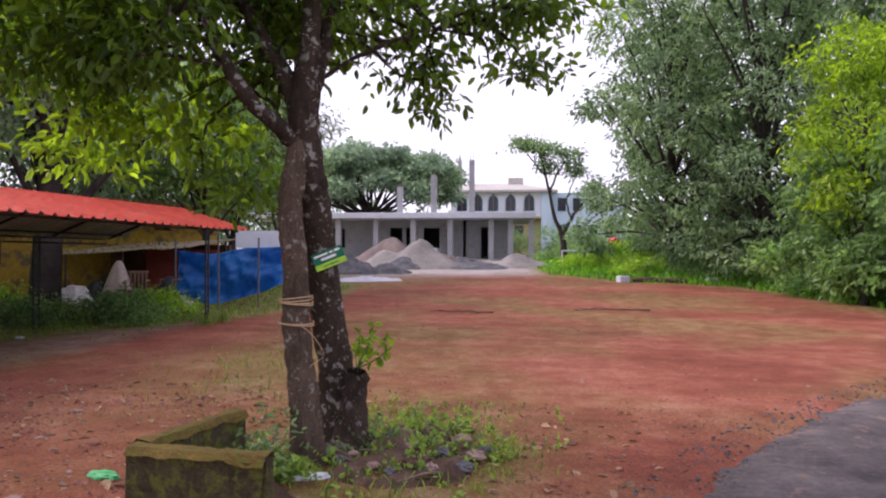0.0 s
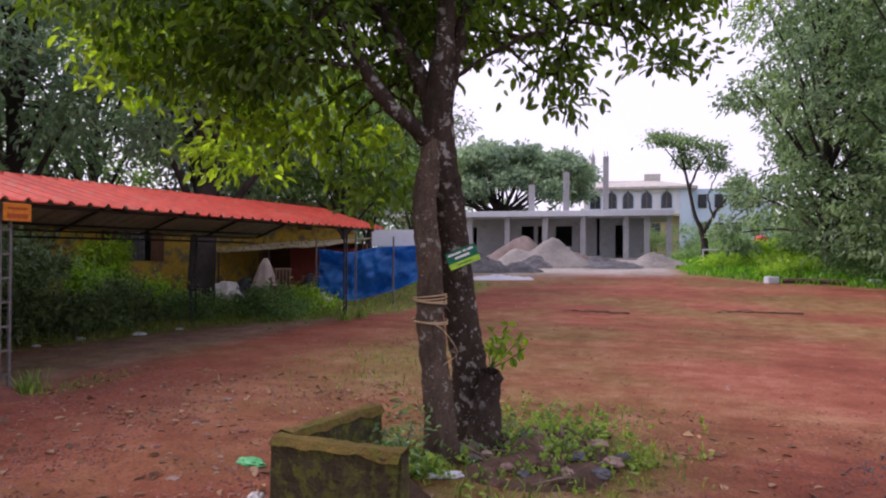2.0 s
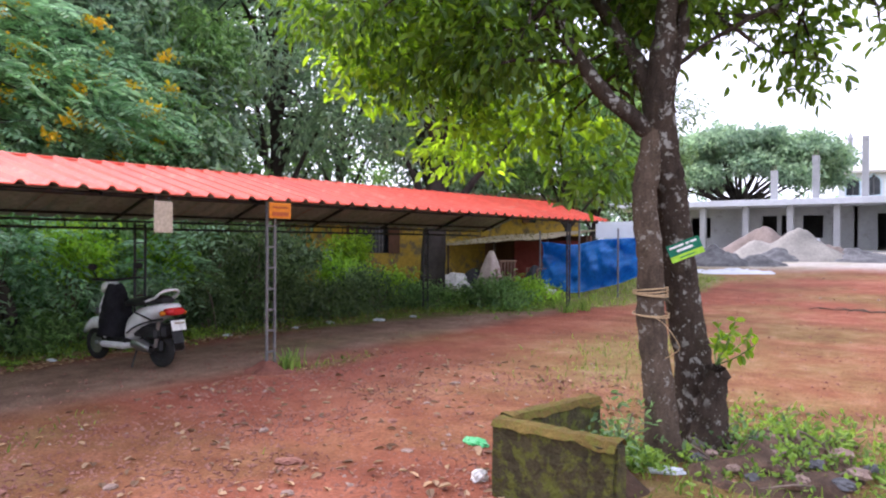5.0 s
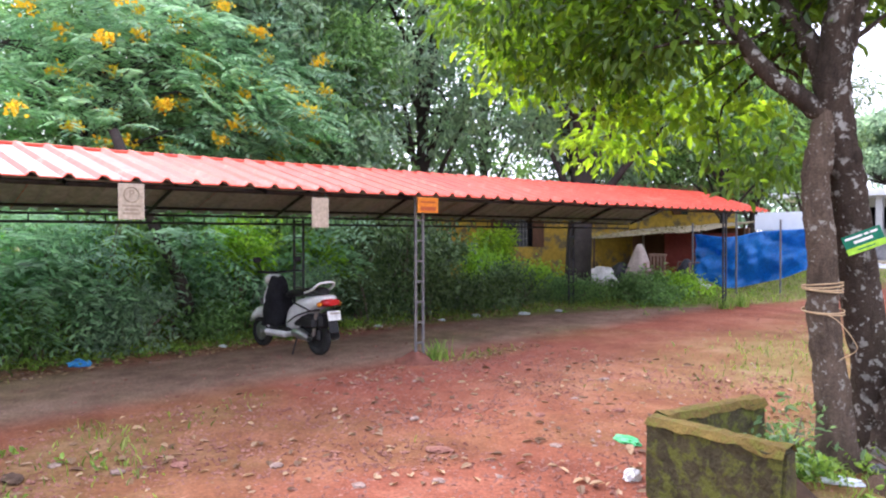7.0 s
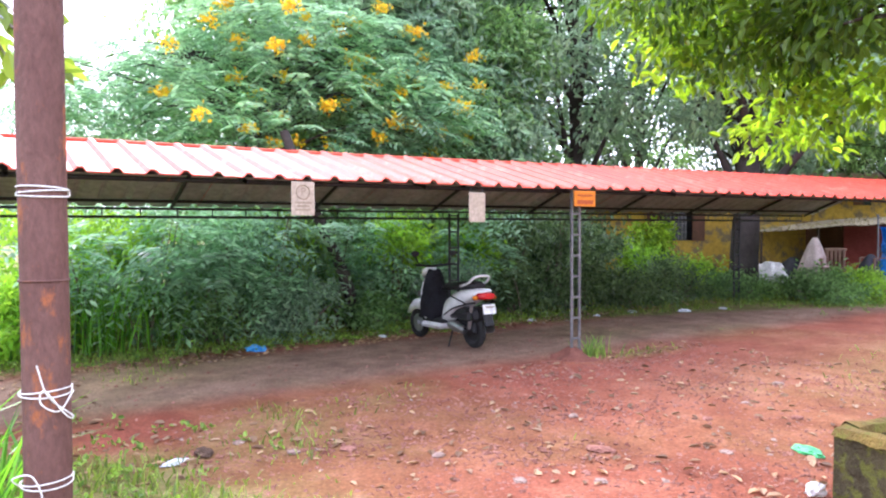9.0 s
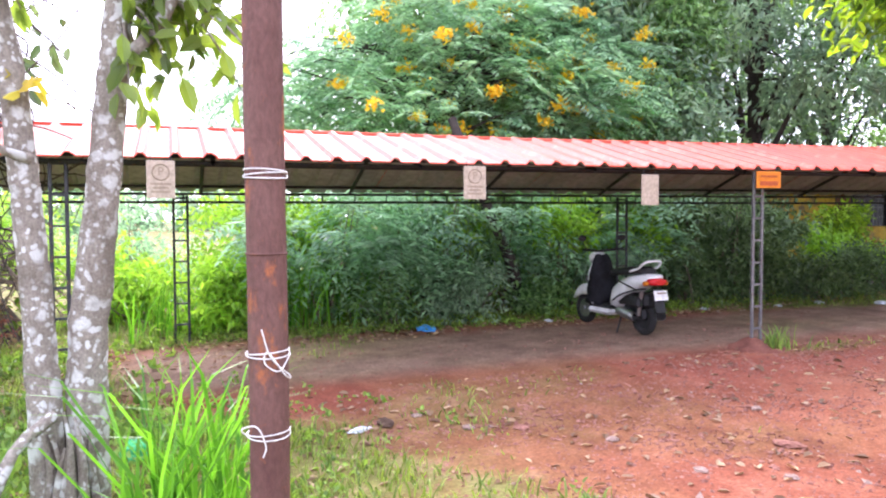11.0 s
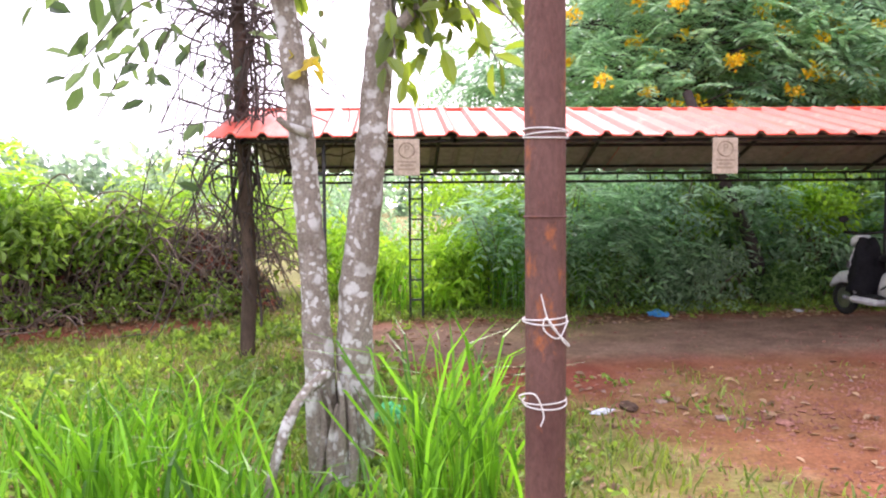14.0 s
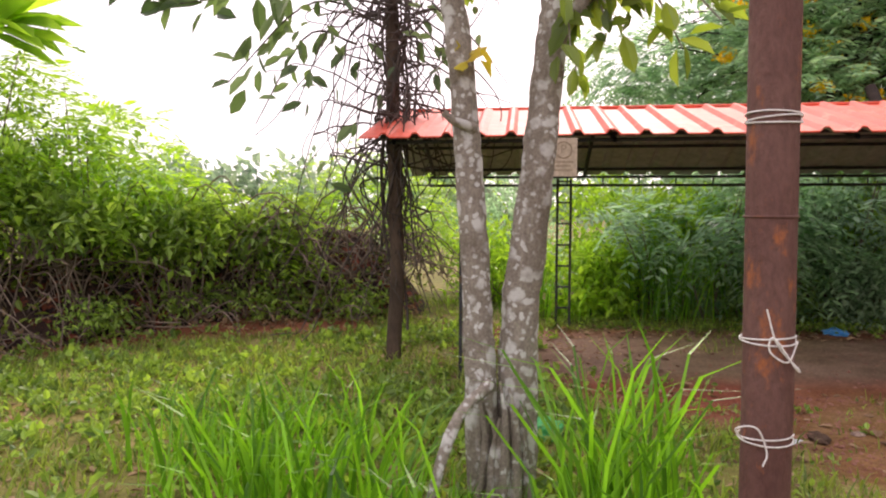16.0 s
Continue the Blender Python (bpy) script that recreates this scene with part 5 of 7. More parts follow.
def dry_tangle():
    """Dry creepers and twigs hanging over the bank."""
    lines = []
    for k in range(340):
        i = rng.integers(4, 37)
        u = rng.uniform(-0.6, 0.7)
        p = bank_line[i] + bank_nrm[i] * u
        top = 1.0 * math.exp(-(((u - 0.55) / 0.62) ** 2)) * 0.95
        p = np.array([p[0], p[1], float(height(p[0], p[1])) + top + 0.02])
        L = rng.uniform(0.3, 1.0)
        w = unit(rng.normal(0, 1, 3) * (1, 0.6, 0.45) - bank_nrm[i] * 0.35)
        q = p + w * L
        q[2] = max(q[2], float(height(q[0], q[1])) + 0.03)
        m = (p + q) / 2 + (0, 0, rng.uniform(0.0, 0.25)) - bank_nrm[i] * rng.uniform(0, 0.2)
        lines.append((smooth_line([p, m, q], 7), np.linspace(0.012, 0.005, 7), 4))
    for k in range(190):
        i = rng.integers(6, 38)
        p = bank_line[i] + bank_nrm[i] * rng.uniform(-0.15, 0.5)
        p = np.array([p[0], p[1], float(height(p[0], p[1])) + rng.uniform(0.55, 1.3)])
        L = rng.uniform(0.6, 1.5)
        along = unit(bank_line[min(i + 1, 39)] - bank_line[i]) * rng.choice((-1, 1))
        q = p + along * L * rng.uniform(0.2, 0.9) - bank_nrm[i] * rng.uniform(0.25, 0.75) - (0, 0, rng.uniform(0.0, 0.9))
        q[2] = max(q[2], float(height(q[0], q[1])) + 0.03)
        m = (p + q) / 2 + (0, 0, rng.uniform(0.1, 0.45)) - bank_nrm[i] * rng.uniform(0.1, 0.35)
        lines.append((smooth_line([p, m, q], 10, 0.015), np.linspace(0.014, 0.006, 10), 5))
    me = tubes("dry_creepers", lines, M["twig"])
    tagged(new("dry_creepers", me), "tangle of dry brown creepers over the bank", "creepers", kind="stuff")


dry_tangle()


def bank_climbers():
    """Leafy climbers in patches over the face of the bank."""
    n = 95
    i = rng.integers(2, 38, n)
    u = rng.uniform(-0.55, 0.45, n)
    c = bank_line[i] + bank_nrm[i] * u[:, None]
    c[:, 2] = height(c[:, 0], c[:, 1]) + np.exp(-(((u - 0.55) / 0.62) ** 2)) + 0.08
    per = 16
    b = np.repeat(c, per, 0) + rng.normal(0, 0.13, (n * per, 3))
    b[:, 2] = np.maximum(b[:, 2], height(b[:, 0], b[:, 1]) + 0.04)
    L = rng.uniform(0.07, 0.15, n * per)
    way = rng.normal(0, 0.7, (n * per, 3)) - np.repeat(bank_nrm[i], per, 0) * 0.5 - (0, 0, 0.3)
    v, f = broad_leaf_arrays(b, way, L, L * 0.5, roll=np.array([0, 0, 1.0]) + rng.normal(0, 0.4, (n * per, 3)))
    tagged(new("climber_leaves", np_mesh("climber_leaves", v, f, M["leaf_olive"])), "olive green climbers over the earth bank", "climbers", kind="stuff")


bank_climbers()
for x, y, w, h in ((-7.0, 6.9, 1.7, 2.6), (-6.2, 7.5, 1.5, 2.2), (-5.4, 8.1, 1.3, 1.85), (-7.9, 6.2, 1.7, 3.0), (-4.7, 8.8, 1.2, 1.6), (-3.7, 9.4, 1.1, 1.55)):
    shrub(x, y, w, h, "leaf_bright" if x < -6.5 else "leaf_weed", n=80, per=15, size=0.14, z=0.1, label="leafy green shrub leaning over the bank", group="bank shrubs", low=0.6, stems=10)
for x, y, w, h, leaf, z in (
    (-7.6, 8.2, 2.2, 2.7, "leaf_bright", 0.5), (-6.7, 7.9, 1.6, 1.9, "leaf_bright", 0.6), (-5.6, 8.8, 1.6, 1.3, "leaf_bright", 0.9), (-4.6, 9.9, 1.6, 1.1, "leaf_bright", 0.9), (-3.6, 10.6, 1.5, 1.5, "leaf_bright", 0.7),
    (-2.4, 10.9, 1.5, 1.6, "leaf_bright", 0.8), (-8.9, 9.6, 2.6, 3.4, "leaf_bright", 0.5), (-6.6, 10.8, 2.2, 1.6, "leaf_feather", 0.6), (-3.9, 12.4, 2.4, 1.8, "leaf_feather", 0.4), (-9.3, 7.0, 2.2, 3.2, "leaf_bright", 0.2), (-2.0, 12.8, 2.0, 2.2, "leaf_bright", 0.4),
):
    shrub(x, y, w, h, leaf, n=330, z=z, label="bright green shrub on the earth bank", group="bank shrubs", frond=0.3, low=0.2)
for x, y, w, h, z in ((-7.2, 7.2, 1.3, 1.5, 0.3), (-6.2, 7.8, 1.1, 0.8, 0.75), (-8.0, 6.4, 1.4, 1.8, 0.1), (-5.2, 8.7, 0.9, 0.6, 0.8), (-3.3, 9.6, 0.9, 0.6, 0.6)):
    shrub(x, y, w, h, "leaf_bright", n=90, z=z, label="shrub spilling over the earth bank", group="bank shrubs", low=0.0, frond=0.4)
for x, y, w, h in ((-5.9, 8.7, 1.9, 2.9), (-6.7, 7.8, 2.0, 3.6), (-5.0, 9.3, 1.5, 2.2)):
    shrub(x, y, w, h, "leaf_bright", n=330, z=0.1, label="tall bright shrub on the bank", group="bank shrubs", low=0.48, frond=0.46)
for x, y, w, h in ((-6.8, 6.7, 0.9, 0.7), (-5.2, 7.8, 0.8, 0.5), (-6.1, 6.9, 0.6, 1.0), (-4.4, 8.7, 0.7, 0.6), (-3.5, 9.0, 0.7, 0.7), (-2.6, 9.3, 0.6, 0.5)):
    shrub(x, y, w, h, "leaf_weed", n=70, per=9, size=0.08, label="small weed at the foot of the bank", group="bank shrubs")


def broad_leaf_sapling():
    base = np.array([-5.98, 7.5, float(height(-5.98, 7.5))])
    t = thing("broad_leaf_sapling", "sapling with very broad bright leaves beside the bank", "sapling", tuple(base))
    top = base + (-0.1, 0.1, 3.45)
    part("trunk", tubes("trunk", [(smooth_line([base, base + (-0.15, 0, 1.8), top], 10) - base, np.linspace(0.035, 0.015, 10), 7)], M["bark_brown"]), None, t)
    n = 26
    a = rng.uniform(0, 6.28, n)
    w = np.stack([np.cos(a), np.sin(a), rng.uniform(-0.5, 0.7, n)], -1)
    v, f = broad_leaf_arrays(np.repeat(top[None], n, 0) - base + rng.normal(0, 0.08, (n, 3)), w, rng.uniform(0.5, 0.85, n), rng.uniform(0.2, 0.3, n), roll=np.array([0, 0, 1.0]) + rng.normal(0, 0.2, (n, 3)))
    part("crown", np_mesh("crown", v, f, M["leaf_bright"]), None, t)


broad_leaf_sapling()


def vine_tree():
    """A straight dark trunk wound with bare creepers."""
    base = np.array([-1.69, 7.3, float(height(-1.69, 7.3))])
    t = thing("creeper_clad_tree", "straight dark trunk wrapped in tangled bare creepers", "tree", tuple(base))
    tr = smooth_line([base - (0, 0, 0.1), base + (0.02, 0, 1.2), base + (-0.02, 0, 2.5), base + (-0.05, 0, 5.2)], 16, 0.006)
    part("trunk", tubes("trunk", [(tr - base, np.linspace(0.075, 0.062, 16), 12, 0.05)], M["bark_brown"]), None, t)
    lines = []
    for k in range(80):
        # wandering, curling stems that reach out from the trunk
        p = np.array([rng.uniform(-0.1, 0.1), rng.uniform(-0.1, 0.1), rng.uniform(1.6, 4.2)])
        a, da = rng.uniform(0, 6.28), rng.normal(0, 0.35)
        lift = rng.uniform(-0.3, 0.6)
        pts = [p]
        for j in range(16):
            a += da + rng.normal(0, 0.35)
            lift += rng.normal(0, 0.3) - 0.06
            p = p + np.array([math.cos(a), 0.6 * math.sin(a), 0.8 * lift]) * 0.1
            p[2] = max(p[2], 0.3)
            pts.append(p)
        lines.append((smooth_line(pts, 34), np.linspace(0.011, 0.004, 34), 4))
    for k in range(70):
        z0 = rng.uniform(1.9, 4.8)
        a = rng.uniform(0, 6.28)
        r = abs(rng.normal(0, 0.34)) + 0.08
        p = np.array([math.cos(a) * r * 0.4, math.sin(a) * r * 0.3, z0])
        drop = rng.uniform(0.3, 1.8)
        pts = [p]
        for u in (0.3, 0.65, 1.0):
            pts.append(np.array([math.cos(a) * r * (0.5 + 0.7 * u), math.sin(a) * r * 0.6, max(0.25, z0 - drop * u + 0.25 * (u < 0.5) * r)]) + rng.normal(0, 0.09, 3))
        lines.append((smooth_line(pts, 14), np.linspace(0.011, 0.005, 14), 4))
    for k in range(4):
        th = np.linspace(0, rng.uniform(5, 9), 30)
        r = 0.12 + 0.02 * rng.random()
        lines.append((np.stack([np.cos(th + k * 1.7) * r, np.sin(th + k * 1.7) * r, np.linspace(0.3 + 0.4 * k, 4.5, 30)], -1), 0.014, 5))
    part("creeper", tubes("creeper", lines, M["vine"]), None, t, "bare dark twining creepers")
    leaves, twigs = [], []
    for a, b, n, s in (((-0.1, -0.1, 3.3), (-1.3, -0.9, 2.55), 16, 0.26), ((-0.1, -0.2, 3.2), (-0.75, -0.8, 2.3), 15, 0.2), ((-0.3, -0.3, 3.0), (-1.05, -0.9, 2.2), 12, 0.18), ((0.1, -0.1, 3.3), (0.8, -0.3, 3.0), 12, 0.18), ((0, -0.1, 3.4), (-1.7, -1.0, 3.2), 14, 0.3), ((-0.1, 0, 3.0), (-0.55, -0.5, 1.6), 8, 0.22), ((0.05, -0.1, 3.0), (0.5, -0.4, 2.7), 9, 0.2), ((0, -0.1, 2.6), (-0.25, -0.35, 1.65), 5, 0.22), ((0, -0.1, 3.6), (-0.9, -0.5, 3.5), 14, 0.24), ((-0.2, -0.2, 3.5), (-2.1, -1.0, 3.35), 16, 0.3)):
        p = smooth_line([a, ((a[0] + b[0]) / 2, (a[1] + b[1]) / 2, max(a[2], b[2]) + 0.02), b], 12)
        twigs.append((p, np.linspace(0.013, 0.005, 12), 4))
        n = int(n * 1.15)
        q = p[rng.integers(5, 12, n)] + rng.normal(0, 0.08, (n, 3))
        L = 1.05 * s * rng.uniform(0.65, 1.1, n)
        leaves.append(broad_leaf_arrays(q, unit(np.array(b) - np.array(a)) * 0.5 + rng.normal(0, 0.6, (n, 3)) - (0, 0, 0.4), L, L * 0.42, roll=np.array([0, -1.0, 0.5]) + rng.normal(0, 0.5, (n, 3))))
    part("twig", tubes("twig", twigs, M["vine"]), None, t)
    v, f = merge(leaves)
    part("crown", np_mesh("crown", v, f, M["leaf_shaded"]), None, t)


vine_tree()


# ---- grass, weeds, litter ----
def tuft(x, y, n, h, spread, lean, name="grass_tuft", label="tall fresh grass tuft with long arching blades", width=0.013, mat="grass"):
    z = float(height(x, y))
    b = np.stack([rng.normal(0, spread, n), rng.normal(0, spread, n), np.zeros(n)], -1)
    a = rng.uniform(0, 6.28, n)
    H = h * rng.uniform(0.45, 1.1, n)
    le = np.stack([np.cos(a), np.sin(a), 0 * a], -1) * (H * rng.uniform(0.1, lean, n))[:, None]
    v, f = blade_arrays(b, H, le, width * rng.uniform(0.6, 1.3, n))
    ob = new(name, np_mesh(name, v, f, M[mat]))
    ob.location = (x, y, z)
    return tagged(ob, label, "grass", "tall grass tufts", "stuff")


for x, y, n, h, s in ((-0.05, 3.45, 110, 1.1, 0.13), (0.16, 3.75, 60, 0.8, 0.1), (-1.25, 3.4, 150, 0.9, 0.2), (-1.55, 3.55, 110, 0.75, 0.18), (-0.95, 3.05, 80, 0.55, 0.16), (-1.9, 3.9, 90, 0.7, 0.2), (-0.2, 3.15, 70, 0.5, 0.12), (-2.3, 4.3, 70, 0.55, 0.2), (1.35, 10.0, 110, 1.3, 0.25), (-0.2, 9.9, 80, 0.8, 0.25), (2.3, 10.1, 90, 1.2, 0.3)):
    tuft(x, y, int(n * 0.72), h, s, 0.8, width=0.02)
for x, y, n, h, s in ((-0.75, 3.3, 50, 0.4, 0.15), (-2.0, 4.9, 50, 0.4, 0.2)):
    tuft(x, y, n, h, s, 0.9, width=0.016)
for x, y in ((6.2, 6.05), (13.6, 5.8), (14.1, 5.7)):
    tuft(x, y, 90, 0.3, 0.09, 0.9, "weed_tuft", "small weed tuft at a shed post's foot", 0.01, "leaf_weed")


def grass_stuff():
    """Short grass wherever the ground is grassy near the walk, longer along the edges."""
    P = []
    for (x0, x1, y0, y1), n in (((-7.5, 2.4, 1.6, 9.4), 60000), ((-3, 16, 8.0, 11.5), 26000), ((12, 24, 3.6, 9), 16000), ((4.0, 7.6, -0.6, 2.4), 9000), ((2, 13, 2.5, 6.5), 16000)):
        P.append(np.stack([rng.uniform(x0, x1, n), rng.uniform(y0, y1, n)], -1))
    P = np.vstack(P)
    grass, grey, dust, fresh = zones(P[:, 0], P[:, 1])
    clump = fbm(P[:, 0], P[:, 1], 3.5, 9) * 0.5 + 0.5
    keep = rng.random(len(P)) < np.clip(grass * 1.25 - 0.22, 0, 1) * np.clip(2.2 * clump * clump + 0.08, 0.08, 1)
    P, g = P[keep], grass[keep]
    n = len(P)
    b = np.concatenate([P, height(P[:, 0], P[:, 1])[:, None] - 0.005], -1)
    H = (0.035 + 0.11 * rng.random(n) ** 2) * (0.5 + g * 0.8)
    a = rng.uniform(0, 6.28, n)
    v, f = blade_arrays(b, H, np.stack([np.cos(a), np.sin(a), 0 * a], -1) * (H * rng.uniform(0.2, 1.2, n))[:, None], rng.uniform(0.006, 0.016, n))
    tagged(new("grass", np_mesh("grass", v, f, M["grass_short"])), "short uneven green grass on red earth", "grass", kind="stuff")


grass_stuff()


def weed_stuff():
    """Small broad-leaved weeds among the grass, at the tree's foot and along the bank."""
    spots = []
    for (cx, cy, rx, ry), n in (((5.9, 0.65, 0.95, 0.7), 170), ((5.05, 1.6, 0.3, 0.35), 80), ((4.5, 1.6, 0.35, 0.3), 36), ((-1.6, 5.2, 2.2, 1.5), 560), ((-4.2, 6.3, 2.4, 1.8), 420), ((-0.4, 3.4, 0.8, 0.6), 160), ((0.5, 4.2, 0.35, 0.8), 40), ((5, 9.2, 5, 0.4), 320), ((14, 7.2, 2, 0.8), 160), ((-1.6, 8.4, 1.0, 0.8), 140)):
        q = rng.normal(0, 0.55, (n, 2)) * (rx, ry) + (cx, cy)
        spots.append(q)
    S = np.vstack(spots)
    per = 11
    B = np.repeat(S, per, 0)
    n = len(B)
    h = np.repeat(rng.uniform(0.02, 0.15, len(S)), per)
    base = np.concatenate([B + rng.normal(0, 0.035, (n, 2)), (height(B[:, 0], B[:, 1]) + h * rng.random(n))[:, None]], -1)
    inside = (np.abs(B[:, 0] - 4.45) < 0.45) & (np.abs(B[:, 1] - 1.55) < 0.4)
    base[inside, 2] += 0.14
    L = rng.uniform(0.025, 0.06, n) * np.where(B[:, 0] < 0, np.repeat(rng.uniform(0.8, 2.0, len(S)), per), 1)
    v, f = broad_leaf_arrays(base, rng.normal(0, 0.8, (n, 3)) + (0, 0, 0.35), L, L * 0.6)
    tagged(new("weeds", np_mesh("weeds", v, f, M["leaf_weed"])), "low broad-leaved weeds on the ground", "weeds", kind="stuff")


weed_stuff()


def scatter(name, label, category, areas, mat, make):
    P = []
    for (x0, x1, y0, y1), n in areas:
        P.append(np.stack([rng.uniform(x0, x1, n), rng.uniform(y0, y1, n)], -1))
    P = np.vstack(P)
    v, f = make(np.concatenate([P, height(P[:, 0], P[:, 1])[:, None]], -1))
    return tagged(new(name, np_mesh(name, v, f, M[mat])), label, category, kind="stuff")


def chips(base, lo=0.007, hi=0.024):
    """Small stones: squashed octahedra of uneven shape."""
    n = len(base)
    s = lo + (hi - lo) * rng.random(n) ** 3
    d = np.array([(1, 0, 0), (0, 1, 0), (-1, 0, 0), (0, -1, 0), (0, 0, 0.6), (0, 0, -0.6)], float)
    v = base[:, None] + d[None] * s[:, None, None] * rng.uniform(0.6, 1.3, (n, 6, 1)) + rng.normal(0, 0.15, (n, 6, 3)) * s[:, None, None]
    i = np.arange(n)[:, None] * 6
    F = [(0, 1, 4), (1, 2, 4), (2, 3, 4), (3, 0, 4), (1, 0, 5), (2, 1, 5), (3, 2, 5), (0, 3, 5)]
    f = np.stack([i + k for k in F], 1)
    return v.reshape(-1, 3), f.reshape(-1, 3)


scatter("gravel", "loose red laterite chips on the earth", "gravel", [((1.2, 8, 1.8, 6.2), 17000), ((6, 20, -3, 6), 4500), ((-0.5, 13, 6, 9), 2500), ((3.2, 7.5, -2.2, 1.8), 3500)], "stone", lambda b: chips(b))
scatter("road_grit", "loose dark grit along the broken road edge", "gravel", [((4.2, 11.0, -6.4, -0.6), 9000)], "gravel_grey", lambda b: chips(b[np.abs(near_line(b[:, 0], b[:, 1], ROAD_EDGE)) < 0.3] + (0, 0, 0.01), 0.006, 0.022))
scatter("pale_stones", "scattered pale stones on the earth", "stones", [((1.2, 7, 1.8, 6.2), 110), ((8, 26, -4, 5), 120), ((1, 13, 8.4, 9.4), 120)], "stone_grey", lambda b: chips(b, 0.012, 0.045))


def lying_leaves(base):
    n = len(base)
    L = rng.uniform(0.04, 0.11, n)
    w = rng.normal(0, 1, (n, 3)) * (1, 1, 0.12)
    return broad_leaf_arrays(base + (0, 0, 0.012), w, L, L * rng.uniform(0.35, 0.6, n), roll=np.array([0, 0, 1.0]) + rng.normal(0, 0.25, (n, 3)))


scatter("leaf_litter", "fallen dry brown leaves on the earth", "leaves", [((0.6, 8, 1.8, 6.2), 620), ((-2.5, 1, 3.6, 8.4), 900), ((3.6, 7.4, -1.2, 2.6), 320), ((5.0, 6.3, 0.2, 1.2), 260), ((-7, -0.5, 3.2, 9.5), 1900), ((0, 13, 8.5, 9.4), 1500)], "litter", lying_leaves)


# ---- small loose things ----
def crumple(name, label, category, x, y, size, mat, flat=0.4, seed=0, z=0.0):
    bm = bmesh.new()
    bmesh.ops.create_icosphere(bm, subdivisions=3, radius=1)
    for v in bm.verts:
        q = v.co * 2.2 + Vector((seed * 3.1, seed, 0))
        v.co *= 1 + 0.35 * noise.noise(q) + 0.22 * noise.noise(q * 2.7)
        v.co = Vector((v.co.x * size[0], v.co.y * size[1], max(v.co.z, -0.3) * size[2]))
    me = bpy.data.meshes.new(name)
    bm.to_mesh(me)
    bm.free()
    me.materials.append(M[mat])
    ob = new(name, me)
    ob.location = (x, y, float(height(x, y)) + size[2] * 0.3 + z)
    ob.rotation_euler = (0, 0, seed * 1.3)
    return tagged(ob, label, category)


crumple("plastic_bag", "crumpled green plastic bag on the earth", "bag", 4.86, 2.68, (0.13, 0.06, 0.03), "green_plastic", seed=1)
crumple("plastic_bag", "crumpled blue plastic bag at the shed's back edge", "bag", 3.08, 8.9, (0.13, 0.09, 0.06), "blue_bag", seed=2)
crumple("plastic_bag", "pale green plastic bag in tall grass", "bag", -0.28, 5.0, (0.11, 0.1, 0.1), "green_plastic", seed=3)
crumple("plastic_wrapper", "pale crushed plastic wrapper on the ground", "wrapper", 5.0, 1.28, (0.12, 0.05, 0.03), "clear_plastic", seed=4)
crumple("plastic_bottle", "crushed pale plastic bottle on the earth", "bottle", 1.2, 5.0, (0.09, 0.035, 0.022), "clear_plastic", seed=5)
crumple("stone", "brown laterite lump on the earth", "stone", 1.42, 5.1, (0.11, 0.06, 0.03), "debris", seed=6)
crumple("stone", "whitish stone at the planter's foot", "stone", 4.18, 2.25, (0.06, 0.05, 0.05), "white_sheet", seed=7)
for k, (x, y) in enumerate(((5.95, 0.45), (6.15, 0.6), (5.7, 0.3), (6.3, 0.35), (5.45, 0.6), (5.25, 0.95))):
    crumple("stone", "dark rubble stone among weeds", "stone", x, y, (0.11, 0.09, 0.05), "debris", seed=8 + k)
for k, (x, y, s) in enumerate(((9.6, 8.55, 0.07), (7.6, 8.85, 0.05), (8.8, 8.6, 0.05), (4.9, 8.9, 0.05), (10.4, 8.1, 0.08), (11.2, 7.9, 0.06))):
    crumple("rubbish", "scrap of pale plastic along the shed edge", "litter", x, y, (s * 1.4, s, s * 0.5), "clear_plastic", seed=20 + k)


def fallen_branch(x, y, turn, length, mat="bark_brown"):
    z = float(height(x, y))
    p = smooth_line([(-length / 2, 0, 0.03), (0, 0.06, 0.05), (length / 2, -0.04, 0.03)], 12, 0.012)
    lines = [(p, np.linspace(0.022, 0.01, 12), 6, 0.1)]
    for k in range(3):
        a = p[3 + 3 * k]
        lines.append((smooth_line([a, a + (0.2, 0.12 * (-1) ** k, 0.03), a + (0.35, 0.25 * (-1) ** k, 0.0)], 6), np.linspace(0.014, 0.006, 6), 5))
    ob = new("fallen_branch", tubes("fallen_branch", lines, M[mat]))
    ob.matrix_world = pose(x, y, z, 0, 0, turn)
    tagged(ob, "bare fallen branch lying on the red earth", "branch")


fallen_branch(16.6, 1.0, 80, 1.3)
fallen_branch(17.5, -2.4, 95, 1.8)


def bank_leaf_litter():
    """Dead leaves caught in the creepers on the bank."""
    n = 2000
    i = rng.integers(3, 38, n)
    u = rng.uniform(-0.75, 0.7, n)
    p = bank_line[i] + bank_nrm[i] * u[:, None] + rng.normal(0, 0.12, (n, 3))
    p[:, 2] = height(p[:, 0], p[:, 1]) + np.exp(-(((u - 0.55) / 0.62) ** 2)) * rng.uniform(0.6, 1.15, n) + 0.02
    L = rng.uniform(0.04, 0.1, n)
    v, f = broad_leaf_arrays(p, rng.normal(0, 1, (n, 3)) - (0, 0, 0.3), L, L * 0.5)
    tagged(new("bank_litter", np_mesh("bank_litter", v, f, M["litter"])), "dead leaves caught on the earth bank", "leaves", kind="stuff")


bank_leaf_litter()


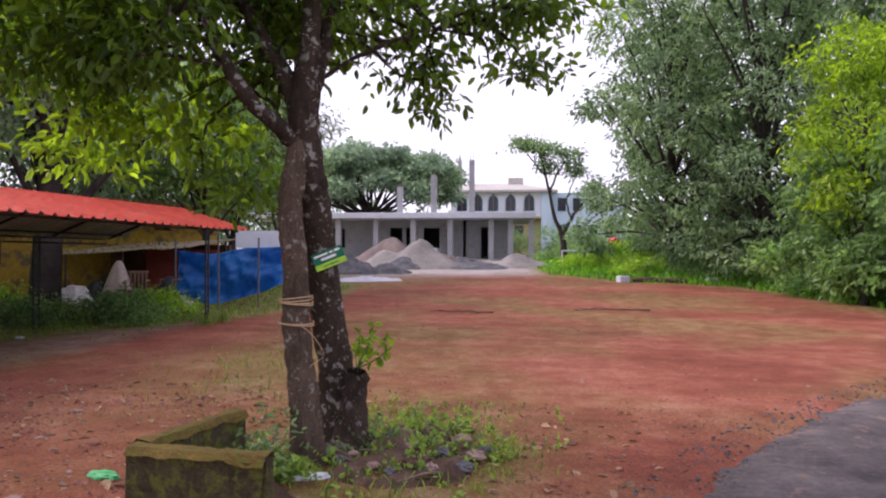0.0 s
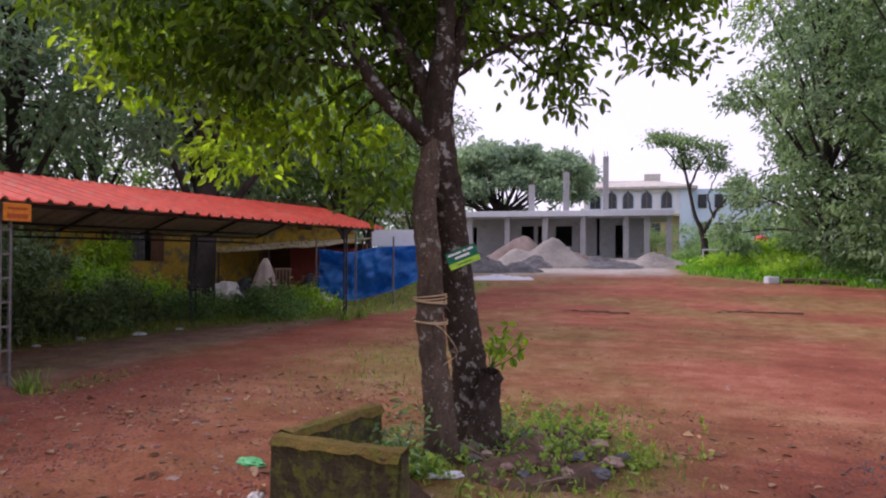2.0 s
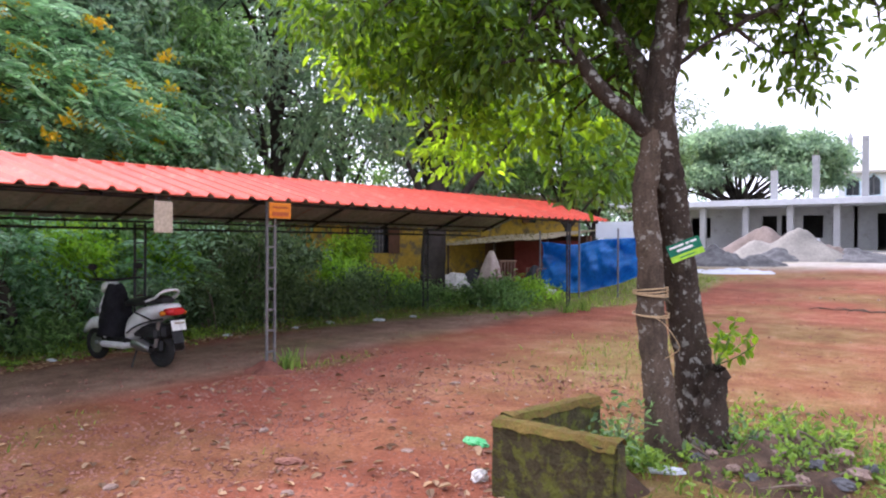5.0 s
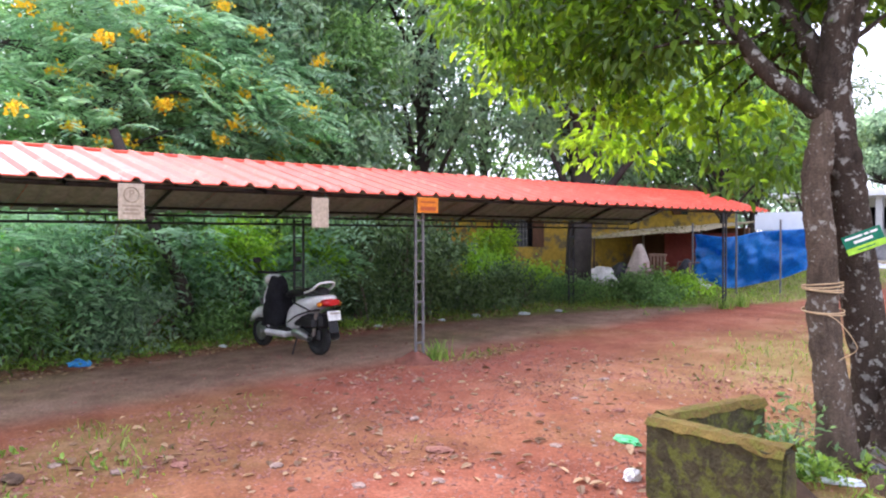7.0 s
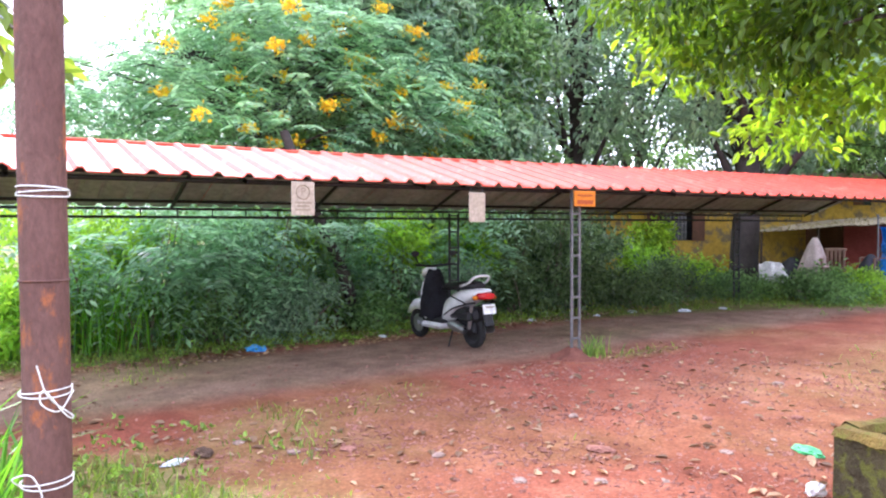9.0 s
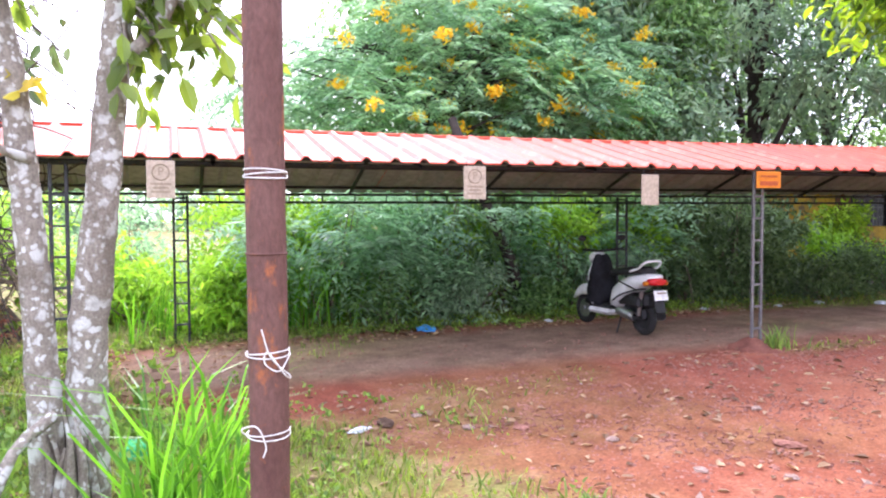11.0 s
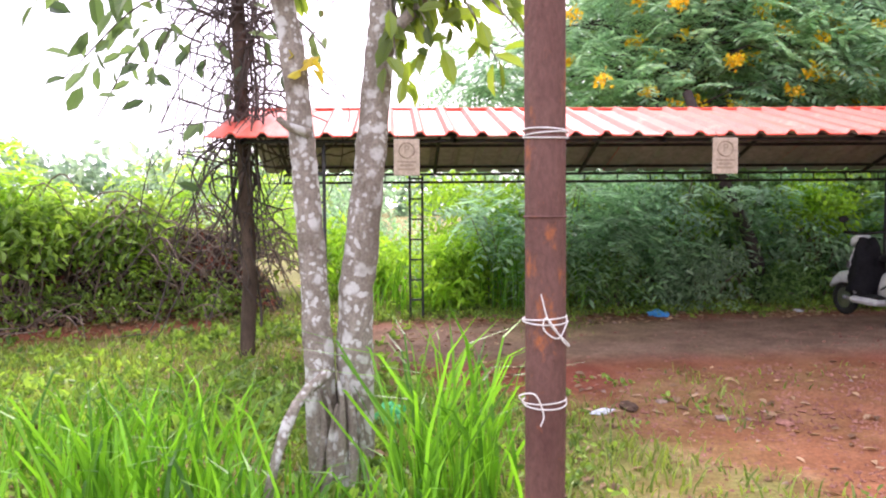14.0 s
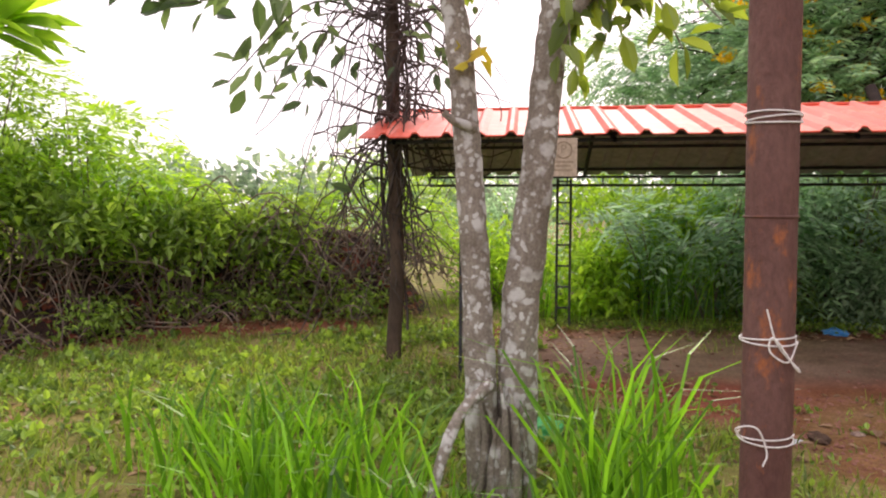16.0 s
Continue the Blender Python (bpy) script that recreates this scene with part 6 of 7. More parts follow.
def flat_stones():
    """Larger flat pale stones and clods that can be told apart."""
    for k, (x, y, a, b) in enumerate(((3.75, 3.55, 0.1, 0.06), (2.75, 4.1, 0.05, 0.04), (4.4, 3.0, 0.05, 0.035), (2.3, 4.6, 0.06, 0.05), (3.3, 3.1, 0.045, 0.04), (1.95, 4.75, 0.05, 0.04), (5.0, 3.6, 0.06, 0.04), (2.9, 3.4, 0.05, 0.035), (1.7, 5.2, 0.045, 0.04), (5.6, 3.2, 0.05, 0.04), (6.6, 4.0, 0.06, 0.045), (4.2, 4.3, 0.05, 0.035))):
        crumple("stone", "flat pinkish stone on the red earth", "stone", x, y, (a, b, 0.018), "stone_grey" if k % 3 else "stone", seed=50 + k)


flat_stones()


def foot_rubble():
    """Broken stones, clods and dead leaves heaped at the double-trunk tree's foot."""
    for k in range(26):
        a, r = 2.4 * k, 0.16 + 0.62 * math.sqrt(k / 26)
        x, y = 5.55 + 0.75 * r * math.cos(a), 0.72 + 0.85 * r * math.sin(a)
        q = rng.uniform(0.035, 0.085)
        crumple("stone", "broken grey-brown stone in a rubble heap", "stone", x, y, (q, q * 0.75, q * 0.55), ("stone_grey", "debris", "gravel_grey")[k % 3], seed=80 + k, z=0.04)


foot_rubble()
for x, y, w, h, leaf in ((5.08, 1.66, 0.36, 0.4, "leaf_mid"), (5.2, 1.85, 0.3, 0.24, "leaf_mid"), (5.72, 0.98, 0.3, 0.2, "leaf_mid"), (6.05, 0.6, 0.4, 0.18, "leaf_weed"), (4.72, 1.6, 0.26, 0.26, "leaf_pale")):
    shrub(x, y, w, h, leaf, n=13, per=8, size=0.07, broad=True, low=0.2, stems=5, label="leafy weed growing at the tree's foot", group="tree-foot weeds", name="weed_plant", z=float(height(x, y)) + (0.12 if x < 4.9 else 0.0))


def foot_twigs():
    """Dry twigs and roots lying at the double-trunk tree's foot."""
    for k in range(14):
        x, y, a = 5.55 + rng.uniform(-0.5, 0.7), 0.75 + rng.uniform(-0.5, 0.45), rng.uniform(0, 6.28)
        L = rng.uniform(0.2, 0.55)
        p = smooth_line([(0, 0, 0.03), (L * 0.5, rng.uniform(-0.05, 0.05), 0.06), (L, 0, 0.02)], 7)
        ob = new("dry_twig", tubes("dry_twig", [(p, np.linspace(0.009, 0.004, 7), 5)], M["twig"]))
        ob.matrix_world = pose(x, y, float(height(x, y)) + 0.02, 0, 0, math.degrees(a))
        tagged(ob, "dry brown twig at the tree's foot", "twig", "dry twigs")


foot_twigs()


# ---- sign and ropes on the double-trunk tree ----
def tree_sign():
    s = thing("tree_sign", "small green board with a lime strip nailed to a trunk", "sign", (5.38, 1.265, 1.63))
    s.matrix_world = pose(5.39, 1.268, 1.605) @ Matrix.Rotation(radians(-82), 4, "Z") @ Matrix.Rotation(radians(-22), 4, "Y") @ Matrix.Diagonal((0.88, 1, 1, 1))
    part("panel", box((0.27, 0.008, 0.085), (0, 0, 0.018), 0.001), M["sign_green"], s)
    part("strip", box((0.27, 0.008, 0.042), (0, 0, -0.0465), 0.001), M["sign_lime"], s, "lime green lower strip")
    for x, w, z, h in ((-0.055, 0.12, 0.036, 0.014), (0.035, 0.03, 0.036, 0.014), (0.085, 0.05, 0.036, 0.014), (0.0, 0.13, 0.004, 0.018)):
        part("text_line", box((w, 0.002, h), (x, -0.006, z), 0), M["sign_white"], s)
    part("text_line", box((0.12, 0.002, 0.008), (0.0, -0.006, -0.047), 0), M["sign_green"], s)


tree_sign()


def trunk_ropes():
    for z, loops, cx, cy, r in ((1.27, 4, 5.36, 1.507, 0.125), (1.12, 2, 5.36, 1.503, 0.128)):
        line = []
        for k in range(loops):
            for a in np.linspace(0, 2 * math.pi, 28)[:-1]:
                line.append((cx + math.cos(a) * r, cy + math.sin(a) * r, z + 0.014 * k + 0.012 * math.sin(a * 1 + k)))
        ob = new("tied_rope", tubes("tied_rope", [(np.array(line), 0.005, 5)], M["rope_tan"]))
        tagged(ob, "tan rope wound round a tree trunk", "rope")
    loop = smooth_line([(5.21, 1.43, 1.12), (5.2, 1.36, 1.08), (5.23, 1.29, 0.98), (5.26, 1.27, 0.9), (5.24, 1.36, 0.83)], 20)
    tagged(new("loose_rope", tubes("loose_rope", [(loop, 0.003, 4)], M["rope_tan"])), "loose end of tan rope hanging from a trunk", "rope")


trunk_ropes()


# ---- scooter ----
def loft(name, rings, mat, parent, label="", sides=16, power=2.6):
    """A skin over rings of (y, z, half width, half height), closed at both ends."""
    V, F = [], []
    th = np.linspace(0, 2 * np.pi, sides, endpoint=False)
    for y, z, a, b in rings:
        c, s = np.cos(th), np.sin(th)
        V.append(np.stack([a * np.sign(c) * np.abs(c) ** (2 / power), 0 * c + y, z + b * np.sign(s) * np.abs(s) ** (2 / power)], -1))
    n = len(rings)
    bm = bmesh.new()
    vs = [[bm.verts.new(p) for p in ring] for ring in V]
    for i in range(n - 1):
        for j in range(sides):
            k = (j + 1) % sides
            f = bm.faces.new((vs[i][j], vs[i][k], vs[i + 1][k], vs[i + 1][j]))
            f.smooth = True
    bm.faces.new(vs[0][::-1])
    bm.faces.new(vs[-1])
    bmesh.ops.recalc_face_normals(bm, faces=bm.faces[:])
    return part(name, bm, mat, parent, label)


def torus(R, r, n=28, m=10):
    th = np.linspace(0, 2 * np.pi, n + 1)
    return tube_arrays(np.stack([0 * th, R * np.cos(th), R * np.sin(th)], -1), r, m)


def scooter():
    s = thing("scooter", "white motor scooter with a black cover, parked under the shed", "scooter", (5.42, 7.4, float(height(5.42, 7.4))), 3)
    # y forward, rear wheel at the origin
    for y, name in ((0.0, "rear_wheel"), (1.23, "front_wheel")):
        v, f = torus(0.165, 0.048)
        w = part(name, np_mesh(name, v, f, M["rubber"], True), None, s, "black tyre on a dark rim")
        w.location = (0, y, 0.213)
        bm = bmesh.new()
        bmesh.ops.create_cone(bm, cap_ends=True, segments=24, radius1=0.125, radius2=0.125, depth=0.05, matrix=Matrix.Rotation(radians(90), 4, "Y"))
        bmesh.ops.create_cone(bm, cap_ends=True, segments=12, radius1=0.03, radius2=0.03, depth=0.13, matrix=Matrix.Rotation(radians(90), 4, "Y"))
        part("rim", bm, M["chrome"] if y else M["black"], w, "metal wheel rim")
    loft("rear_body", [(-0.25, 0.72, 0.06, 0.03), (-0.2, 0.72, 0.125, 0.055), (-0.08, 0.69, 0.155, 0.08), (0.12, 0.63, 0.17, 0.115), (0.32, 0.54, 0.165, 0.155), (0.47, 0.45, 0.145, 0.155), (0.56, 0.37, 0.1, 0.1)], M["scoot_white"], s, "glossy white rear body")
    loft("seat", [(-0.12, 0.8, 0.09, 0.03), (-0.02, 0.81, 0.125, 0.05), (0.25, 0.785, 0.14, 0.055), (0.5, 0.76, 0.12, 0.05), (0.6, 0.74, 0.07, 0.035)], M["black"], s, "black padded seat")
    part("under_body", box((0.24, 0.62, 0.17), (0, 0.13, 0.44), 0.04), M["black"], s, "dark plastic under the body")
    part("floorboard", box((0.34, 0.42, 0.05), (0, 0.68, 0.3), 0.02), M["black"], s)
    part("side_skirt", box((0.4, 0.46, 0.08), (0, 0.7, 0.24), 0.035), M["scoot_white"], s)
    loft("front_apron", [(0.84, 0.32, 0.17, 0.1), (0.92, 0.5, 0.2, 0.2), (0.96, 0.64, 0.17, 0.18), (0.98, 0.8, 0.1, 0.1)], M["scoot_white"], s)
    loft("front_fender", [(0.98, 0.45, 0.07, 0.05), (1.1, 0.48, 0.095, 0.085), (1.26, 0.47, 0.095, 0.075), (1.4, 0.41, 0.065, 0.055), (1.5, 0.34, 0.03, 0.025)], M["scoot_white"], s)
    loft("headlamp_cowl", [(0.9, 0.95, 0.06, 0.03), (0.95, 0.96, 0.1, 0.055), (1.02, 0.93, 0.105, 0.065), (1.08, 0.89, 0.07, 0.045)], M["scoot_white"], s)
    part("handlebar", tubes("handlebar", [(np.array([(-0.33, 0.84, 1.04), (-0.2, 0.9, 1.03), (0, 0.94, 1.01), (0.2, 0.9, 1.03), (0.33, 0.84, 1.04)]), 0.017, 8)], M["black"]), None, s)
    for k in (-1, 1):
        mi = part("mirror", tubes("mirror", [(np.array([(k * 0.22, 0.9, 1.03), (k * 0.3, 0.88, 1.12), (k * 0.31, 0.87, 1.16)]), 0.007, 6)], M["black"]), None, s)
        bm = bmesh.new()
        bmesh.ops.create_uvsphere(bm, u_segments=14, v_segments=8, radius=1)
        bmesh.ops.transform(bm, matrix=Matrix.Translation((k * 0.32, 0.87, 1.19)) @ Matrix.Diagonal((0.065, 0.018, 0.042, 1)), verts=bm.verts)
        part("mirror_head", bm, M["black"], mi)
    # black cover wrapped round the leg shield
    cov = bmesh.new()
    rows, around = 12, 22
    grid = []
    for i in range(rows):
        u = i / (rows - 1)
        ring = []
        for j in range(around):
            a = 2 * math.pi * j / around
            w, d = 0.24 - 0.15 * u**1.5, 0.19 - 0.11 * u**1.5
            k = 1 + 0.09 * math.sin(j * 2.3 + i * 0.9) + 0.04 * math.sin(i * 2.1 + j)
            ring.append(cov.verts.new((math.cos(a) * w * k, 0.84 + 0.04 * u + math.sin(a) * d * k, 0.33 + 0.63 * u + 0.02 * math.sin(j * 1.7))))
        grid.append(ring)
    for i in range(rows - 1):
        for j in range(around):
            q = (j + 1) % around
            f = cov.faces.new((grid[i][j], grid[i][q], grid[i + 1][q], grid[i + 1][j]))
            f.smooth = True
    cov.faces.new(grid[-1])
    bmesh.ops.solidify(cov, geom=cov.faces[:], thickness=0.012)
    part("leg_cover", cov, M["cover"], s, "black cloth cover over the leg shield")
    part("cover_badge", box((0.004, 0.05, 0.08), (-0.298, 0.8, 0.66), 0), M["steel_pale"], s)
    part("grab_rail", tubes("grab_rail", [(smooth_line([(-0.13, 0.12, 0.79), (-0.14, -0.06, 0.84), (-0.12, -0.15, 0.91), (0, -0.19, 0.93), (0.12, -0.15, 0.91), (0.14, -0.06, 0.84), (0.13, 0.12, 0.79)], 26), 0.016, 8)], M["scoot_white"]), None, s, "white grab rail")
    loft("tail_lamp", [(-0.3, 0.68, 0.07, 0.03), (-0.27, 0.68, 0.12, 0.045), (-0.2, 0.68, 0.14, 0.055)], M["tail_red"], s, "red tail lamp")
    for k in (-1, 1):
        bm = bmesh.new()
        bmesh.ops.create_uvsphere(bm, u_segments=12, v_segments=8, radius=1)
        bmesh.ops.transform(bm, matrix=Matrix.Translation((k * 0.15, -0.2, 0.66)) @ Matrix.Diagonal((0.03, 0.045, 0.03, 1)), verts=bm.verts)
        part("indicator_lamp", bm, M["board_orange"], s, "amber turn lamp")
        part("side_guard", tubes("side_guard", [(smooth_line([(k * 0.17, 0.42, 0.4), (k * 0.2, 0.2, 0.5), (k * 0.2, -0.1, 0.58), (k * 0.16, -0.22, 0.6)], 14), 0.011, 7)], M["black"]), None, s, "black side guard rail")
    part("shock_absorber", tubes("shock_absorber", [(np.array([(-0.12, -0.04, 0.26), (-0.12, -0.1, 0.56)]), 0.026, 10)], M["chrome"]), None, s)
    part("air_box", box((0.1, 0.26, 0.13), (-0.13, 0.02, 0.42), 0.03), M["black"], s)
    part("side_stripe", box((0.004, 0.34, 0.02), (-0.178, 0.12, 0.62), 0, Matrix.Rotation(radians(14), 4, "X")), M["black"], s)
    part("rear_mudguard", box((0.15, 0.03, 0.3), (0, -0.27, 0.45), 0.01, Matrix.Rotation(radians(-14), 4, "X")), M["black"], s)
    pl = part("number_plate", box((0.2, 0.008, 0.12), (0, -0.3, 0.52), 0.002, Matrix.Rotation(radians(-14), 4, "X")), M["sign_white"], s, "white plate with unreadable marks")
    for k in (0.03, -0.02):
        part("plate_mark", box((0.14, 0.003, 0.018), (0, -0.308 - k * 0.2, 0.52 + k), 0, Matrix.Rotation(radians(-14), 4, "X")), M["board_ink"], pl)
    part("engine", box((0.16, 0.42, 0.17), (0, 0.12, 0.27), 0.03), M["black"], s)
    part("exhaust", tubes("exhaust", [(smooth_line([(0.13, 0.3, 0.2), (0.15, 0.08, 0.2), (0.15, -0.16, 0.25)], 10), np.linspace(0.035, 0.055, 10), 10)], M["chrome"]), None, s, "dull metal exhaust pipe")
    part("gear_case", tubes("gear_case", [(np.array([(-0.13, 0.34, 0.28), (-0.14, 0.2, 0.27), (-0.13, 0.02, 0.23)]), np.array([0.05, 0.07, 0.05]), 10)], M["chrome"]), None, s)
    part("stand", tubes("stand", [(np.array([(-0.08, 0.34, 0.22), (-0.19, 0.3, 0.0)]), 0.011, 6)], M["black"]), None, s)


scooter()


# ---- yellow house, lean-to, tarpaulin ----
def house():
    a, b = Vector((12.4, 16.4)), Vector((23.0, 9.6))
    d = (b - a)
    L = d.length
    z0 = float(height(17, 12.5)) - 0.1
    h = thing("yellow_house", "yellow plastered house with a brown shuttered window behind trees", "house", (a.x, a.y, z0), math.degrees(math.atan2(d.y, d.x)))
    # local x along the front, front face towards -y
    wx = 5.3
    ww, wz0, wz1, H = 1.3, 1.05, 2.0, 2.75
    bm = bmesh.new()
    for x0, x1, za, zb in ((0, wx - ww / 2, 0, H), (wx + ww / 2, L, 0, H), (wx - ww / 2, wx + ww / 2, 0, wz0), (wx - ww / 2, wx + ww / 2, wz1, H)):
        box((x1 - x0, 0.25, zb - za), ((x0 + x1) / 2, 0.125, (za + zb) / 2), 0, bm=bm)
    part("front_wall", bm, M["yellow_wall"], h)
    part("side_wall", box((0.25, 5, H), (0.125, 2.76, H / 2), 0), M["yellow_wall"], h)
    part("side_wall", box((0.25, 5, H), (L - 0.125, 2.76, H / 2), 0), M["yellow_wall"], h)
    part("back_wall", box((L, 0.25, H), (L / 2, 5.39, H / 2), 0), M["yellow_wall"], h)
    part("roof", box((L + 0.9, 6.6, 0.16), (L / 2, 2.6, H + 0.09), 0.02), M["tin"], h, "weathered flat roof slab")
    part("sunshade", box((2.0, 0.5, 0.08), (wx, -0.25, wz1 + 0.14), 0.01), M["yellow_wall"], h)
    w = part("window", box((ww - 0.02, 0.03, wz1 - wz0 - 0.02), (wx, 0.2, (wz0 + wz1) / 2), 0), M["glass_dark"], h, "dark barred window with brown shutters")
    for s in (-1, 1):
        part("window_frame", box((0.06, 0.12, wz1 - wz0), (wx + s * (ww / 2 - 0.03), 0.06, (wz0 + wz1) / 2), 0.005), M["brown_wood"], w)
        part("shutter", box((0.36, 0.03, wz1 - wz0), (wx + s * (ww / 2 + 0.0), -0.06, (wz0 + wz1) / 2), 0.005, Matrix.Rotation(0, 4, "Z")), M["brown_wood"], w)
    for k in range(7):
        part("bar", box((0.016, 0.016, wz1 - wz0), (wx - 0.33 + 0.11 * k, 0.05, (wz0 + wz1) / 2), 0), M["steel_pale"], w)
    for k in range(3):
        part("bar", box((0.72, 0.014, 0.014), (wx, 0.05, wz0 + 0.25 + 0.24 * k), 0), M["steel_pale"], w)

    up = part("upper_window", box((0.5, 0.04, 0.5), (10.65, -0.021, 2.3), 0.004), M["glass_dark"], h, "small dark window with brown shutter")
    part("window_frame", box((0.6, 0.05, 0.06), (10.65, -0.03, 2.58), 0.004), M["brown_wood"], up)
    part("shutter", box((0.26, 0.03, 0.5), (10.52, -0.06, 2.3), 0.004), M["brown_wood"], up)


house()


def lean_to():
    z0 = float(height(18, 9.4))
    t = thing("lean_to", "low lean-to shelter with a mossy tin roof on thin poles", "shelter", (17.7, 9.6, z0 - 0.3), 0)
    # sheet from the open front to the higher back
    n = 46
    ys = np.linspace(-1.75, 1.65, n)
    V = []
    for th in (0, -0.02):
        for k in np.linspace(0, 1, 6):
            V.append(np.stack([-0.55 + 2.7 * k + 0 * ys, ys - 0.2 * k, 1.58 + 0.28 * k + 0.025 * (np.arange(n) % 2) + th + 0.05 * fbm(ys, ys * 0 + k, 1.3, 2) - 0.06 * ys], -1))
    V = np.array(V)
    F = []
    for s in (0, 6):
        for r in range(5):
            a = (s + r) * n + np.arange(n - 1)
            F.append(np.stack([a, a + n, a + n + 1, a + 1], -1))
    a = np.arange(n - 1)
    F.append(np.stack([a, a + 6 * n, a + 6 * n + 1, a + 1], -1))
    part("roof_sheet", np_mesh("roof_sheet", V.reshape(-1, 3), np.vstack(F), M["tin"]), None, t, "weathered brownish tin sheets")
    for x, y in ((-0.45, -1.6), (-0.45, 0.0), (-0.45, 1.5), (1.9, -1.7), (1.9, 1.3)):
        part("pole", tubes("pole", [(np.array([(x, y, -0.1), (x, y, 1.6 + (0.2 if x > 0 else 0) - 0.06 * y)]), 0.03, 7)], M["bark_brown"]), None, t)
    # dark sheet paints the shade inside the shelter
    part("back_wall", box((0.1, 3.6, 1.85), (2.0, 0.0, 0.85), 0.01), M["brown_wood"], t, "dark brown back sheet for the unlit interior")
    part("side_wall", box((2.4, 0.08, 1.7), (0.8, 1.75, 0.8), 0.01), M["yellow_wall"], t, "stained yellow side wall")
    part("hanging_sheet", box((0.03, 2.0, 1.45), (1.2, -0.75, 0.9), 0.005), M["red_cloth"], t, "dull red sheet")
    # drooping dry thatch on the edge
    k = 190
    b = np.stack([np.full(k, -0.5) + rng.normal(0, 0.25, k), rng.uniform(-1.7, 1.6, k), 1.64 + rng.uniform(0, 0.05, k)], -1)
    b[:, 2] -= 0.06 * b[:, 1]
    v, f = leaf_arrays(b, rng.normal(0, 0.5, (k, 3)) + (-0.5, 0, 0.05), rng.uniform(0.08, 0.2, k), 0.03)
    part("thatch", np_mesh("thatch", v, f, M["straw"]), None, t, "dry thatch and moss along the roof edge")["kind"] = "stuff"


lean_to()


def draped(name, label, category, x, y, w, d, h, mat, seed):
    """Cloth hanging over something: a peak that falls in folds."""
    bm = bmesh.new()
    n, m = 28, 10
    rows = []
    for i in range(m):
        u = i / (m - 1)
        row = []
        for j in range(n):
            a = 2 * math.pi * j / n
            r = 0.12 + 0.88 * (1 - u) ** 0.8
            fold = 1 + 0.13 * math.sin(a * 7 + seed) * (1 - u) + 0.08 * math.sin(a * 3 + seed * 2)
            row.append(bm.verts.new((math.cos(a) * w * r * fold, math.sin(a) * d * r * fold, h * u ** 0.9)))
        rows.append(row)
    for i in range(m - 1):
        for j in range(n):
            f = bm.faces.new((rows[i][j], rows[i][(j + 1) % n], rows[i + 1][(j + 1) % n], rows[i + 1][j]))
            f.smooth = True
    bm.faces.new(rows[-1])
    me = bpy.data.meshes.new(name)
    bm.to_mesh(me)
    bm.free()
    me.materials.append(M[mat])
    ob = new(name, me)
    ob.location = (x, y, float(height(x, y)) - 0.02)
    return tagged(ob, label, category)


draped("draped_cloth", "pinkish cloth draped over stored goods", "cloth", 16.5, 9.25, 0.42, 0.42, 1.12, "cloth", 1)
draped("covered_stack", "dark covered bundle under the lean-to", "bundle", 16.9, 8.2, 0.5, 0.4, 0.75, "cover", 2)
draped("covered_stack", "dark covered bundle under the lean-to", "bundle", 17.2, 10.2, 0.6, 0.5, 0.6, "black", 4)
crumple("white_sack", "crumpled white sack leaning by a trunk", "sack", 15.5, 9.75, (0.4, 0.35, 0.36), "white_sheet", seed=31, z=0.1)
crumple("white_sack", "pale sheet lying beside the lean-to", "sack", 16.1, 8.05, (0.35, 0.22, 0.16), "white_sheet", seed=32)
crumple("rubble", "grey rubble beside the tarpaulin", "rubble", 15.9, 7.5, (0.3, 0.22, 0.16), "stone_grey", seed=33)


def plastic_chair(x, y, turn):
    c = thing("plastic_chair", "brown plastic armchair under the lean-to", "chair", (x, y, float(height(x, y))), turn)
    part("seat", box((0.44, 0.42, 0.03), (0, 0, 0.43), 0.012), M["plastic_brown"], c)
    bk = bmesh.new()
    box((0.44, 0.025, 0.06), (0, 0.22, 0.84), 0.01, bm=bk)
    for k in range(5):
        box((0.045, 0.02, 0.42), (-0.17 + 0.085 * k, 0.215, 0.62), 0.006, bm=bk)
    part("backrest", bk, M["plastic_brown"], c)
    for sx in (-1, 1):
        part("armrest", box((0.045, 0.42, 0.03), (sx * 0.24, 0.02, 0.64), 0.01), M["plastic_brown"], c)
        for sy in (-1, 1):
            part("leg", box((0.045, 0.045, 0.64 if sy < 0 else 0.44), (sx * 0.22, sy * 0.2, 0.32 if sy < 0 else 0.22), 0.01), M["plastic_brown"], c)


plastic_chair(16.35, 8.72, -70)
chair2 = copy_thing(bpy.data.objects["plastic_chair"], pose(17.0, 8.15, float(height(17.0, 8.15)), 0, 0, -115))
tagged(chair2, "dark plastic armchair under the lean-to", "chair")


def leaning_board(x, y, w, h, turn, tilt, label):
    b = part("leaning_board", box((w, 0.03, h), (0, 0, h / 2), 0.006), M["white_sheet"])
    b.matrix_world = pose(x, y, float(height(x, y)) - 0.02, tilt, 0, turn)
    tagged(b, label, "board")


leaning_board(16.45, 7.95, 0.7, 0.55, -60, -48, "whitish board leaning beside the chairs")
leaning_board(16.15, 7.6, 0.5, 0.4, -80, -60, "pale board leaning beside the tarpaulin")


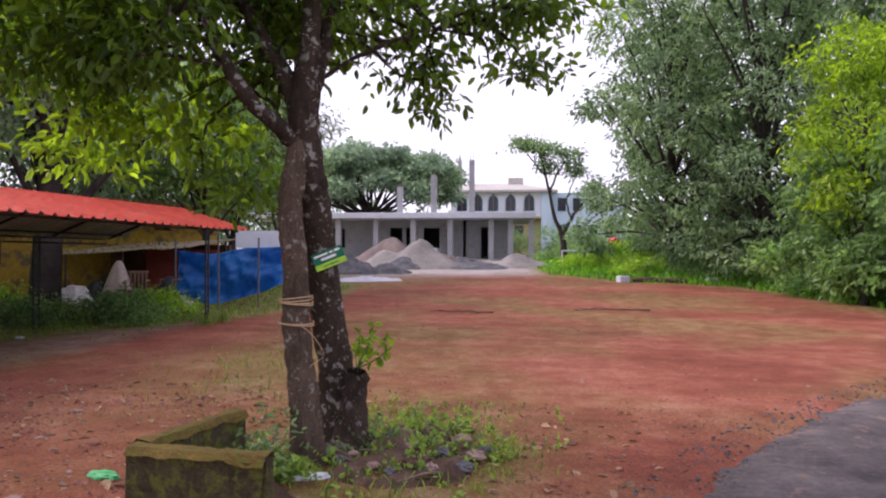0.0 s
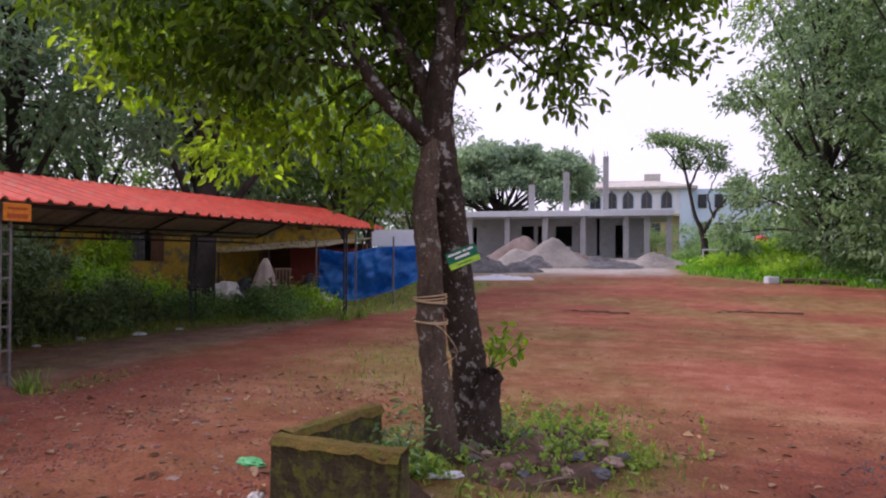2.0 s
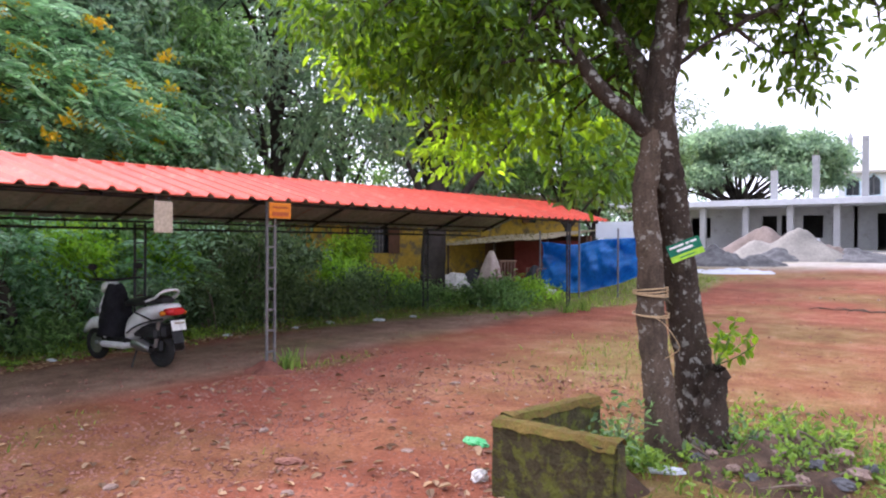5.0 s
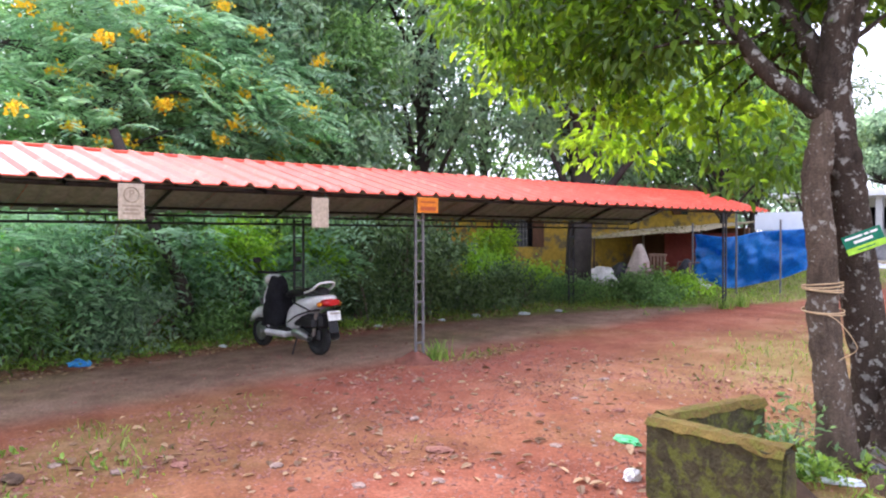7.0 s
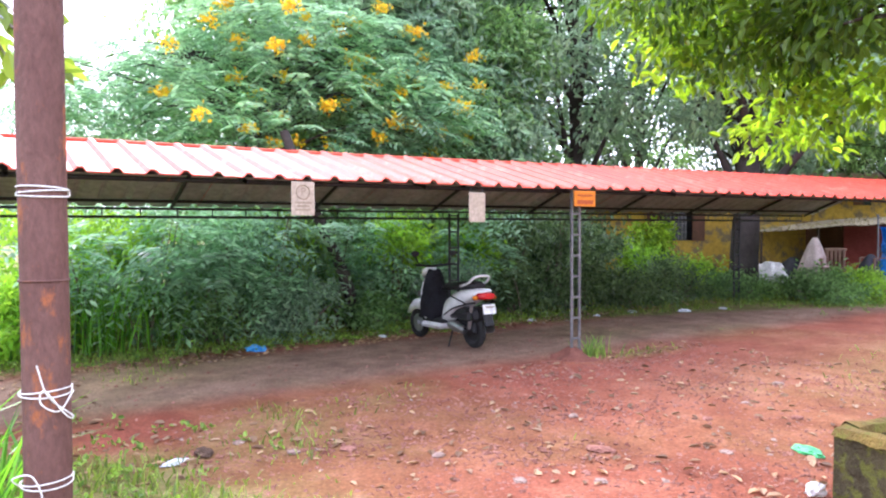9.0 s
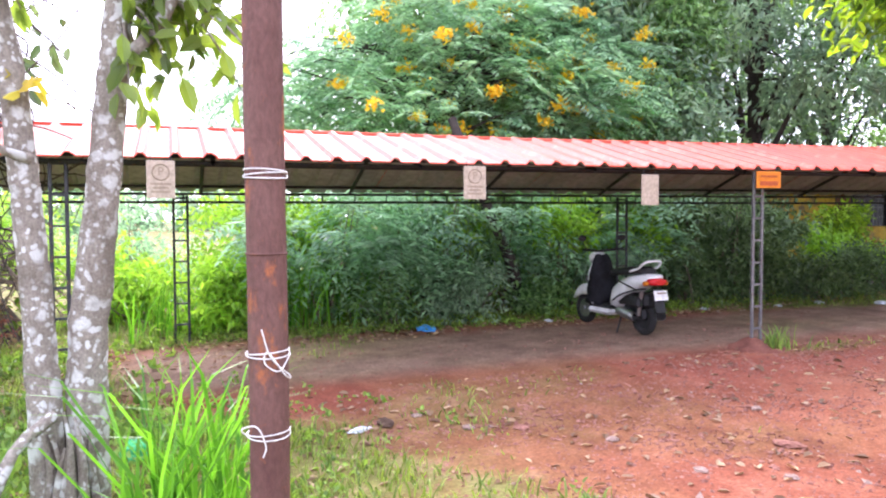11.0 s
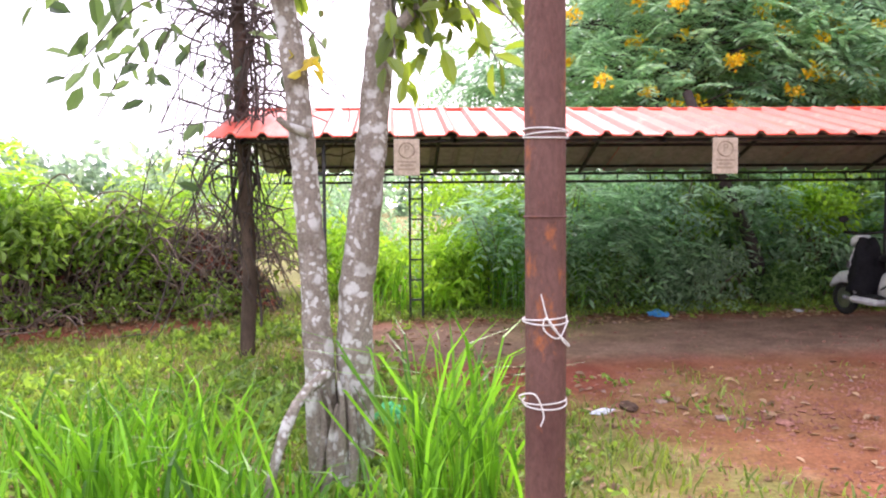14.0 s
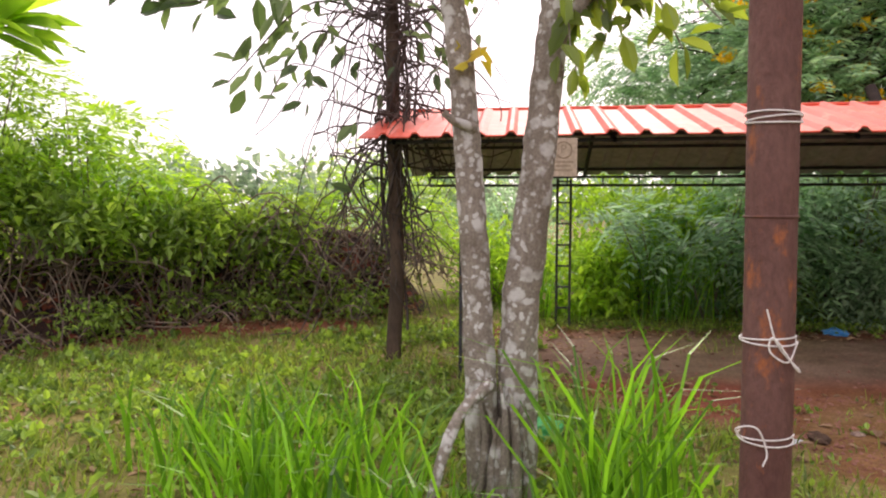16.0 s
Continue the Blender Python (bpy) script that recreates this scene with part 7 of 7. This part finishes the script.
def tarpaulin():
    z = float(height(17, 6.6))
    t = thing("tarpaulin_screen", "bright blue tarpaulin hung between thin white poles", "tarpaulin", (16.8, 6.6, z - 0.08))
    n, m = 80, 30
    bm = bmesh.new()
    rows = []
    for i in range(m):
        u = i / (m - 1)
        row = []
        for j in range(n):
            w = j / (n - 1)
            yy = 1.42 - 2.65 * w
            x = 0.1 + 0.55 * w + 0.035 * math.sin(w * 23 + 3 * u) * (0.3 + u * 0.7) + 0.09 * math.sin(w * 6 + 3.5 * u) + 0.05 * math.sin(u * 7 - w * 9) + 0.13 * noise.noise(Vector((w * 9, u * 4, 1.0))) + 0.06 * noise.noise(Vector((w * 22 + u * 6, u * 9, 4.0)))
            zz = 1.42 - 0.2 * math.sin(min(1, w * 1.7) * math.pi) ** 2 * 0.5 + 0.12 * w - u * (0.85 + 0.38 * math.sin(min(1, 0.12 + w * 0.9) * math.pi)) 
            row.append(bm.verts.new((x, yy, zz)))
        rows.append(row)
    for i in range(m - 1):
        for j in range(n - 1):
            f = bm.faces.new((rows[i][j], rows[i][j + 1], rows[i + 1][j + 1], rows[i + 1][j]))
            f.smooth = True
    bmesh.ops.solidify(bm, geom=bm.faces[:], thickness=0.006)
    part("sheet", bm, M["tarp"], t, "creased blue plastic sheet")
    for x, y, h in ((-0.5, 0.12, 1.95), (0.3, -0.55, 1.75), (0.75, -1.3, 1.6), (0.1, 1.45, 1.7)):
        part("pole", tubes("pole", [(np.array([(x, y, -0.1), (x, y, h)]), 0.022, 8)], M["steel_pale"]), None, t)
    part("top_sheet", box((0.03, 1.3, 0.42), (0.75, -0.45, 1.72), 0.005), M["white_wall"], t, "pale board above the tarpaulin")


tarpaulin()


# ---- building site ----
def site_building():
    x0 = 46.2
    zg = 1.32
    b = thing("unfinished_building", "unfinished single-storey concrete building with open front and bare columns", "building", (x0, 0, zg))
    top = 4.43 - zg
    part("roof_slab", box((9.0, 19.0, 0.36), (4.0, 8.0, top - 0.18), 0.02), M["slab"], b, "pale concrete roof slab")
    for y in (11.3, 8.81, 6.37, 3.97, 1.35, 0.1):
        part("column", box((0.34, 0.34, top - 0.36), (0.2, y, (top - 0.36) / 2), 0.01), M["concrete"], b)
    part("corner_column", box((0.34, 0.34, top - 0.36), (0.2, -1.2, (top - 0.36) / 2), 0.01), M["concrete"], b)
    part("floor_slab", box((9.0, 19.0, 0.25), (4.0, 8.0, 0.02), 0.01), M["concrete"], b)
    # front room walls with openings, set back behind the columns
    H = top - 0.36
    gaps = [(12.6, 11.4, 0.9, 2.2), (8.3, 7.45, 0.9, 2.25), (7.2, 6.5, 0.9, 2.25), (6.0, 4.9, 0.9, 2.25), (2.1, 1.3, 0.12, 2.3)]
    wall = bmesh.new()
    cur = 16.5
    for ya, yb, za, zb in gaps:
        box((0.2, cur - ya, H), (2.6, (cur + ya) / 2, H / 2), 0, bm=wall)
        box((0.2, ya - yb, za), (2.6, (ya + yb) / 2, za / 2), 0, bm=wall)
        box((0.2, ya - yb, H - zb), (2.6, (ya + yb) / 2, (H + zb) / 2), 0, bm=wall)
        cur = yb
    box((0.2, cur - 0.5, H), (2.6, (cur + 0.5) / 2, H / 2), 0, bm=wall)
    part("front_wall", wall, M["concrete"], b, "raw grey wall with dark openings")
    part("side_wall", box((0.2, 0.2, H), (2.6, 0.4, H / 2), 0), M["concrete"], b)
    part("side_wall", box((5.5, 0.2, H), (5.4, 0.5, H / 2), 0), M["concrete"], b)
    part("side_wall", box((5.5, 0.2, H), (5.4, 16.5, H / 2), 0), M["concrete"], b)
    part("side_wall", box((3.4, 0.2, H), (4.2, 3.2, H / 2), 0), M["concrete"], b)
    # back wall coloured dark for the shade seen through the openings
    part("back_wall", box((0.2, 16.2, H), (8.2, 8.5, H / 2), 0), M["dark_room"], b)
    for y, h, w in ((7.31, 1.75, 0.36), (5.09, 2.5, 0.36), (2.61, 3.45, 0.34)):
        st = part("column_stub", box((w, w, h), (0.6, y, top + h / 2), 0.01), M["concrete"], b, "bare column stub above the slab")
        for k in (-1, 1):
            part("rebar", tubes("rebar", [(np.array([(0.6 + k * 0.1, y + k * 0.1, top + h - 0.1), (0.6 + k * 0.1, y + k * 0.1, top + h + 0.35)]), 0.015, 4)], M["rust"]), None, st)
    part("prop", box((0.2, 0.6, 1.1), (-6.5, 4.4, 0.2), 0.02), M["slab"], b)


site_building()


def heap(x, y, rx, ry, h, mat, name, label, seed):
    bm = bmesh.new()
    n, m = 44, 14
    rows = []
    for i in range(m):
        u = i / (m - 1)
        row = []
        for j in range(n):
            a = 2 * math.pi * j / n
            r = u * (1 + 0.16 * noise.noise(Vector((math.cos(a) * 1.6, math.sin(a) * 1.6, seed))))
            px, py = math.cos(a) * rx * r, math.sin(a) * ry * r
            zz = h * max(0, (1 - u**1.5) ** 1.35) * (1 + 0.75 * noise.noise(Vector((px * 0.8, py * 0.8, seed)))) + 0.12 * noise.noise(Vector((px * 4, py * 4, seed)))
            row.append(bm.verts.new((px, py, zz if i < m - 1 else -0.04 - 0.08 * h)))
        rows.append(row)
    for i in range(m - 1):
        for j in range(n):
            f = bm.faces.new((rows[i][j], rows[i + 1][j], rows[i + 1][(j + 1) % n], rows[i][(j + 1) % n]))
            f.smooth = True
    bmesh.ops.remove_doubles(bm, verts=bm.verts, dist=0.001)
    me = bpy.data.meshes.new(name)
    bm.to_mesh(me)
    bm.free()
    me.materials.append(M[mat])
    ob = new(name, me)
    ob.location = (x, y, float(height(x, y)))
    return tagged(ob, label, "heap")


heap(39.6, 6.6, 2.4, 2.6, 1.3, "sand_brown", "sand_mound", "brown sand heap at the building site", 1.0)
heap(36.6, 5.0, 2.3, 3.1, 1.1, "sand", "sand_mound", "pale grey sand heap at the building site", 2.0)
heap(36.2, 2.2, 1.6, 2.0, 0.45, "gravel_grey", "gravel_mound", "low grey gravel heap at the building site", 3.0)
heap(31.0, 6.9, 1.5, 1.5, 0.75, "gravel_grey", "gravel_mound", "dark gravel heap beside the field", 4.0)
heap(31.4, 5.4, 1.1, 1.1, 0.42, "gravel_grey", "gravel_mound", "small dark gravel heap beside the field", 5.0)
heap(27.0, 5.6, 1.3, 1.5, 0.06, "slab", "sand_patch", "thin pale sand patch spread on the earth", 6.0)
heap(38.9, 5.3, 1.6, 1.7, 0.95, "sand", "sand_mound", "grey sand mound at the building site", 8.0)
heap(36.6, 3.4, 1.7, 1.5, 0.6, "sand_brown", "sand_mound", "brownish sand mound at the building site", 9.0)
heap(35.2, 5.4, 1.4, 1.3, 0.5, "gravel_grey", "gravel_mound", "grey gravel mound at the building site", 10.0)
heap(5.6, 0.72, 0.8, 0.62, 0.09, "debris", "soil_mound", "dark soil and rubble at the tree's foot", 11.0)
heap(6.03, 6.17, 0.34, 0.3, 0.11, "mound_soil", "soil_mound", "earth packed round a shed post", 12.0)
heap(38.5, -0.4, 2.0, 1.8, 0.6, "sand", "sand_mound", "low sand heap near the site's corner", 7.0)


# ---- pale domed-window building far off ----
def prayer_hall():
    zg = 1.7
    x0 = 72.3
    b = thing("white_hall", "white and pale blue two-storey hall with pointed-arch windows", "building", (x0, 0, zg))
    z = lambda v: v - zg
    ys = [5.08, 3.52, 1.95, 0.22, -1.62]
    lo, hi, ww = z(6.15), z(8.05), 1.1

    def arch_pts(yc):
        h = hi - lo
        pts = [(yc - ww / 2, lo), (yc - ww / 2, lo + h * 0.55)]
        for k in range(1, 6):
            u = k / 6
            pts.append((yc - ww / 2 * math.cos(u * math.pi / 2) ** 0.9, lo + h * (0.55 + 0.33 * math.sin(u * math.pi / 2))))
        pts.append((yc, hi))
        return pts + [(2 * yc - p[0], p[1]) for p in pts[::-1][1:]]

    # upper wall in strips, each with an arched opening
    bm = bmesh.new()
    edges = [6.2] + [(ys[i] + ys[i + 1]) / 2 for i in range(4)] + [-2.85]
    zb, zt = z(5.6), z(8.25)
    for yc, (ya, yb) in zip(ys, zip(edges[:-1], edges[1:])):
        P = arch_pts(yc)
        half = len(P) // 2
        left, right = P[: half + 1], P[half:]
        polys = [[(yb, zb), (yb, zt), (yc, zt)] + left[::-1] + [(left[0][0], zb)], [(ya, zb), (right[-1][0], zb)] + right[::-1] + [(yc, zt), (ya, zt)], [(left[0][0], zb), (left[0][0], lo), (right[-1][0], lo), (right[-1][0], zb)]]
        for poly in polys:
            f0 = [bm.verts.new((0, y, zz)) for y, zz in poly]
            bm.faces.new(f0)
    bmesh.ops.remove_doubles(bm, verts=bm.verts[:], dist=0.001)
    ext = bmesh.ops.extrude_face_region(bm, geom=bm.faces[:])
    bmesh.ops.translate(bm, vec=(0.3, 0, 0), verts=[v for v in ext["geom"] if isinstance(v, bmesh.types.BMVert)])
    bmesh.ops.recalc_face_normals(bm, faces=bm.faces[:])
    part("upper_wall", bm, M["white_wall"], b, "white upper wall")
    for yc in ys:
        bm = bmesh.new()
        bm.faces.new([bm.verts.new((0.2, y, zz)) for y, zz in arch_pts(yc)])
        w = part("window", bm, M["glass_dark"], b, "dark pointed-arch window")
        P = np.array([(0.02, y, zz) for y, zz in arch_pts(yc)])
        part("window_frame", tubes("window_frame", [(np.vstack([P, P[:1]]), 0.07, 6)], M["blue_wall"]), None, w)
        part("mullion", box((0.05, 0.06, hi - lo - 0.1), (0.15, yc, (lo + hi) / 2), 0), M["steel_pale"], w)
    part("lower_wall", box((0.3, 9.0, z(5.6)), (1.2, 1.7, z(5.6) / 2), 0), M["cream_wall"], b, "cream lower wall")
    part("floor_band", box((1.6, 9.3, 0.22), (0.6, 1.7, z(5.55)), 0.02), M["cream_wall"], b)
    for y in (0.6, -0.6, 2.6):
        part("lower_window", box((0.1, 0.9, 1.2), (1.03, y, z(4.2)), 0), M["glass_dark"], b)
    part("corner_tower", box((1.2, 1.0, z(8.25)), (0.35, -3.3, z(8.25) / 2), 0.02), M["blue_wall"], b, "pale blue corner pier")
    part("wing_wall", box((7.0, 7.5, z(8.1)), (4.6, -7.4, z(8.1) / 2), 0.02), M["blue_wall"], b, "pale blue side wing")
    for y in (-4.9, -6.4, -8.0, -9.6):
        for zc in (6.9, 4.2):
            part("wing_window", box((0.12, 0.8, 1.3), (1.06, y, z(zc)), 0), M["glass_dark"], b)
    part("body", box((10.0, 9.0, z(8.2)), (6.6, 1.7, z(8.2) / 2), 0), M["white_wall"], b)
    bm = bmesh.new()
    e, t = z(8.25), z(9.35)
    q = [(-0.7, -4.4, e), (-0.7, 7.0, e), (12, 7.0, e), (12, -4.4, e), (4.5, -0.5, t), (4.5, 4.6, t), (7.5, 4.6, t), (7.5, -0.5, t), (-0.7, -4.4, e - 0.2), (-0.7, 7.0, e - 0.2), (12, 7.0, e - 0.2), (12, -4.4, e - 0.2)]
    vs = [bm.verts.new(p) for p in q]
    for f in ((0, 4, 5, 1), (1, 5, 6, 2), (2, 6, 7, 3), (3, 7, 4, 0), (4, 7, 6, 5), (0, 1, 9, 8), (1, 2, 10, 9), (2, 3, 11, 10), (3, 0, 8, 11), (8, 9, 10, 11)):
        bm.faces.new([vs[k] for k in f])
    bmesh.ops.recalc_face_normals(bm, faces=bm.faces[:])
    part("roof", bm, M["roof_cream"], b, "weathered cream hipped roof")
    part("roof_box", box((1.2, 1.6, 0.7), (4.6, -0.3, z(9.6)), 0.03), M["roof_cream"], b)
    # slim minaret
    mz = z(8.2)
    prof = [(0, 0.42), (1.2, 0.4), (1.25, 0.55), (1.45, 0.55), (1.5, 0.33), (2.5, 0.31), (2.55, 0.46), (2.7, 0.46), (2.75, 0.24), (3.3, 0.22), (3.5, 0.26), (3.7, 0.18), (4.1, 0.04), (4.6, 0.02)]
    part("minaret", tubes("minaret", [(np.array([(4.0, 5.6, mz + p) for p, r in prof]), np.array([r for p, r in prof]), 12)], M["concrete"], False), None, b, "slim pale grey tower with two balconies")


prayer_hall()


# ---- trees and verge by the site ----
def umbrella_tree():
    base = np.array([60.0, 12.2, float(height(60, 12.2))])
    lines = [(smooth_line([base - (0, 0, 0.2), base + (0.2, -0.2, 2.0), base + (0, -0.4, 3.4)], 8), np.linspace(0.5, 0.38, 8), 10, 0.05)]
    blobs = []
    for k in range(34):
        a, r = 2.4 * k, 7.2 * math.sqrt((k + 0.5) / 34)
        c = base + (math.cos(a) * r * 0.7, math.sin(a) * r - 0.3, 8.4 - 0.05 * r * r + rng.uniform(-1.1, 0.5))
        blobs.append((c, (1.5, rng.uniform(1.2, 2.0), 0.55)))
        s = base + (0, -0.3, rng.uniform(2.4, 3.4))
        k1 = s + (c - s) * (0.4, 0.45, 0.3) + rng.normal(0, 0.25, 3)
        k2 = s + (c - s) * (0.8, 0.8, 0.75) + rng.normal(0, 0.3, 3)
        lines.append((smooth_line([s, k1, k2, c], 12), np.linspace(0.13, 0.03, 12), 6))
    crown, c = crown_leaves(blobs, 2600, 14, 0.42, 0.42, 0.22, 0.1, hollow=0.1)
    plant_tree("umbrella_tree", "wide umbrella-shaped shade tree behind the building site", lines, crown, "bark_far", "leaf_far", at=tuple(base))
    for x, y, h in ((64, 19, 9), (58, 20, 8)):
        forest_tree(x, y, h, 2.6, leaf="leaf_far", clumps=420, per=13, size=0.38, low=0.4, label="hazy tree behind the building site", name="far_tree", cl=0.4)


umbrella_tree()


def bare_tree():
    base = np.array([38.6, -2.7, float(height(38.6, -2.7))])
    P = lambda y, z: np.array([38.6, y, z])
    lines = [(smooth_line([base - (0, 0, 0.1), P(-2.72, 2.2), P(-2.6, 2.9)], 8), np.linspace(0.2, 0.15, 8), 9, 0.05)]
    tips = []
    for pts, r in (([P(-2.6, 2.8), P(-2.2, 3.9), P(-1.9, 5.4), P(-1.5, 6.9)], 0.12), ([P(-2.65, 2.8), P(-3.1, 3.6), P(-3.6, 4.4), P(-4.4, 5.0)], 0.11), ([P(-2.0, 5.0), P(-2.4, 6.0), P(-2.9, 6.8)], 0.07), ([P(-3.1, 3.6), P(-2.9, 4.6), P(-3.3, 5.8)], 0.06), ([P(-1.8, 5.8), P(-1.0, 6.8), P(-0.6, 7.3)], 0.05)):
        q = smooth_line(pts, 10, 0.03)
        lines.append((q, np.linspace(r, r * 0.4, 10), 7))
        tips.append(q[-1])
    blobs = [(P(-1.2, 7.5), (0.9, 1.0, 0.35)), (P(-0.4, 7.6), (0.7, 0.7, 0.3)), (P(-2.2, 7.2), (0.9, 0.9, 0.35)), (P(-3.1, 6.9), (0.8, 0.8, 0.35)), (P(-3.3, 6.1), (0.7, 0.6, 0.3)), (P(-1.9, 6.4), (0.6, 0.6, 0.3)), (P(-4.4, 5.2), (0.6, 0.6, 0.3))]
    crown, c = crown_leaves(blobs, 230, 13, 0.2, 0.2, 0.1, 0.1, hollow=0.1)
    lines += limbs_to(c, tips, 40, 0.03, 4)
    plant_tree("sparse_tree", "sparse forked tree near the building site", lines, crown, "bark_far", "leaf_pale", at=tuple(base))


bare_tree()

for x, y, w, h, leaf in ((43, -2.6, 2.2, 1.4, "leaf_mid"), (41, -4.2, 2.4, 1.2, "leaf_mid"), (36.5, -5.2, 2.2, 1.3, "leaf_bright"), (34.5, -3.6, 2.2, 0.8, "leaf_bright"), (38.5, -6.0, 2.4, 2.0, "leaf_mid"), (33, -5.4, 2.2, 0.9, "leaf_bright"), (30.5, -5.2, 1.8, 0.7, "leaf_bright"), (29.0, -7.4, 2.2, 1.0, "leaf_mid"), (26.5, -9.2, 2.4, 1.6, "leaf_mid"), (23.8, -9.6, 2.2, 1.4, "leaf_mid"), (20.4, -10.4, 2.0, 1.6, "leaf_mid"), (17.6, -10.2, 1.8, 1.4, "leaf_mid"), (45, -4, 3, 1.6, "leaf_mid"), (50, -5, 4, 2.2, "leaf_mid"), (57, -0.6, 3.5, 2.4, "leaf_mid"), (55, -3.2, 3.5, 2.4, "leaf_mid"), (47.5, -7.5, 4, 3, "leaf_mid")):
    shrub(x, y, w, h, leaf, n=260, per=14, size=0.15, label="green bush along the field's verge", group="verge bushes", low=0.08)


def verge_grass():
    n = 26000
    P = np.stack([rng.uniform(14, 50, n), rng.uniform(-12, 2, n)], -1)
    g = zones(P[:, 0], P[:, 1])[0]
    d = -near_line(P[:, 0], P[:, 1], VERGE[::-1])
    keep = (g > 0.6) & (d > -0.3) & (d < 4)
    P, d = P[keep], d[keep]
    n = len(P)
    H = np.clip(0.1 + 0.16 * d, 0.08, 0.55) * rng.uniform(0.6, 1.3, n)
    a = rng.uniform(0, 6.28, n)
    b = np.concatenate([P, height(P[:, 0], P[:, 1])[:, None]], -1)
    v, f = blade_arrays(b, H, np.stack([np.cos(a), np.sin(a), 0 * a], -1) * (H * 0.6)[:, None], 0.05)
    tagged(new("verge_grass", np_mesh("verge_grass", v, f, M["grass"])), "long bright grass along the field's verge", "grass", kind="stuff")


verge_grass()


def kerb_block(x, y, s, turn, label):
    ob = part("concrete_block", box(s, (0, 0, s[2] / 2), 0.02), M["slab"])
    ob.matrix_world = pose(x, y, float(height(x, y)) - 0.02, 0, 0, turn)
    tagged(ob, label, "block")


kerb_block(27.6, -4.15, (0.35, 0.4, 0.25), 20, "pale concrete block on the verge")
kerb_block(27.4, -7.3, (0.3, 0.4, 0.24), 10, "pale concrete block on the verge")
log = new("log", tubes("log", [(smooth_line([(27.6, -4.5, float(height(27.6, -4.5)) + 0.1), (27.5, -5.4, float(height(27.5, -5.4)) + 0.12), (27.3, -6.4, float(height(27.3, -6.4)) + 0.1)], 10), 0.09, 8, 0.08)], M["bark_brown"]))
tagged(log, "brown log lying along the verge", "log")

fr = thing("pipe_frame", "pale pipe rail standing in the grass", "rail", (36.6, -3.2, float(height(36.6, -3.2))))
part("top_rail", tubes("top_rail", [(np.array([(0, 0.7, 0.9), (0, -4.6, 0.95)]), 0.045, 7)], M["slab"]), None, fr)
for y in (0.7, -0.5, -1.9, -3.3):
    part("post", tubes("post", [(np.array([(0, y, -0.1), (0, y, 0.93)]), 0.04, 7)], M["slab"]), None, fr)
crumple("red_flag", "red cloth on a bush near the site", "cloth", 36.9, -5.1, (0.3, 0.3, 0.35), "tail_red", seed=40, z=1.15)


def far_woods():
    """A belt of woods that closes the view all round."""
    blobs = []
    for a in np.linspace(0, 2 * np.pi, 120, endpoint=False):
        r = rng.uniform(95, 125)
        x, y = 15 + r * math.cos(a), r * math.sin(a)
        h = rng.uniform(5, 9)
        blobs.append(((x, y, float(height(x, y)) + h * 0.5), (5.5, 5.5, h * 0.55)))
    (v, f), c = crown_leaves(blobs, 5200, 7, 1.3, 1.6, 0.9, 0.1, hollow=0.3)
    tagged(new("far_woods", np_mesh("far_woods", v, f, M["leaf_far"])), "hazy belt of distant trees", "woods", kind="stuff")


far_woods()
